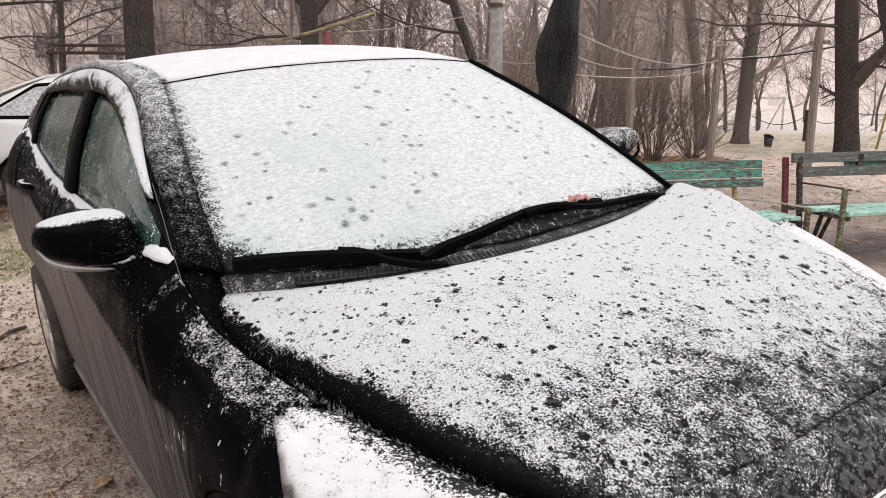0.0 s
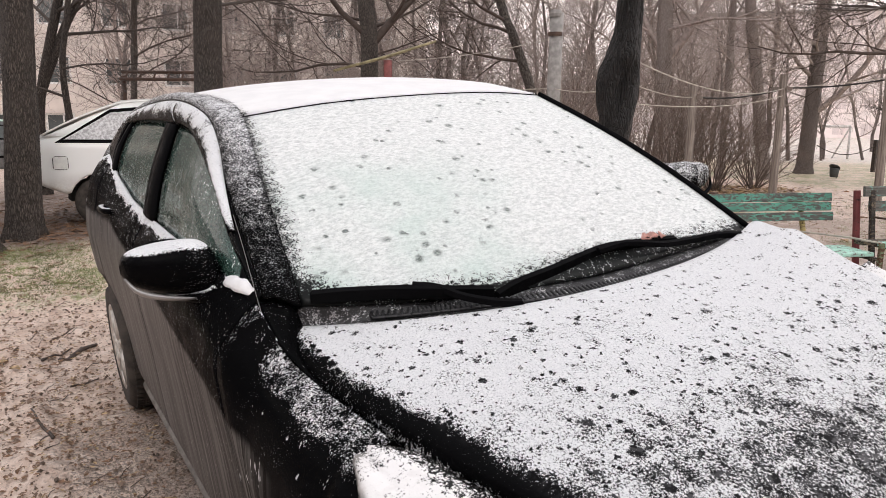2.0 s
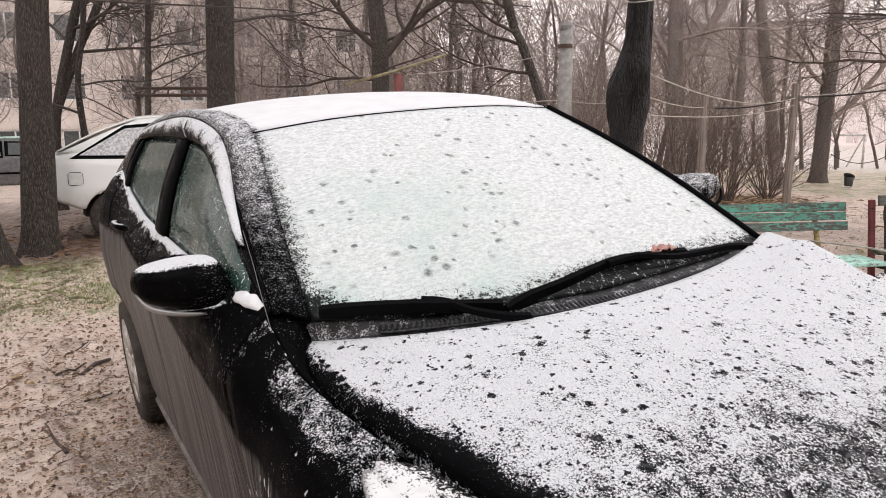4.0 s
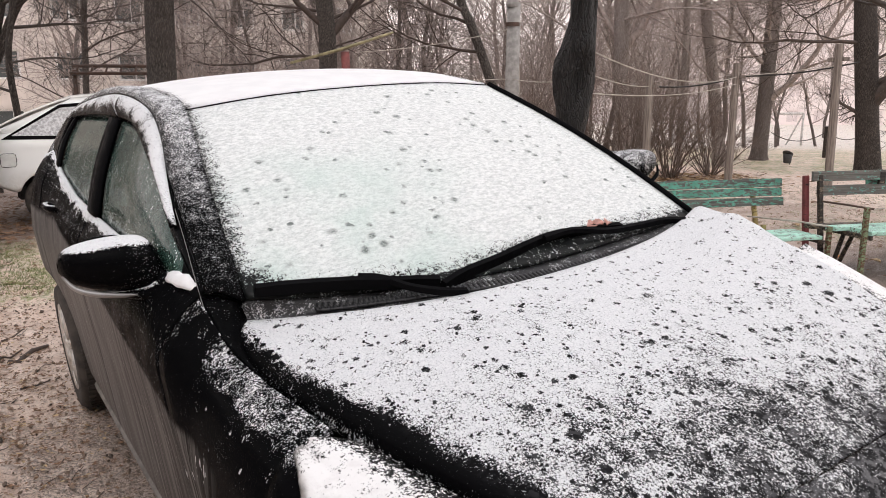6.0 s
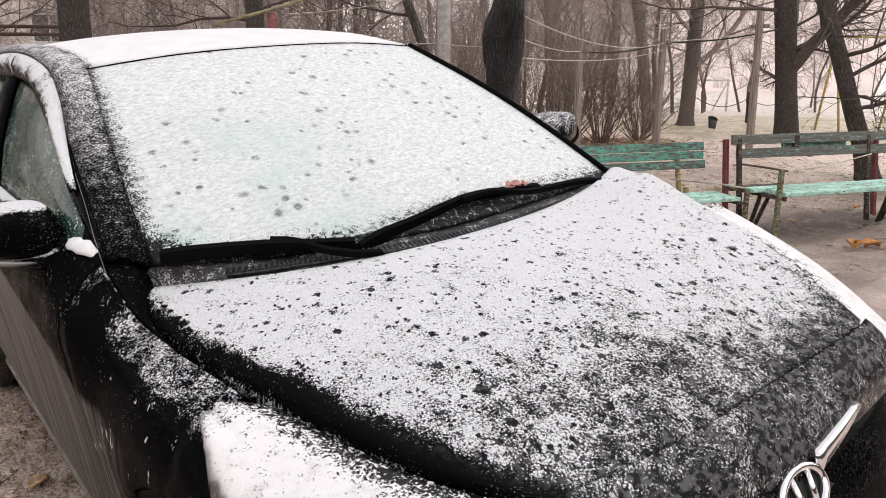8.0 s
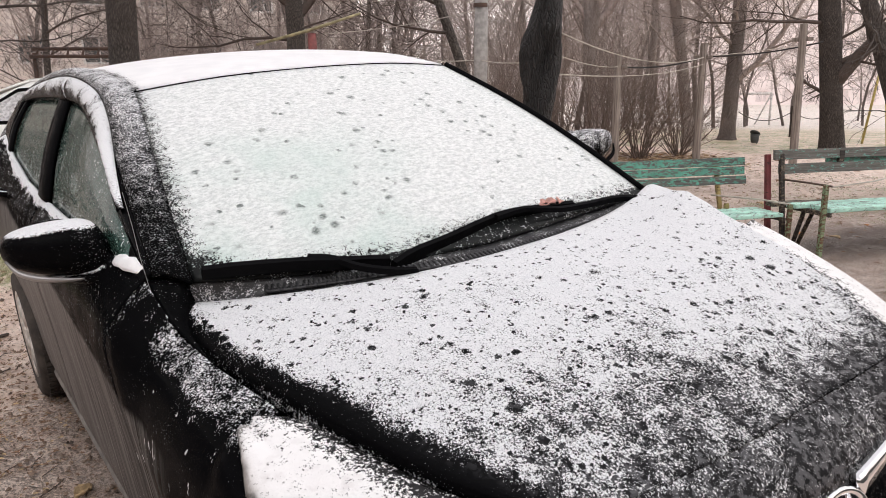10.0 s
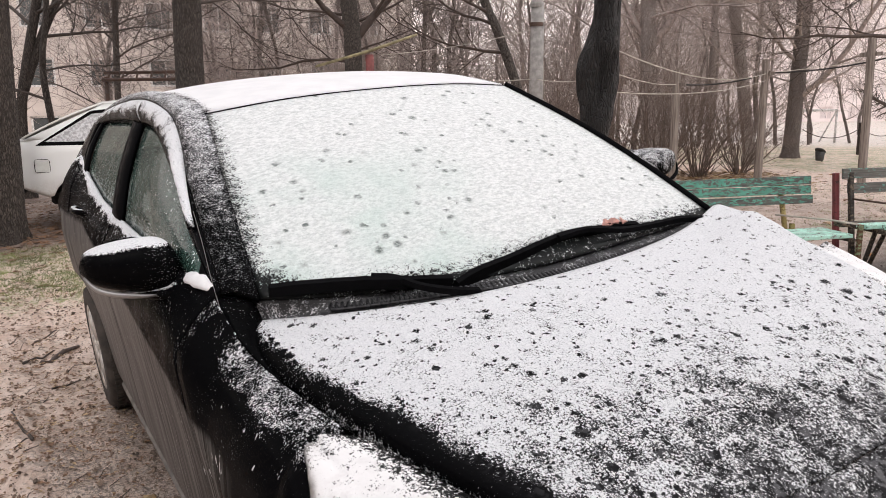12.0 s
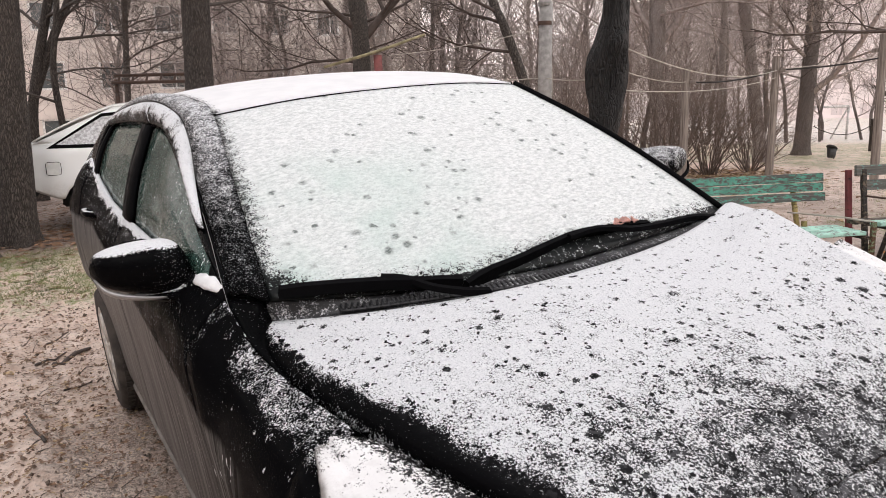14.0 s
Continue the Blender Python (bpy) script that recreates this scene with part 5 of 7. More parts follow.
big_tree("tree", (8.72, 3.25), [(0, 0, 0), (-0.01, 0.1, 0.4), (-0.03, 0.28, 0.9), (-0.08, 0.48, 1.5), (-0.16, 0.78, 2.4), (-0.5, 1.6, 5.2)], [0.13, 0.108, 0.102, 0.098, 0.09, 0.05],
         [(0.2, (0.5, -0.85, 0.25), 1.7, 0.028), (0.26, (0.6, -0.7, 0.4), 1.9, 0.03), (0.32, (0.2, -0.9, 0.3), 1.9, 0.03), (0.22, (-0.6, -0.7, 0.1), 1.7, 0.025), (0.36, (-0.8, -0.4, 0.2), 1.6, 0.028)] + limbs_for(13, 8, 0.45, 2.4, 0.04), 13, bark, dark_twig, "leaning tree with thin drooping branches beside the bench")

big_tree("tree", (7.26, 9.64), [(0, 0, 0), (-0.22, 0.18, 0.9), (-0.45, 0.36, 1.9), (-0.72, 0.55, 2.8), (-0.92, 0.72, 3.5), (-1.5, 1.0, 6.5)], [0.10, 0.09, 0.085, 0.08, 0.07, 0.035], limbs_for(14, 10, 0.35, 2.4, 0.03), 14, bark_grey, twig_mat, "slanting grey-brown tree at the edge of the wood")
big_tree("tree", (11.54, 11.0), [(0, 0, 0), (-0.03, 0.04, 0.8), (-0.08, 0.1, 1.7), (-0.1, 0.12, 2.7), (-0.15, 0.15, 4.2), (-0.3, 0.2, 8)], [0.20, 0.175, 0.165, 0.155, 0.12, 0.05],
         [(0.34, (0.55, -0.5, 1.25), 3.6, 0.10), (0.38, (-0.6, 0.5, 0.9), 3.2, 0.07)] + limbs_for(15, 12, 0.40, 2.8, 0.035), 15, pale_haze_bark, haze_twig, "forked grey tree behind the bare bush")
big_tree("tree", (13.08, 10.69), up_pts(8, -0.15, 0.1, 0.15), rads(0.085), limbs_for(16, 12, 0.25, 2.4, 0.025), 16, pale_haze_bark, haze_twig, "slim grey tree behind the drying yard")
big_tree("tree", (14.47, 10.46), [(0, 0, 0), (-0.05, 0.08, 0.6), (-0.12, 0.18, 1.4), (-0.2, 0.3, 2.4), (-0.38, 0.5, 4.0), (-0.7, 0.9, 8)], [0.16, 0.14, 0.13, 0.122, 0.10, 0.05], limbs_for(17, 12, 0.25, 2.8, 0.03), 17, pale_haze_bark, haze_twig, "grey leaning tree behind the drying yard")


def burl_tree():
    """The near-black trunk with a swollen hollow."""
    x, y = 3.95, 5.0
    t = thing("tree", pose(x, y, ground_z(x, y) - 0.06), "black wet tree trunk with a swollen hollow burl", "tree")
    rng = random.Random(21)
    seg, verts, faces, n = 28, [], [], 90
    for i in range(n):
        h = 5.2 * (i / (n - 1)) ** 1.25
        r = float(np.interp(h, [0, 0.3, 0.8, 1.25, 1.45, 1.75, 2.0, 2.3, 2.7, 3.4, 5.2], [0.22, 0.165, 0.15, 0.16, 0.172, 0.175, 0.135, 0.12, 0.118, 0.115, 0.09]))
        cx = float(np.interp(h, [0, 1.0, 1.7, 2.2, 3, 5.2], [-0.12, -0.08, 0.0, 0.07, 0.10, 0.25]))
        for k in range(seg):
            a = 2 * math.pi * k / seg
            u = Vector((math.cos(a), math.sin(a), 0))
            s = 1 + 0.22 * noise.noise(Vector((u.x * 1.6, u.y * 1.6, h * 2.6 + 3))) + 0.15 * noise.noise(Vector((u.x * 5, u.y * 5, h * 5)))
            s += 0.4 * math.exp(-h / 0.15)
            front = max(0.0, u.dot(Vector((-0.55, -0.83, 0))))
            s -= 0.60 * math.exp(-((h - 1.62) / 0.24) ** 2) * front ** 4
            s += 0.26 * math.exp(-((h - 1.98) / 0.09) ** 2) * front ** 2 + 0.38 * math.exp(-((h - 1.85) / 0.22) ** 2) * max(0.0, u.dot(Vector((-0.83, 0.55, 0)))) ** 2
            verts.append(Vector((cx, 0, h)) + u * r * s)
    for i in range(n - 1):
        for k in range(seg):
            a, b = i * seg + k, i * seg + (k + 1) % seg
            faces.append((a, b, b + seg, a + seg))
    mesh_ob("trunk", verts, faces, bark_wet, True, None, t)
    lines = []
    for f, d, ln, r in limbs_for(22, 9, 0.5, 2.2, 0.04):
        grow(lines, rng, Vector((0.15, 0, 2.9 + 2.3 * f)), Vector(d), ln, r, 3, (0, 4, 5, 7), 0.16, 0.02, 0.8, 0.2)
    lines_mesh("crown", lines, dark_twig, t)
    loop = [Vector((0.11 + 0.155 * math.cos(a), 0.155 * math.sin(a), 2.62 + 0.05 * math.sin(a + 1))) for a in (2 * math.pi * k / 24 for k in range(25))]
    tube("wire_loop", loop, 0.005, rope_mat, t, 5, True, "pale rope tied round the trunk")


rope_mat = simple("pale_rope", (0.52, 0.48, 0.42), 0.9, bump=0.3, bscale=300)
cable_mat = simple("dark_cable", (0.035, 0.032, 0.03), 0.6)
burl_tree()


# background trees: a few shapes, set out in the wood
def sapling(seed, h, n1):
    rng = random.Random(seed)
    t = thing("tree", None, "bare grey-brown tree in the misty wood", "tree", "trees of the wood")
    pts = [Vector((0, 0, -0.1))]
    d = Vector((rng.uniform(-0.12, 0.12), rng.uniform(-0.12, 0.12), 1))
    for k in range(9):
        d = (d + 0.24 * unit(rng) + Vector((0, 0, 0.12))).normalized()
        pts.append(pts[-1] + d * h / 9)
    r0 = rng.uniform(0.055, 0.11)
    radii = [r0 * (1 - 0.8 * k / 9) for k in range(10)]
    lines_mesh("trunk", [(pts, radii, 8)], haze_bark, t)
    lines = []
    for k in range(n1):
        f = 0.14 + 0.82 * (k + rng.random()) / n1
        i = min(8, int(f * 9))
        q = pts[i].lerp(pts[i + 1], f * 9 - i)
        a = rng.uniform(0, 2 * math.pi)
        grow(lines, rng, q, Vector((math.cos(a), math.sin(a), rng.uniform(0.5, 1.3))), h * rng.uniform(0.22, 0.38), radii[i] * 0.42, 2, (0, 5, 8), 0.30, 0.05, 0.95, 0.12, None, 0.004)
    lines_mesh("crown", lines, haze_twig, t)
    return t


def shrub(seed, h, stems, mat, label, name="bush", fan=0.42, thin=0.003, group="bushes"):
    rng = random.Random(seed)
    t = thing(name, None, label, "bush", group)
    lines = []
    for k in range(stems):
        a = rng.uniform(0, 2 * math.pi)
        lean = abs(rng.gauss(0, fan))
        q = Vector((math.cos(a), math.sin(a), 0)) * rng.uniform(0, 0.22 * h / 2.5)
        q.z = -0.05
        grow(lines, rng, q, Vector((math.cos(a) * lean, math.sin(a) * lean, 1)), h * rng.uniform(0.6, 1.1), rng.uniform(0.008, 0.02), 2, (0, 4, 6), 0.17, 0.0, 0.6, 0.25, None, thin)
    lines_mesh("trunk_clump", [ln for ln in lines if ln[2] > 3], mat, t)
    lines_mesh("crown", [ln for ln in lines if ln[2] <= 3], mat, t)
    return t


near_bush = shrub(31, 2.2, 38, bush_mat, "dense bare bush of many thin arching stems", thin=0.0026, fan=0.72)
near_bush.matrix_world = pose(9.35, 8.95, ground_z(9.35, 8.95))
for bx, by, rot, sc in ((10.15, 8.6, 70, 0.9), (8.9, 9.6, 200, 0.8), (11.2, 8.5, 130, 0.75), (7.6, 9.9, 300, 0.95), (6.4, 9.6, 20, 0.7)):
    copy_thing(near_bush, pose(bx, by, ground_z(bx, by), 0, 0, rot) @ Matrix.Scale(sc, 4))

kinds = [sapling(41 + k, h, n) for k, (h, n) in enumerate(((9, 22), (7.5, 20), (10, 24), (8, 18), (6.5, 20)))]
bushes = [shrub(51, 2.6, 26, haze_twig, "bare bush under the trees", thin=0.0045), shrub(52, 3.4, 22, haze_twig, "tall bare bush under the trees", thin=0.0045)]
EYE_XY = (-1.24, -0.2)


def scatter(originals, n, a0, a1, d0, d1, seed, s0=0.8, s1=1.25, sink=0.0):
    rng = random.Random(seed)
    used = []
    for k in range(n):
        for _ in range(30):
            a, d = radians(rng.uniform(a0, a1)), d0 + (d1 - d0) * rng.random() ** 0.8
            x, y = EYE_XY[0] + d * math.sin(a), EYE_XY[1] + d * math.cos(a)
            if all((x - u) ** 2 + (y - v) ** 2 > 1.1 for u, v in used):
                break
        used.append((x, y))
        copy_thing(originals[k % len(originals)], pose(x, y, ground_z(x, y) - sink, rng.uniform(-3, 3), rng.uniform(-3, 3), rng.uniform(0, 360)) @ Matrix.Scale(rng.uniform(s0, s1), 4))


# the five shapes themselves also stand in the wood
for k, ob in enumerate(kinds):
    a, d = radians(20 + 7 * k), 19 + 2.1 * k
    x, y = EYE_XY[0] + d * math.sin(a), EYE_XY[1] + d * math.cos(a)
    ob.matrix_world = pose(x, y, ground_z(x, y))
for k, ob in enumerate(bushes):
    a, d = radians(33 + 9 * k), 17.5 + k
    x, y = EYE_XY[0] + d * math.sin(a), EYE_XY[1] + d * math.cos(a)
    ob.matrix_world = pose(x, y, ground_z(x, y))
scatter(kinds, 40, 8, 55, 17, 42, 61)
scatter(kinds, 8, -6, 9, 19, 36, 62)
scatter(kinds, 10, 58, 78, 36, 60, 63)
scatter(kinds, 16, 40, 60, 26, 52, 66)
scatter(bushes, 14, 16, 50, 15, 30, 64)
# trees out of view behind the camera, added for reflections in the black paint
scatter(kinds, 16, 80, 350, 14, 30, 65)


# ---- posts, ropes and the poles of the drying yard ----
def old_wood(name, dark, light, ring=14.0):
    m = Nodes(name)
    co = m.coord()
    g = m.noise(m.stretch(co, (ring * 2.5, ring * 2.5, 1.6)), 1.0, 5, 0.65)
    big = m.noise(co, 3, 4)
    col = m.mix(m.ramp(g, 0.3, 0.7), dark, light)
    col = m.mix(m.ramp(big, 0.5, 0.75, 0, 0.5), col, dark)
    return m.done(m.bsdf(col, 0.8, 0, m.bump(g, 0.6, 0.006)))


post_wood = old_wood("weathered_post", (0.13, 0.105, 0.09), (0.36, 0.31, 0.27))
concrete = simple("grey_concrete", (0.33, 0.315, 0.30), 0.85, bump=0.4, bscale=90)
bracket = simple("rusty_bracket", (0.10, 0.06, 0.045), 0.7)


def wooden_post(x, y, h, lean, label):
    z = ground_z(x, y)
    t = thing("post", pose(x, y, z - 0.05, lean[0], lean[1], 14), label, "post", "posts of the drying yard")
    bm = bmesh.new()
    rings = []
    for i in range(12):
        k = i / 11
        hw = 0.066 * (1 - 0.12 * k)
        ring = []
        for sx, sy in ((-1, -0.6), (-0.6, -1), (0.6, -1), (1, -0.6), (1, 0.6), (0.6, 1), (-0.6, 1), (-1, 0.6)):
            j = 0.006 * noise.noise(Vector((sx * 3 + x, sy * 3, k * 6)))
            ring.append(bm.verts.new((sx * hw + j, sy * hw * 0.9 + j, k * h)))
        rings.append(ring)
    for a, b in zip(rings, rings[1:]):
        for k in range(8):
            bm.faces.new((a[k], a[(k + 1) % 8], b[(k + 1) % 8], b[k]))
    bm.faces.new(rings[-1])
    from_bm("shaft", bm, post_wood, t)
    box("crossbar", (0.05, 0.32, 0.06), pose(0, 0, h - 0.24), post_wood, t, 0.006)
    tube("bracket", [(0.075, -0.05, h - 0.20), (0.10, 0, h - 0.17), (0.075, 0.05, h - 0.20)], 0.009, bracket, t, 6)
    return t


wooden_post(8.62, 7.95, 1.95, (0, 0), "thin grey wooden post with ropes tied on")
wooden_post(10.2, 7.4, 2.12, (0, 0.5), "weathered grey wooden post with ropes tied on")
wooden_post(10.74, 5.9, 2.36, (-1, 0.5), "tall weathered wooden post with wire wound round it")
pole = thing("concrete_pole", pose(5.1, 7.35, ground_z(5.1, 7.35) - 0.05), "round grey concrete pole with a dark metal band", "pole")
tube("shaft", [(0, 0, 0), (0, 0, 1.4), (0.02, 0, 2.72)], [0.10, 0.093, 0.086], concrete, pole, 20)
from_bm("band", spin_bm([(0.086, 2.42), (0.095, 2.42), (0.095, 2.47), (0.086, 2.47)], 20, "z"), bracket, pole)
from_bm("cap", spin_bm([(0.0, 2.76), (0.07, 2.75), (0.092, 2.70), (0.086, 2.66)], 20, "z"), concrete, pole)


def rope(name, a, b, sag, r, mat, label):
    a, b = Vector(a), Vector(b)
    pts = [a.lerp(b, k / 24) + Vector((0, 0, -sag * 4 * (k / 24) * (1 - k / 24))) for k in range(25)]
    return tagged(tube(name, pts, r, mat, None, 6), label, "rope", "ropes of the drying yard")


P1, PB, PC, TB = (8.66, 7.98, 1.72), (10.35, 7.43, 1.90), (11.05, 5.75, 2.08), (4.08, 5.0, 1.95)
rope("cable", PC, PB, 0.06, 0.013, cable_mat, "dark sagging cable between wooden posts")
rope("cable", PB, P1, 0.08, 0.013, cable_mat, "dark sagging cable between wooden posts")
rope("rope", PC, PB, 0.02, 0.007, rope_mat, "pale washing line between wooden posts")
rope("rope", PB, TB, 0.20, 0.007, rope_mat, "pale washing line tied to the black tree")
rope("rope", (10.35, 7.43, 1.78), (4.08, 5.0, 1.52), 0.10, 0.006, rope_mat, "pale slack washing line tied to the black tree")
rope("rope", P1, (4.08, 5.0, 1.72), 0.05, 0.006, rope_mat, "pale washing line tied to the black tree")
rope("rope", (4.05, 5.0, 1.66), (5.1, 7.35, 1.75), 0.04, 0.006, rope_mat, "pale washing line to the concrete pole")
rope("rope", (5.1, 7.35, 1.75), (2.0, 9.0, 1.78), 0.05, 0.006, rope_mat, "pale washing line to the concrete pole")
rope("rope", (5.1, 7.35, 2.40), (3.3, 8.3, 2.08), 0.05, 0.005, rope_mat, "pale cord from the pole to the seesaw")
rope("rope", (5.18, 7.33, 2.40), (5.2, 7.3, 1.5), -0.03, 0.006, rope_mat, "pale rope hanging down the concrete pole")

# ---- seesaw and climbing ladder behind the car ----
yellow_old = simple("faded_yellow_paint", (0.30, 0.26, 0.15), 0.7, vary=0.4)
red_old = simple("faded_red_paint", (0.20, 0.06, 0.055), 0.7, vary=0.4)
see = thing("seesaw", pose(3.15, 8.35, ground_z(3.15, 8.35)), "old wooden seesaw with faded yellow beam and red stand", "seesaw")
tube("beam", [(-0.60, 0.40, 1.88), (0.0, 0.1, 2.06), (0.62, -0.16, 2.28)], [0.017, 0.021, 0.015], yellow_old, see, 10)
tube("stand", [(0.02, -0.02, 0), (0.02, 0.02, 1.1), (0.02, 0.06, 2.02)], 0.055, red_old, see, 12)
lad = thing("climbing_ladder", pose(1.43, 13.6, ground_z(1.43, 13.6), 0, 0, -30), "dark horizontal climbing ladder on posts", "play frame")
for z, yy in ((1.80, 0.0), (1.93, 0.12)):
    tube("rail", [(-0.85, yy, z), (0.85, yy, z)], 0.03, bracket, lad, 8)
for k in range(7):
    tube("rung", [(-0.75 + 0.25 * k, 0, 1.80), (-0.75 + 0.25 * k, 0.12, 1.93)], 0.018, bracket, lad, 6)
for xx in (-0.8, 0.8):
    tube("leg", [(xx, 0.06, 0), (xx, 0.06, 1.86)], 0.035, bracket, lad, 8)


# ---- benches ----
def peeled_paint(name, wood, paint, keep):
    m = Nodes(name)
    co = m.coord()
    rnd = m.node("ObjectInfo").outputs["Random"]
    shift = m.node("CombineXYZ", X=m.math("MULTIPLY", rnd, 37.0), Y=m.math("MULTIPLY", rnd, 11.0), Z=0.0).outputs[0]
    add = m.node("VectorMath", Vector=co)
    add.operation = "ADD"
    m.put(add.inputs[1], shift)
    p = add.outputs[0]
    g = m.noise(m.stretch(p, (3.0, 90, 90)), 1.0, 5, 0.65)
    peel = m.noise(m.stretch(p, (16, 50, 50)), 1.0, 7, 0.75)
    level = m.math("ADD", keep, m.math("MULTIPLY", m.math("SUBTRACT", rnd, 0.5), 0.07))
    mask = m.ramp(m.math("SUBTRACT", peel, level), -0.015, 0.015)
    wcol = m.mix(m.ramp(g, 0.3, 0.7), tuple(c * 0.45 for c in wood), wood)
    pcol = m.mix(m.ramp(m.noise(p, 9, 4), 0.3, 0.7), paint, tuple(min(1, c * 1.6) for c in paint))
    col = m.mix(mask, wcol, pcol)
    return m.done(m.bsdf(col, m.ramp(mask, 0, 1, 0.8, 0.5), 0, m.bump(m.math("ADD", m.math("MULTIPLY", g, 0.5), mask), 0.5, 0.004)))


green_back = peeled_paint("peeling_green_paint", (0.16, 0.15, 0.14), (0.08, 0.25, 0.19), 0.51)
green_old = peeled_paint("worn_green_paint", (0.19, 0.175, 0.16), (0.11, 0.26, 0.22), 0.575)
teal_seat = peeled_paint("pale_teal_paint", (0.24, 0.21, 0.19), (0.33, 0.54, 0.46), 0.44)
iron_red = peeled_paint("flaking_red_iron", (0.06, 0.035, 0.032), (0.13, 0.03, 0.032), 0.40)
iron_mix = peeled_paint("flaking_green_iron", (0.17, 0.085, 0.05), (0.16, 0.21, 0.12), 0.53)
iron_dark = peeled_paint("dark_iron", (0.055, 0.045, 0.04), (0.12, 0.09, 0.06), 0.55)
iron_olive = peeled_paint("rusty_olive_iron", (0.16, 0.11, 0.04), (0.25, 0.19, 0.07), 0.45)


def plank(name, length, w, th, m, mat, parent, label="", seed=0.0):
    """A weathered board along local x."""
    bm = bmesh.new()
    rings = []
    for i in range(13):
        x = -length / 2 + length * i / 12
        j = 0.004 * noise.noise(Vector((x * 3, seed, 1)))
        ring = [bm.verts.new((x, sy * w / 2 + j, sz * th / 2 + j)) for sy, sz in ((-1, -0.7), (-1, 0.7), (-0.94, 1), (0.94, 1), (1, 0.7), (1, -0.7), (0.94, -1), (-0.94, -1))]
        rings.append(ring)
    for a, b in zip(rings, rings[1:]):
        for k in range(8):
            bm.faces.new((a[k], a[(k + 1) % 8], b[(k + 1) % 8], b[k]))
    bm.faces.new(rings[0][::-1])
    bm.faces.new(rings[-1])
    bmesh.ops.recalc_face_normals(bm, faces=bm.faces[:])
    bm.transform(m)
    return from_bm(name, bm, mat, parent, False, label)


def bench_far():
    """Bench with a three-board back, its back legs leaning."""
    b = thing("bench", pose(4.41, 2.62, ground_z(4.41, 2.62), 0, 0, -21.8), "park bench with a peeling green three-board back", "bench", "park benches")
    ln = 1.78
    for k, z in enumerate((0.535, 0.615, 0.69)):
        yy = 0.60 + 0.02 * k
        plank("back_board", ln - (0.0 if k != 1 else 0.02), 0.071, 0.026, pose(-ln / 2 + 0.02, yy, z, 82), green_back, b, "", k)
    for k in range(3):
        plank("seat_board", ln, 0.10, 0.03, pose(-ln / 2 - 0.02, 0.10 + 0.125 * k, 0.31), teal_seat, b, "", k + 7)
    for x in (-0.22, -1.5):
        tube("back_leg", [(x, 0.50, -0.05), (x - 0.02, 0.58, 0.35), (x - 0.03, 0.675, 0.70)], 0.022, iron_olive, b, 6)
        box("leg", (0.04, 0.03, 0.40), pose(x - 0.08, 0.40, 0.17), iron_olive, b)
    box("arm_post", (0.035, 0.035, 0.42), pose(0.02, 0.03, 0.19), iron_mix, b, 0.004)
    tube("arm_rod", [(0.02, 0.03, 0.40), (-0.05, 0.28, 0.405), (-0.30, 0.62, 0.41)], 0.008, rope_mat, b, 6)
    box("seat_bearer", (0.03, 0.48, 0.03), pose(-0.03, 0.26, 0.278), iron_dark, b)
    box("arm_post", (0.035, 0.035, 0.42), pose(-ln, 0.03, 0.19), iron_mix, b, 0.004)
    return b


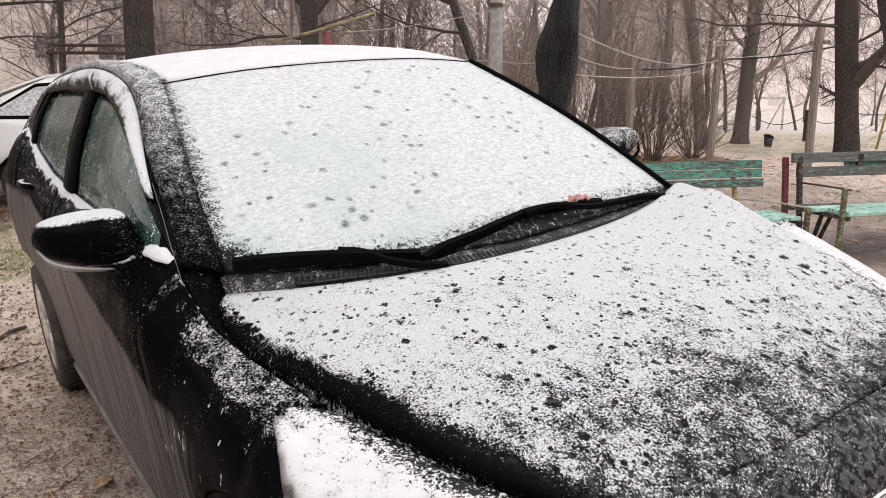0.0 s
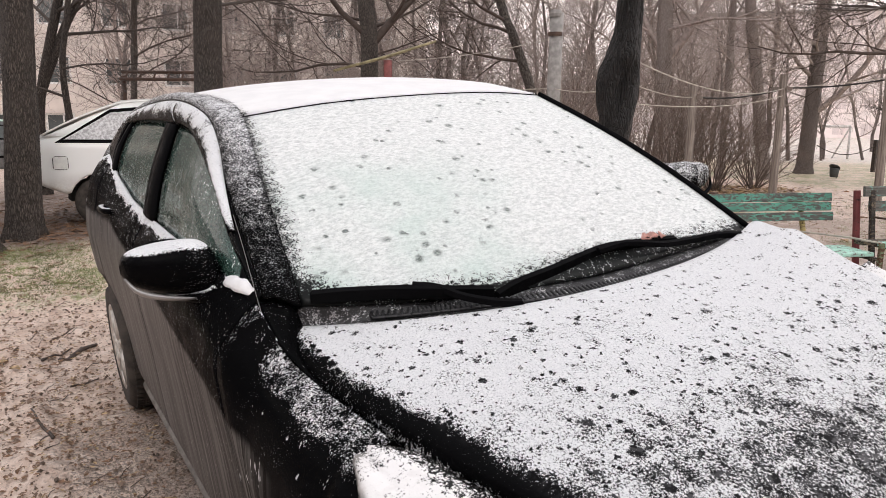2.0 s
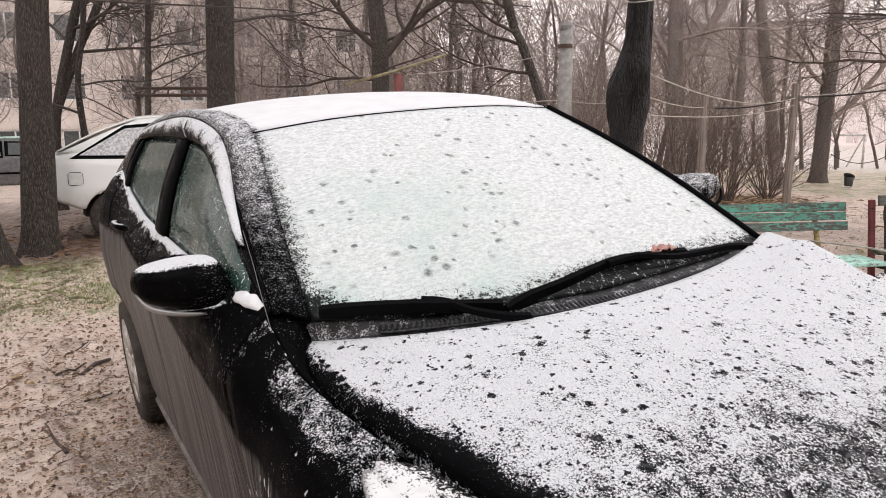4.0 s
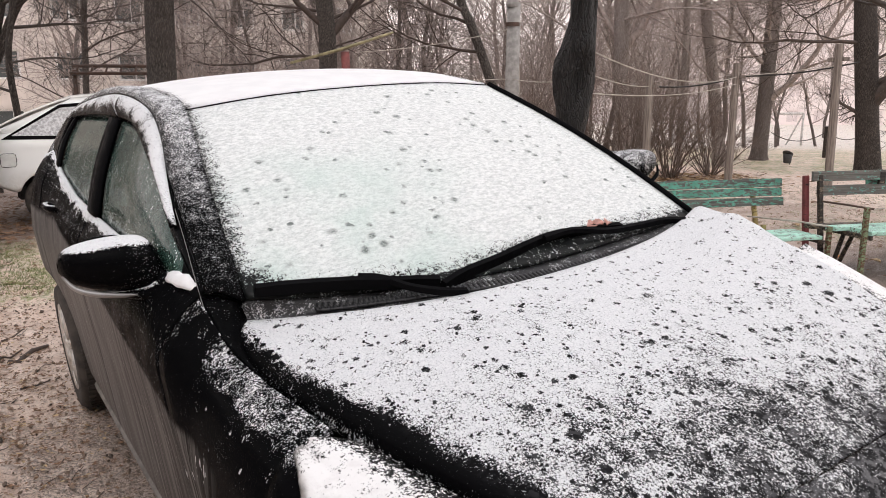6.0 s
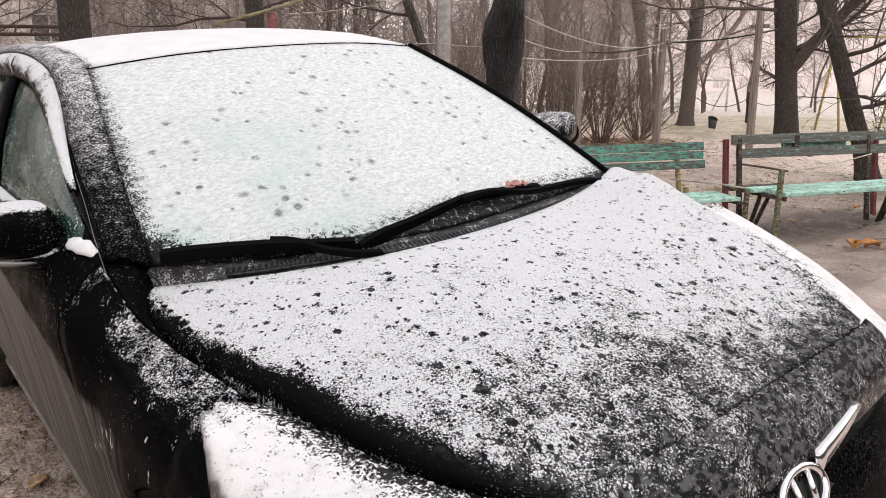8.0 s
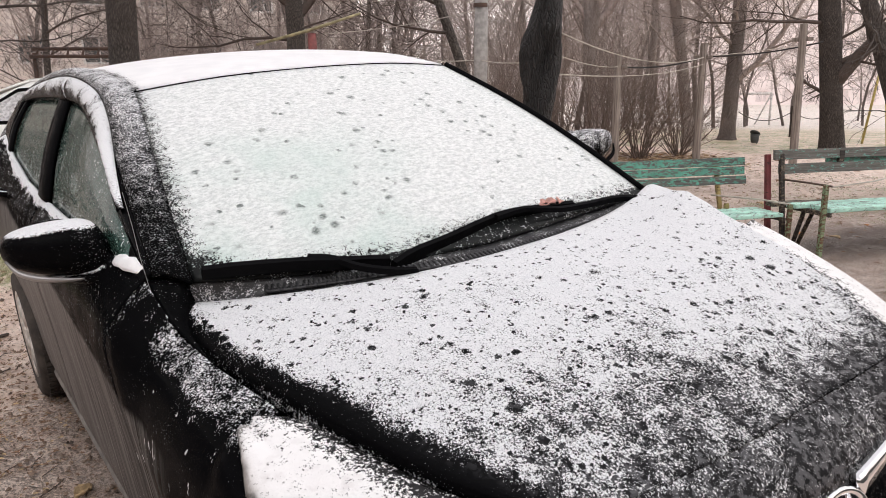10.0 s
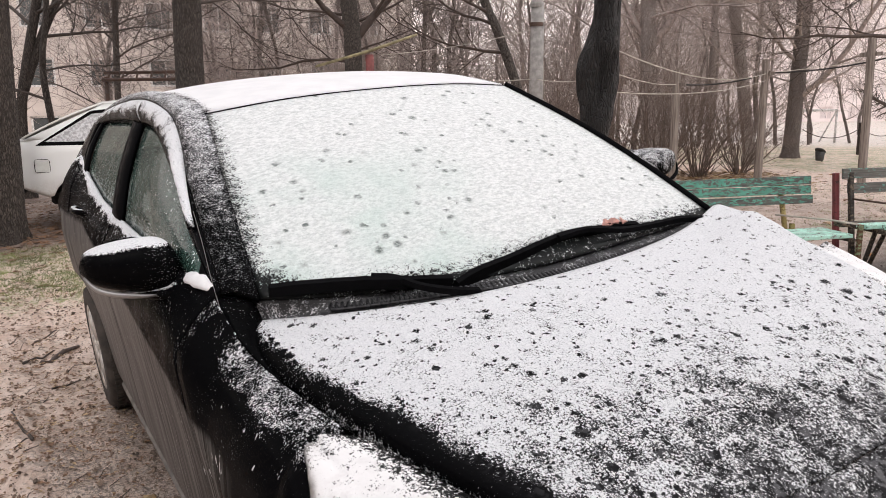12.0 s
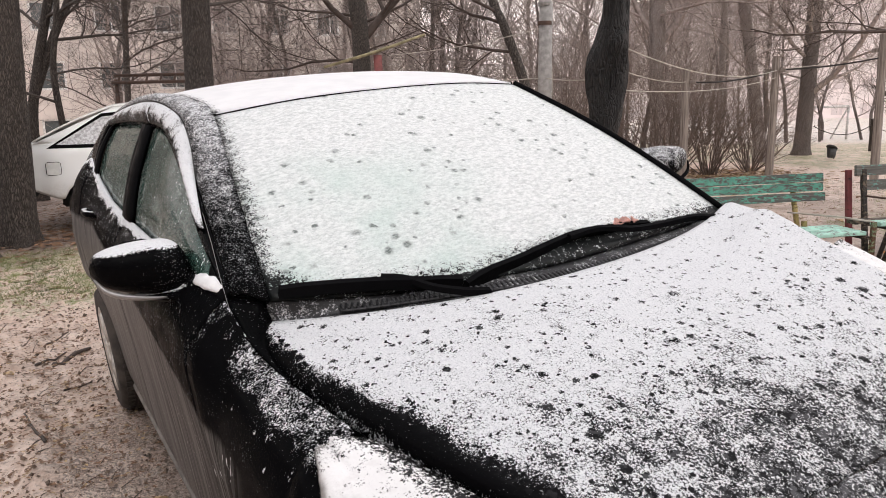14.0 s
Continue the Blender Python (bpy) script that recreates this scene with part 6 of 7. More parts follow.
def bench_near():
    """Bench with two long back boards and a pale teal seat."""
    b = thing("bench", pose(4.46, 2.37, ground_z(4.46, 2.37), 0, 0, -21.8), "worn park bench with pale teal seat boards", "bench", "park benches")
    ln = 1.86
    plank("back_board", ln, 0.085, 0.028, pose(ln / 2 + 0.03, 0.66, 0.755, 84), green_old, b, "", 1)
    plank("back_board", ln - 0.06, 0.085, 0.028, pose(ln / 2 + 0.05, 0.645, 0.635, 84), green_old, b, "", 2)
    plank("back_board", 0.72, 0.055, 0.024, pose(0.95, 0.68, 0.695, 84), green_back, b, "short broken green board", 3)
    for k, (yy, x0) in enumerate(((0.06, 0.0), (0.185, 0.02), (0.31, -0.10))):
        plank("seat_board", ln + 0.1, 0.112, 0.034, pose(ln / 2 + x0 + 0.1, yy, 0.375), teal_seat, b, "", k + 4)
    plank("seat_board", 0.55, 0.10, 0.03, pose(0.12, 0.44, 0.372), iron_dark, b, "dark broken seat board", 9)
    box("red_post", (0.045, 0.04, 0.80), pose(0.02, 0.68, 0.36, -7), iron_red, b, 0.005, label="red painted iron post")
    box("red_post", (0.045, 0.04, 0.80), pose(ln - 0.02, 0.78, 0.36, -7), iron_red, b, 0.005, label="red painted iron post")
    for x in (0.10, 1.55):
        box("back_post", (0.04, 0.035, 0.82), pose(x, 0.60, 0.36, -8), iron_dark, b, 0.004)
        tube("leg", [(x, 0.32, 0.36), (x - 0.03, 0.42, -0.05)], 0.018, iron_dark, b, 6)
        tube("leg", [(x + 0.12, 0.34, 0.36), (x + 0.05, 0.46, -0.05)], 0.018, iron_dark, b, 6)
    box("back_block", (0.055, 0.04, 0.16), pose(0.72, 0.66, 0.70), iron_dark, b)
    box("arm_post", (0.036, 0.036, 0.62), pose(0.0, 0.02, 0.27), iron_mix, b, 0.004)
    tube("arm_rod", [(0.06, 0.02, 0.565), (0.08, 0.30, 0.56), (0.10, 0.60, 0.55)], 0.009, bracket, b, 6)
    tube("cord", [(0.06, 0.02, 0.56), (0.7, 0.25, 0.555), (1.5, 0.55, 0.60)], 0.006, rope_mat, b, 6)
    box("seat_bearer", (0.035, 0.50, 0.035), pose(0.06, 0.26, 0.34), iron_dark, b)
    box("seat_bearer", (0.035, 0.50, 0.035), pose(1.6, 0.26, 0.34), iron_dark, b)
    box("arm_post", (0.036, 0.036, 0.62), pose(1.98, 0.02, 0.27), iron_mix, b, 0.004)
    return b


bench_far()
bench_near()

# ---- things on the far lawn ----
st = thing("stump", pose(9.05, 6.3, ground_z(9.05, 6.3)), "short pale sawn tree stump", "stump")
tube("stump_body", [(0, 0, -0.05), (0, 0, 0.1), (0.005, 0, 0.22)], [0.11, 0.098, 0.095], post_wood, st, 14)
st2 = thing("stump", pose(8.55, 7.35, ground_z(8.55, 7.35)), "small reddish brick-like stump by the bush", "stump")
box("stump_body", (0.16, 0.14, 0.16), pose(0, 0, 0.06, 0, 0, 20), bracket, st2, 0.02, 2)
bin_mat = simple("dark_bin_metal", (0.05, 0.05, 0.048), 0.6, vary=0.4)
bn = thing("litter_bin", pose(16.1, 9.7, ground_z(16.1, 9.7)) @ Matrix.Scale(0.62, 4), "small dark metal litter bin on the lawn", "bin")
tube("bucket", [(0, 0, 0.06), (0, 0, 0.1), (0, 0, 0.42)], [0.13, 0.15, 0.18], bin_mat, bn, 16)
tube("lid", [(0, 0, 0.44), (0.02, 0, 0.47)], [0.21, 0.20], bin_mat, bn, 16)
tube("bin_post", [(0.19, 0, -0.1), (0.19, 0, 0.5)], 0.02, bin_mat, bn, 6)

chain_posts = [(17.2, 10.85), (19.6, 10.6), (22.6, 10.9)]
ch = thing("chain_fence", pose(0, 0, 0), "low chain fence between short dark posts", "fence")
for px, py in chain_posts[1:]:
    z = ground_z(px, py)
    box("fence_post", (0.10, 0.10, 0.95), pose(px, py, z + 0.42), iron_dark, ch, 0.01)
for (ax, ay), (bx, by) in zip(chain_posts, chain_posts[1:]):
    a, b = Vector((ax, ay, ground_z(ax, ay) + 0.75)), Vector((bx, by, ground_z(bx, by) + 0.75))
    tube("chain", [a.lerp(b, k / 16) + Vector((0, 0, -1.0 * (k / 16) * (1 - k / 16))) for k in range(17)], 0.012, iron_dark, ch, 5)

goal_white = simple("white_goal_tube", (0.62, 0.60, 0.58), 0.5)
gz = ground_z(36.5, 21.8)
gl = thing("goal_frame", pose(36.5, 21.8, gz, 0, 0, -31) @ Matrix.Scale(1.25, 4), "pale steel goal frame on the playing field", "goal")
for xx in (-0.9, 0.9):
    tube("goal_post", [(xx, 0, 0), (xx, 0, 1.4)], 0.05, goal_white, gl, 8)
    tube("goal_stay", [(xx, 0, 1.4), (xx * 0.8, 0.9, 0)], 0.035, goal_white, gl, 8)
tube("crossbar", [(-0.9, 0, 1.4), (0.9, 0, 1.4)], 0.05, goal_white, gl, 8)

swing_yellow = simple("yellow_swing_paint", (0.55, 0.45, 0.16), 0.5, vary=0.2)
swz = ground_z(18.6, 7.1)
sw = thing("swing_frame", pose(18.6, 7.1, swz, 0, 0, -38), "yellow steel swing frame on the lawn", "swing")
for xx in (-0.85, 0.85):
    tube("swing_leg", [(xx, -0.55, 0), (xx, 0, 2.3)], 0.03, swing_yellow, sw, 8)
    tube("swing_leg", [(xx, 0.55, 0), (xx, 0, 2.3)], 0.03, swing_yellow, sw, 8)
tube("swing_bar", [(-0.95, 0, 2.3), (0.95, 0, 2.3)], 0.03, swing_yellow, sw, 8)
for xx in (-0.2, 0.2):
    tube("swing_chain", [(xx, 0, 2.28), (xx, 0, 0.6)], 0.012, bin_mat, sw, 5)
box("swing_seat", (0.5, 0.2, 0.04), pose(0, 0, 0.58), iron_dark, sw)


# ---- parked cars behind ----
def white_body():
    m = Nodes("dirty_white_paint")
    co = m.coord()
    z = m.sep(co)[2]
    n = m.noise(co, 5, 5, 0.6)
    f = m.noise(co, 60, 4)
    low = m.ramp(m.math("ADD", z, m.math("MULTIPLY", n, 0.25)), 0.72, 0.40)
    col = m.mix(m.math("MULTIPLY", low, m.ramp(f, 0.3, 0.6, 0.4, 0.8)), (0.86, 0.87, 0.85), (0.45, 0.39, 0.33))
    return m.done(m.bsdf(col, m.ramp(low, 0, 1, 0.3, 0.7), 0, m.bump(f, 0.05, 0.002), coat=0.3))


car_glass = simple("car_window_glass", (0.10, 0.11, 0.11), 0.08, vary=0.1, bump=0.02)
snow_glass = simple("snowy_car_glass", (0.55, 0.55, 0.56), 0.6, vary=0.35, scale=40)
flap_white = simple("white_flap_paint", (0.72, 0.73, 0.70), 0.35, vary=0.1)
green_roof = simple("pale_green_paint", (0.42, 0.58, 0.50), 0.4)


def parked_hatch(name, m, paint, roof_paint, label, group=""):
    """An angular older hatchback; rear at x = 0, front towards +x, its side towards -y."""
    t = thing(name, m, label, "car", group)

    def outline(x):
        return lin([(0, 0.90), (0.04, 0.99), (0.30, 1.02), (2.75, 0.95), (2.85, 0.93), (3.80, 0.78), (3.93, 0.62), (3.95, 0.5)], x)

    def under(x):
        z = lin([(0, 0.56), (0.06, 0.48), (0.36, 0.36), (0.6, 0.26), (3.6, 0.24), (3.9, 0.32), (3.95, 0.42)], x)
        for xc in (0.66, 3.20):
            d = 0.33 ** 2 - (x - xc) ** 2
            if d > 0:
                z = max(z, 0.28 + math.sqrt(d))
        return z
    xs = sorted(set([0, 0.02, 0.05, 0.1] + [round(0.15 + 0.05 * k, 3) for k in range(76)] + [3.93, 3.95]))
    for sy in (-1, 1):
        rows = []
        for x in xs:
            b, top = under(x), outline(x)
            taper = 0.05 * smooth01(0.3, 0, x) + 0.09 * smooth01(3.3, 3.95, x)
            row = []
            for j in range(15):
                z = b + (top - b) * j / 14
                w = lin([(0.2, 0.75), (0.4, 0.79), (0.58, 0.805), (0.62, 0.812), (0.66, 0.805), (0.9, 0.785), (1.02, 0.735)], z) - taper
                row.append(Vector((x, sy * w, z)))
            rows.append(row)
        grid_mesh("body_side", rows, paint, t, 0.02, flip=sy < 0)
    deck = [[Vector((x, u * (lin([(0.2, 0.75), (0.9, 0.785), (1.02, 0.735)], outline(x)) - 0.05 * smooth01(0.3, 0, x) - 0.09 * smooth01(3.3, 3.95, x)), outline(x) + 0.02 * (1 - u * u))) for u in (k / 6 - 1 for k in range(13))] for x in xs]
    grid_mesh("bonnet_and_deck", deck, paint, t, 0.015)
    back = [[Vector((0.0 + 0.02 * abs(u), u * 0.74, z)) for u in (k / 6 - 1 for k in range(13))] for z in (0.42, 0.6, 0.8, 0.96)]
    grid_mesh("tail_panel", back, paint, t, 0.015)
    front = [[Vector((3.94 - 0.03 * abs(u), u * 0.71, z)) for u in (k / 6 - 1 for k in range(13))] for z in (0.35, 0.5, 0.66)]
    grid_mesh("front_panel", front, paint, t, 0.015)
    # glasshouse
    lowline = [(0.12, 1.02), (0.9, 1.0), (1.8, 0.985), (2.72, 0.96)]
    topline = [(0.92, 1.385), (1.2, 1.41), (1.7, 1.415), (2.02, 1.385)]
    lo = spline([(x, 0.735, z) for x, z in lowline], 25)
    hi = spline([(x, 0.60, z) for x, z in topline], 25)
    for sy in (-1, 1):
        rows = [[Vector((p.x, sy * p.y, p.z)) for p in r] for r in ruled(lo, hi, 9, (0, 0.012, 0))]
        grid_mesh("glasshouse", rows, paint, t, 0.02, flip=sy < 0)
        # window openings as dark frames with glass set in them
        for name2, fr, gl2 in (("quarter_window", ((0.22, 0.95), (1.16, 0.94), (1.16, 1.355), (0.80, 1.32)), snow_glass), ("door_window", ((1.20, 0.98), (2.40, 0.965), (1.98, 1.33), (1.20, 1.345)), car_glass)):
            def skin(x, z, out):
                k = (z - 0.98) / (1.4 - 0.98)
                return Vector((x, sy * (0.735 + (0.60 - 0.735) * k + 0.012 * math.sin(math.pi * min(1, max(0, k))) + out), z))
            cx = sum(a for a, _ in fr) / 4
            cz = sum(b for _, b in fr) / 4
            rim = bmesh.new()
            vs = [rim.verts.new(skin(a, b, 0.022)) for a, b in fr]
            rim.faces.new(vs if sy < 0 else vs[::-1])
            wf = from_bm(name2, rim, rubber, t)
            pane2 = bmesh.new()
            vs = [pane2.verts.new(skin(cx + (a - cx) * 0.84, cz + (b - cz) * 0.80, 0.030)) for a, b in fr]
            pane2.faces.new(vs if sy < 0 else vs[::-1])
            from_bm("pane", pane2, gl2, wf)
    roof_r = [[Vector((p.x, p.y * u, p.z + 0.025 * (1 - u * u))) for u in (k / 6 - 1 for k in range(13))] for p in hi]
    grid_mesh("roof", roof_r, roof_paint, t, 0.02)
    hatch = ruled([Vector((0.10, u * 0.735, 1.02)) for u in (k / 6 - 1 for k in range(13))], [Vector((0.93, u * 0.60, 1.39 + 0.025 * (1 - u * u))) for u in (k / 6 - 1 for k in range(13))], 9, (-0.02, 0, 0.02))
    grid_mesh("tailgate", hatch, roof_paint, t, 0.02, flip=True)
    wsr = ruled([Vector((2.74, u * 0.735, 0.965)) for u in (k / 6 - 1 for k in range(13))], [Vector((2.02, u * 0.60, 1.385 + 0.025 * (1 - u * u))) for u in (k / 6 - 1 for k in range(13))], 9, (0.02, 0, 0.02))
    grid_mesh("windshield", wsr, snow_glass, t, 0.01)
    flap = thing("fuel_flap")
    flap.parent = t
    flap.matrix_local = pose(0.27, -0.803, 0.73)
    ring = [Vector((0.075 * math.copysign(abs(math.cos(a)) ** 0.35, math.cos(a)), 0, 0.072 * math.copysign(abs(math.sin(a)) ** 0.35, math.sin(a)))) for a in (2 * math.pi * k / 32 for k in range(33))]
    tube("flap_gap", ring, 0.003, rubber, flap, 5)
    box("flap_cover", (0.14, 0.008, 0.135), pose(0, 0.0, 0), flap_white, flap, 0.003)
    box("bumper", (0.12, 1.50, 0.14), pose(-0.02, 0, 0.46), rubber, t, 0.03, 2)
    box("bumper", (0.12, 1.46, 0.14), pose(3.95, 0, 0.46), rubber, t, 0.03, 2)
    for sy in (-1, 1):
        box("tail_lamp", (0.03, 0.30, 0.14), pose(-0.004, sy * 0.58, 0.78), lamp_red, t, 0.01)
        box("side_moulding", (2.3, 0.02, 0.05), pose(1.95, sy * 0.805, 0.56), rubber, t, 0.006)
        for xc in (0.66, 3.20):
            w = thing("wheel")
            w.parent = t
            w.matrix_local = pose(xc, sy * 0.70, 0.285, 0, 0, 90)
            from_bm("tyre", spin_bm([(0.17, 0.075), (0.26, 0.085), (0.283, 0.06), (0.285, -0.06), (0.26, -0.085), (0.17, -0.075), (0.17, 0.075)], 32), muddy_tyre, w, True)
            from_bm("rim", spin_bm([(0.0, -0.05), (0.06, -0.06), (0.12, -0.04), (0.172, -0.07), (0.172, 0.06), (0.12, 0.05), (0.06, 0.06), (0, 0.05)], 32), alloy, w, True)
    box("underbody", (3.3, 1.25, 0.16), pose(1.95, 0, 0.36), inside_dark, t, 0.03)
    return t


white_paint = white_body()
grey_car = simple("dark_grey_paint", (0.12, 0.12, 0.12), 0.4)
parked_hatch("parked_car", pose(-0.84, 9.62, ground_z(-0.3, 8.9) - 0.03, 0, 0, -9), white_paint, white_paint, "dirty white angular hatchback car parked among trees", "parked cars")
parked_hatch("parked_car", pose(-2.6, 21.5, ground_z(-2, 21) - 0.25, 0, 0, -4), grey_car, green_roof, "pale green car parked far behind the trees", "parked cars")
parked_hatch("parked_car", pose(-3.6, 17.2, ground_z(-3.6, 17), 0, 0, 96), white_paint, snow_mat, "snow-covered white car parked beyond the trunks", "parked cars")


# ---- apartment blocks in the mist ----
def block(name, m, length, height, storeys, wall_mat, label, step=2.9, frame_mat=None, glass_mat=None):
    t = thing(name, m, label, "building", "apartment blocks")
    win_w, win_h = 1.35, 1.45
    n = int((length - 1.2) / step)
    sh = height / storeys
    # front wall in strips, so that the window openings go through
    bm = bmesh.new()
    for s in range(storeys):
        for z0, z1 in ((s * sh, s * sh + 0.85), (s * sh + 0.85 + win_h, (s + 1) * sh)):
            bmesh.ops.create_cube(bm, size=1, matrix=Matrix.Translation((length / 2, 0.2, (z0 + z1) / 2)) @ Matrix.Diagonal((length, 0.4, z1 - z0, 1)))
        z0, z1 = s * sh + 0.85, s * sh + 0.85 + win_h
        for k in range(n + 1):
            x0 = 0 if k == 0 else 0.6 + (k - 1) * step + win_w
            x1 = length if k == n else 0.6 + k * step
            bmesh.ops.create_cube(bm, size=1, matrix=Matrix.Translation(((x0 + x1) / 2, 0.203, (z0 + z1) / 2)) @ Matrix.Diagonal((x1 - x0, 0.4, z1 - z0, 1)))
    from_bm("wall", bm, wall_mat, t)
    box("rear_body", (length - 0.1, 9, height - 0.1), pose(length / 2, 5.0, height / 2), wall_mat, t, 0.0)
    box("roof", (length + 0.6, 10.2, 0.35), pose(length / 2, 4.8, height + 0.17), concrete, t, 0.0)
    frame_me = None
    for s in range(storeys):
        for k in range(n):
            x, z = 0.6 + k * step + win_w / 2, s * sh + 0.85 + win_h / 2
            if frame_me is None:
                fb = bmesh.new()
                for bx, bz, w, h in ((-win_w / 2 + 0.05, 0, 0.1, win_h), (win_w / 2 - 0.05, 0, 0.1, win_h), (0, -win_h / 2 + 0.05, win_w, 0.1), (0, win_h / 2 - 0.05, win_w, 0.1), (0.15, 0, 0.07, win_h)):
                    bmesh.ops.create_cube(fb, size=1, matrix=Matrix.Translation((bx, 0, bz)) @ Matrix.Diagonal((w, 0.08, h, 1)))
                w0 = from_bm("window", fb, frame_mat or window_white, t)
                frame_me = w0.data
                w0.matrix_local = pose(x, 0.12, z)
                pb = bmesh.new()
                bmesh.ops.create_grid(pb, x_segments=1, y_segments=1, size=0.5, matrix=pose(0, 0.03, 0, 90) @ Matrix.Diagonal((win_w - 0.1, win_h - 0.1, 1, 1)))
                p0 = from_bm("pane", pb, glass_mat or car_glass, w0)
                pane_me = p0.data
            else:
                w1 = new("window", frame_me)
                w1.parent = t
                w1.matrix_local = pose(x, 0.12, z)
                p1 = new("pane", pane_me)
                p1.parent = w1
    return t


# distance haze is mixed into both wall colours and the misty panes
haze_glass = simple("hazed_window_glass", (0.70, 0.62, 0.61), 0.5, vary=0.1)
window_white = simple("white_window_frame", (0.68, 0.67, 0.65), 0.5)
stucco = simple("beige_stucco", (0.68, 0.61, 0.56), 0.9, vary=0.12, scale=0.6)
haze_panel = simple("pinkish_hazed_panel", (0.86, 0.77, 0.75), 0.9, vary=0.08, scale=0.5)
block("apartment_block", pose(-14, 44, -1.0, 0, 0, -8), 36, 14.5, 5, stucco, "beige five-storey apartment block behind bare trees")
block("apartment_block", pose(66, 66, -1.4, 0, 0, -52), 42, 14.5, 5, haze_panel, "pinkish five-storey apartment block with the mist put into its colours", frame_mat=haze_panel, glass_mat=haze_glass)
# unseen plain walls, added to block low sky and darken the car's reflections
unseen_wall_mat = simple("unseen_dark_wall", (0.10, 0.105, 0.10), 0.9, vary=0.3, scale=1.5)
tagged(box("unseen_wall_west", (0.6, 60, 6), pose(-13, 6, 2.7), unseen_wall_mat, None, 0.0), "plain dark wall out of view, added to darken reflections in the car", "wall", kind="structure")
tagged(box("unseen_wall_south", (60, 0.6, 6), pose(17.5, -12, 2.7), unseen_wall_mat, None, 0.0), "plain dark wall out of view, added to darken reflections in the car", "wall", kind="structure")


# ---- mist far behind everything ----
def mist():
    m = Nodes("glowing_mist")
    # an emitting ring wall stands in for the bright haze beyond the trees
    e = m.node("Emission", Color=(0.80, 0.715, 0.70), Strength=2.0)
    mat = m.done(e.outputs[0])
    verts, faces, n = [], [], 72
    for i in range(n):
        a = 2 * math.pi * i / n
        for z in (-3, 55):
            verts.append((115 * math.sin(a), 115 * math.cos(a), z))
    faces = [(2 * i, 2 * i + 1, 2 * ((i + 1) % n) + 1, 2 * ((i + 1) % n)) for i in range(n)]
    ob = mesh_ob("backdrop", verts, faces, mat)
    return tagged(ob, "glowing backdrop standing in for pale pinkish winter mist behind the park", "backdrop", kind="structure")


mist()


# ---- litter on the mud ----
def stick(x, y, ln, r, ang, seed):
    rng = random.Random(seed)
    pts = []
    for k in range(6):
        t = k / 5 - 0.5
        px, py = x + ln * t * math.cos(radians(ang)), y + ln * t * math.sin(radians(ang))
        off = 0.008 * ln * rng.gauss(0, 1)
        px, py = px - off * math.sin(radians(ang)), py + off * math.cos(radians(ang))
        pts.append((px, py, ground_z(px, py) + track(px, py) * (smooth01(-0.55, -1.1, px) if px < 0.5 else 1.0) + r * 0.2))
    ob = tube("stick", pts, [r * (1 - 0.1 * k) for k in range(6)], dark_twig if seed % 3 else twig_mat, None, 6)
    return tagged(ob, "dead wet stick lying on the mud", "stick", "fallen sticks")


rng = random.Random(77)
for k in range(54):
    sx, sy = rng.uniform(-2.0, -0.88), rng.uniform(2.2, 6.5)
    stick(sx, sy, rng.uniform(0.03, 0.15), rng.uniform(0.0015, 0.0032), rng.gauss(48, 14), k)
stick(-0.98, 4.33, 0.30, 0.018, 47, 201)
stick(-1.225, 3.28, 0.42, 0.008, 100, 202)
stick(-1.09, 4.33, 0.27, 0.008, 53, 203)
stick(-1.03, 4.73, 0.19, 0.007, 47, 204)
stick(-1.00, 3.80, 0.17, 0.006, 35, 205)


def leaf_mats():
    return [simple("orange_leaf", (0.45, 0.20, 0.06), 0.6, vary=0.4, scale=60), simple("tan_leaf", (0.46, 0.33, 0.19), 0.6, vary=0.4, scale=60), simple("brown_leaf", (0.20, 0.11, 0.06), 0.6, vary=0.4, scale=60)]


LEAVES = leaf_mats()


def leaf(x, y, z, size, ang, mat, label, curl=0.25, tilt=0.0):
    bm = bmesh.new()
    rows = []
    for i in range(9):
        t = i / 8
        w = 0.36 * math.sin(math.pi * t) ** 0.8 * (1 + 0.18 * math.sin(t * 22))
        rows.append([bm.verts.new((size * (t - 0.5), size * w * u, size * (curl * (u * u) * 0.5 + 0.12 * math.sin(3 * t)))) for u in (-1, -0.5, 0, 0.5, 1)])
    for a, b in zip(rows, rows[1:]):
        for k in range(4):
            bm.faces.new((a[k], b[k], b[k + 1], a[k + 1]))
    bm.transform(pose(x, y, z, tilt, 0, ang))
    ob = from_bm("leaf", bm, mat, None, True)
    md = ob.modifiers.new("thickness", "SOLIDIFY")
    md.thickness = 0.0012
    return tagged(ob, label, "leaf", "fallen leaves")


def on_ground(x, y):
    return ground_z(x, y) + track(x, y) * (smooth01(-0.55, -1.1, x) if x < 0.5 else smooth01(1.0, 1.8, x)) + 0.006


rng = random.Random(78)
for k in range(40):
    lx, ly = rng.uniform(-3.2, -1.15), rng.uniform(1.4, 8)
    leaf(lx, ly, on_ground(lx, ly), rng.uniform(0.04, 0.08), rng.uniform(0, 360), LEAVES[1 + k % 2], "small brown fallen leaf pressed into the mud")
leaf(-0.87, 2.32, on_ground(-0.87, 2.32), 0.075, 35, LEAVES[1], "curled tan fallen leaf on dark mud", 0.6)
for k in range(70):
    lx, ly = rng.uniform(3.2, 12.5), rng.uniform(1.2, 9.5)
    leaf(lx, ly, on_ground(lx, ly), rng.uniform(0.06, 0.13), rng.uniform(0, 360), LEAVES[(k * 7) % 3], "brown fallen leaf on the trodden ground")
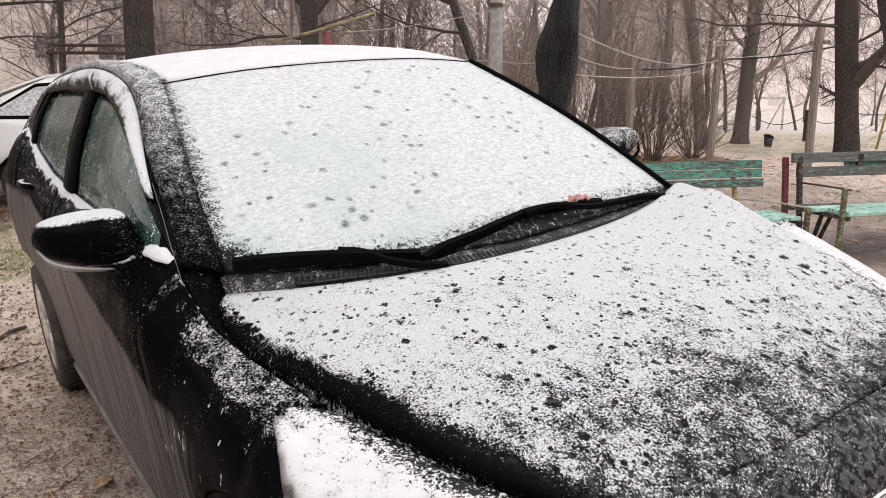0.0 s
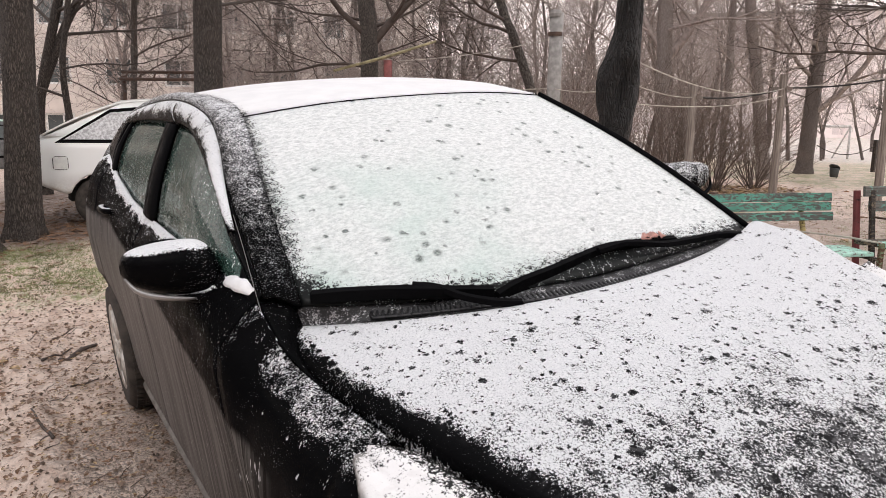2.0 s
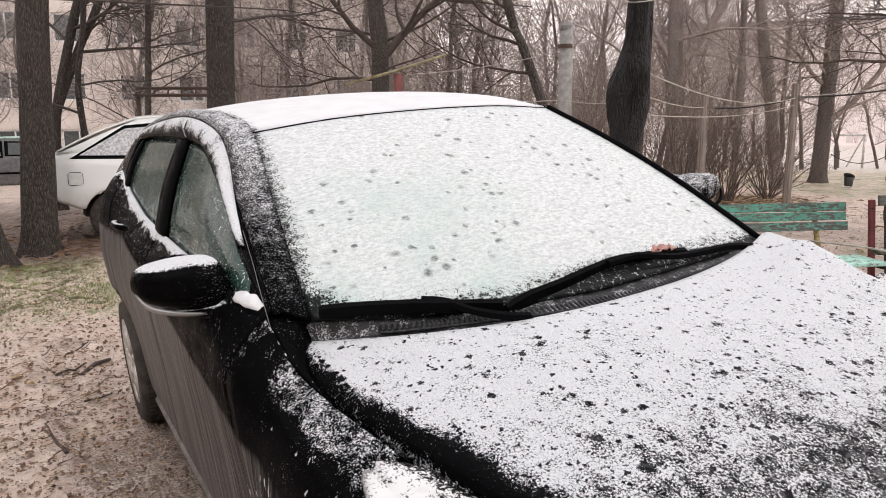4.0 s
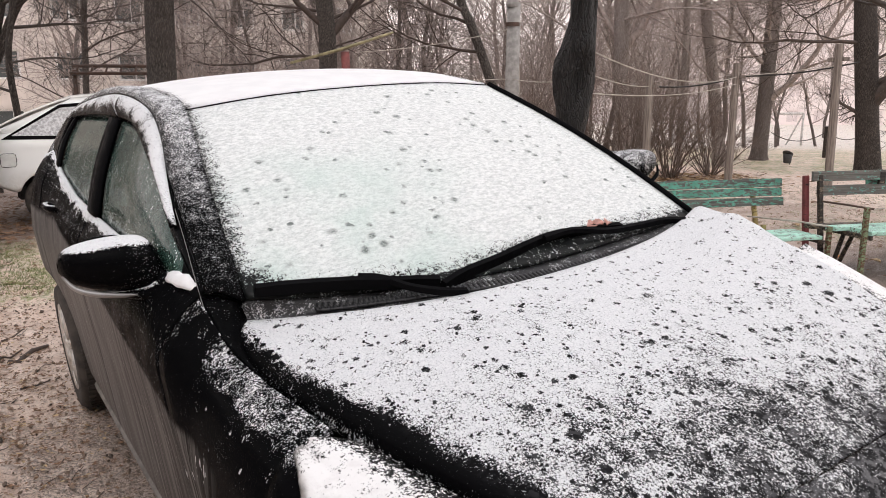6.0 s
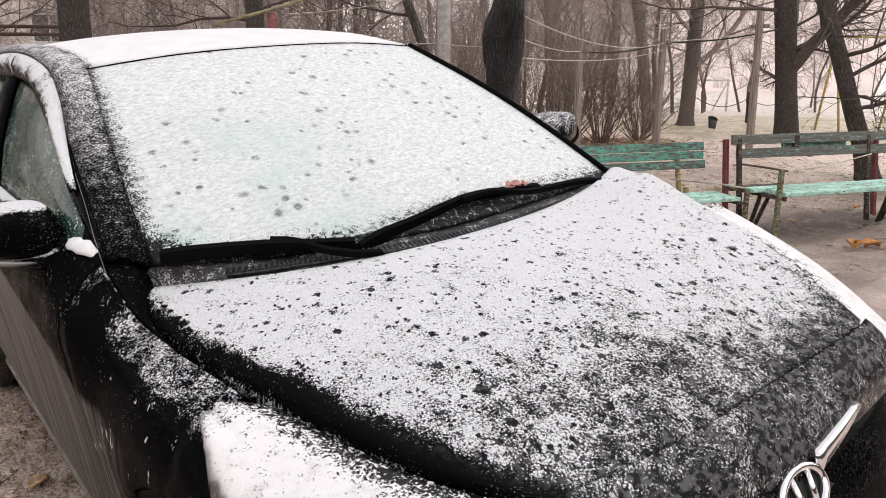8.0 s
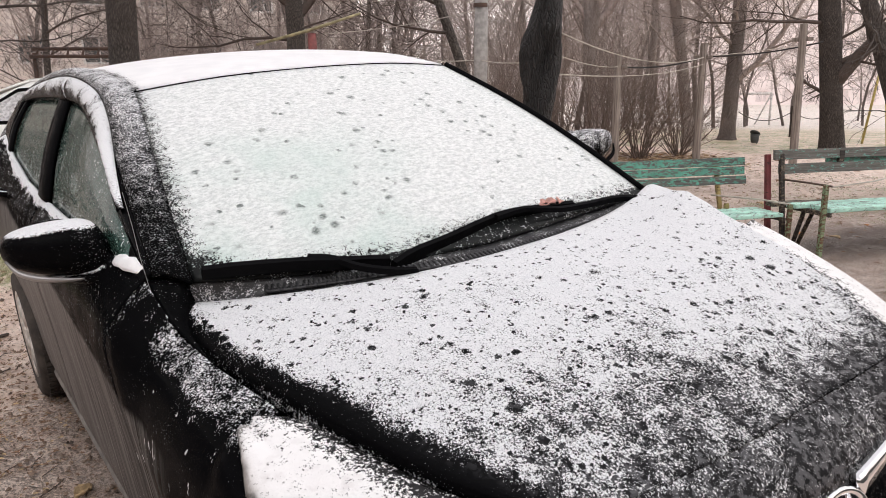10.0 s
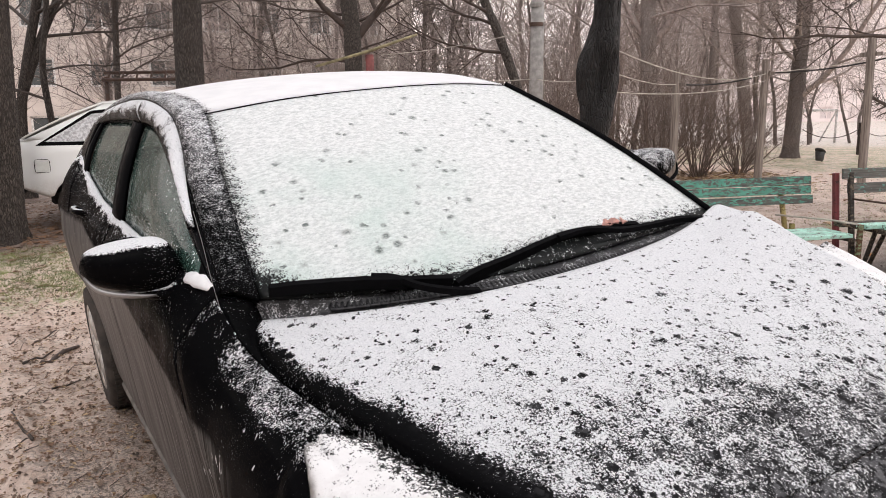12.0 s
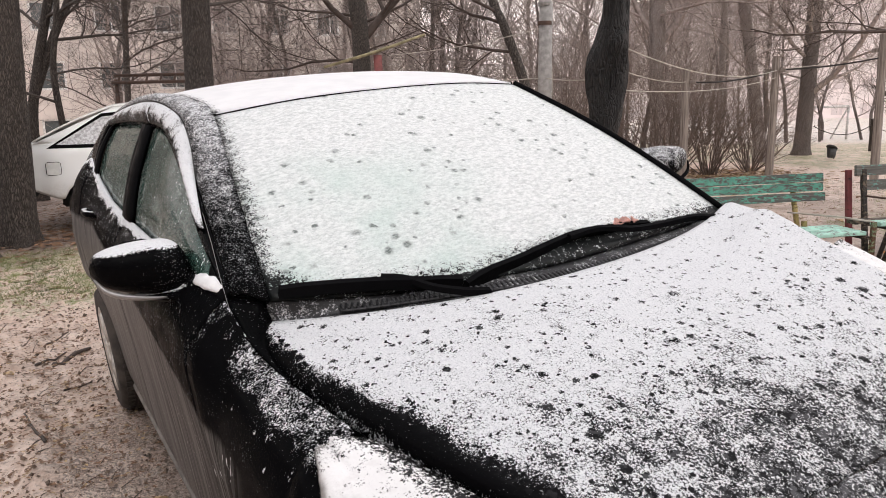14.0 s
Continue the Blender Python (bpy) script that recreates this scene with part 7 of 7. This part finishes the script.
for lx, ly, an in ((4.70, 1.87, 20), (4.86, 1.80, 160)):
    leaf(lx, ly, on_ground(lx, ly), 0.17, an, LEAVES[0], "large orange fallen leaf by the bench", 0.5)


def litter(name, x0, x1, y0, y1, n, size, mat, label, seed):
    """Many small leaf scraps in one sheet, too many to count."""
    rng = random.Random(seed)
    verts, faces = [], []
    for k in range(n):
        x, y = rng.gauss((x0 + x1) / 2, (x1 - x0) / 4), rng.gauss((y0 + y1) / 2, (y1 - y0) / 4)
        z, a, s = on_ground(x, y) + rng.uniform(0, 0.01), rng.uniform(0, 6.28), size * rng.uniform(0.6, 1.4)
        i = len(verts)
        for u, v, w in ((-1, 0, 0), (0, -0.5, 0.2), (1, 0, 0.1), (0, 0.5, 0.25)):
            verts.append((x + s * (u * math.cos(a) - v * math.sin(a)), y + s * (u * math.sin(a) + v * math.cos(a)), z + s * w * rng.uniform(0.3, 1.5)))
        faces.append((i, i + 1, i + 2, i + 3))
    return tagged(mesh_ob(name, verts, faces, mat), label, "leaves", kind="stuff")


litter("leaf_litter", 8.2, 12.0, 6.6, 10.0, 1500, 0.045, LEAVES[1], "tan leaf litter under the bush", 81)
litter("leaf_litter", 8.2, 12.0, 6.6, 10.0, 900, 0.045, LEAVES[2], "brown leaf litter under the bush", 82)
litter("leaf_litter", 3.5, 11.0, 0.5, 7.0, 900, 0.03, LEAVES[2], "dark scraps of leaf on trodden ground", 83)
litter("leaf_litter", -2.0, -0.4, 1.2, 6.2, 3800, 0.009, LEAVES[2], "dark crumbs of leaf and soil on the mud", 84)
litter("leaf_litter", -2.0, -0.4, 1.8, 6.8, 1100, 0.015, LEAVES[2], "dark wet leaf scraps trodden into the mud", 86)
litter("leaf_litter", -3.0, 0.8, 7.0, 11.5, 3000, 0.035, LEAVES[2], "brown leaf litter round the trunks", 87)
litter("leaf_litter", -2.0, -0.4, 1.2, 6.2, 900, 0.011, LEAVES[1], "pale crumbs of bark and leaf on the mud", 85)
def clods(n, seed):
    """Lumps of soil and grit lying loose on the mud."""
    rng = random.Random(seed)
    verts, faces = [], []
    for k in range(n):
        x, y = rng.uniform(-1.75, -0.72), 1.6 + 4.5 * rng.random() ** 1.5
        s = 0.0035 + 0.012 * rng.random() ** 4
        z, a = on_ground(x, y) - 0.002, rng.uniform(0, 6.28)
        c, d = math.cos(a), math.sin(a)
        i = len(verts)
        for u, v, w in ((1, 0, 0), (0, 0.7, 0), (-1, 0, 0), (0, -0.7, 0), (0.2, 0.1, 0.8), (0, 0, -0.5)):
            u, v, w = (q + rng.uniform(-0.3, 0.3) for q in (u, v, w))
            verts.append((x + s * (u * c - v * d), y + s * (u * d + v * c), z + s * w))
        for a0, b0 in ((0, 1), (1, 2), (2, 3), (3, 0)):
            faces += [(i + a0, i + b0, i + 4), (i + b0, i + a0, i + 5)]
    return verts, faces


def blades(n, seed, x0, x1, y0, y1):
    """Short blades of winter grass in tufts."""
    rng = random.Random(seed)
    verts, faces = [], []
    for k in range(n):
        if k % 12 == 0:
            tx, ty = rng.uniform(x0, x1), rng.uniform(y0, y1)
        x, y = tx + rng.gauss(0, 0.09), ty + rng.gauss(0, 0.09)
        z, a, h = on_ground(x, y) - 0.006, rng.uniform(0, 6.28), rng.uniform(0.008, 0.030)
        c, d, lean = math.cos(a) * 0.0022, math.sin(a) * 0.0022, rng.uniform(-0.02, 0.02)
        i = len(verts)
        verts += [(x - c, y - d, z), (x + c, y + d, z), (x + lean, y - lean * 0.6, z + h)]
        faces.append((i, i + 1, i + 2))
    return verts, faces


blade_v, blade_f = blades(16000, 95, -2.2, -0.55, 5.6, 7.7)
tagged(mesh_ob("grass_blades", blade_v, blade_f, simple("winter_grass", (0.17, 0.19, 0.07), 0.8, vary=0.5, scale=6)), "short yellowish winter grass at the edge of the mud", "grass", kind="stuff")
blade_v, blade_f = blades(8000, 96, 6.0, 10.5, 2.5, 6.8)
tagged(mesh_ob("grass_blades", blade_v, blade_f, simple("thin_winter_grass", (0.20, 0.22, 0.08), 0.8, vary=0.5, scale=6)), "thin winter grass behind the benches", "grass", kind="stuff")
clod_v, clod_f = clods(4000, 91)
tagged(mesh_ob("soil_clods", clod_v, clod_f, simple("brown_clods", (0.20, 0.145, 0.11), 0.85, vary=0.6, scale=9)), "loose brown clods and grit on the mud", "soil", kind="stuff")
PINK = simple("pink_leaf", (0.60, 0.33, 0.28), 0.5, vary=0.3, scale=60)
for lx, ly, lz, size, ang in ((0.285, 1.172, 0.978, 0.036, 14), (0.315, 1.172, 0.979, 0.032, -30), (0.345, 1.170, 0.977, 0.03, 60)):
    leaf(*(CAR @ Vector((lx, ly, lz))), size, ang, PINK, "curled pinkish leaf caught on the wiper", 0.7, 30)
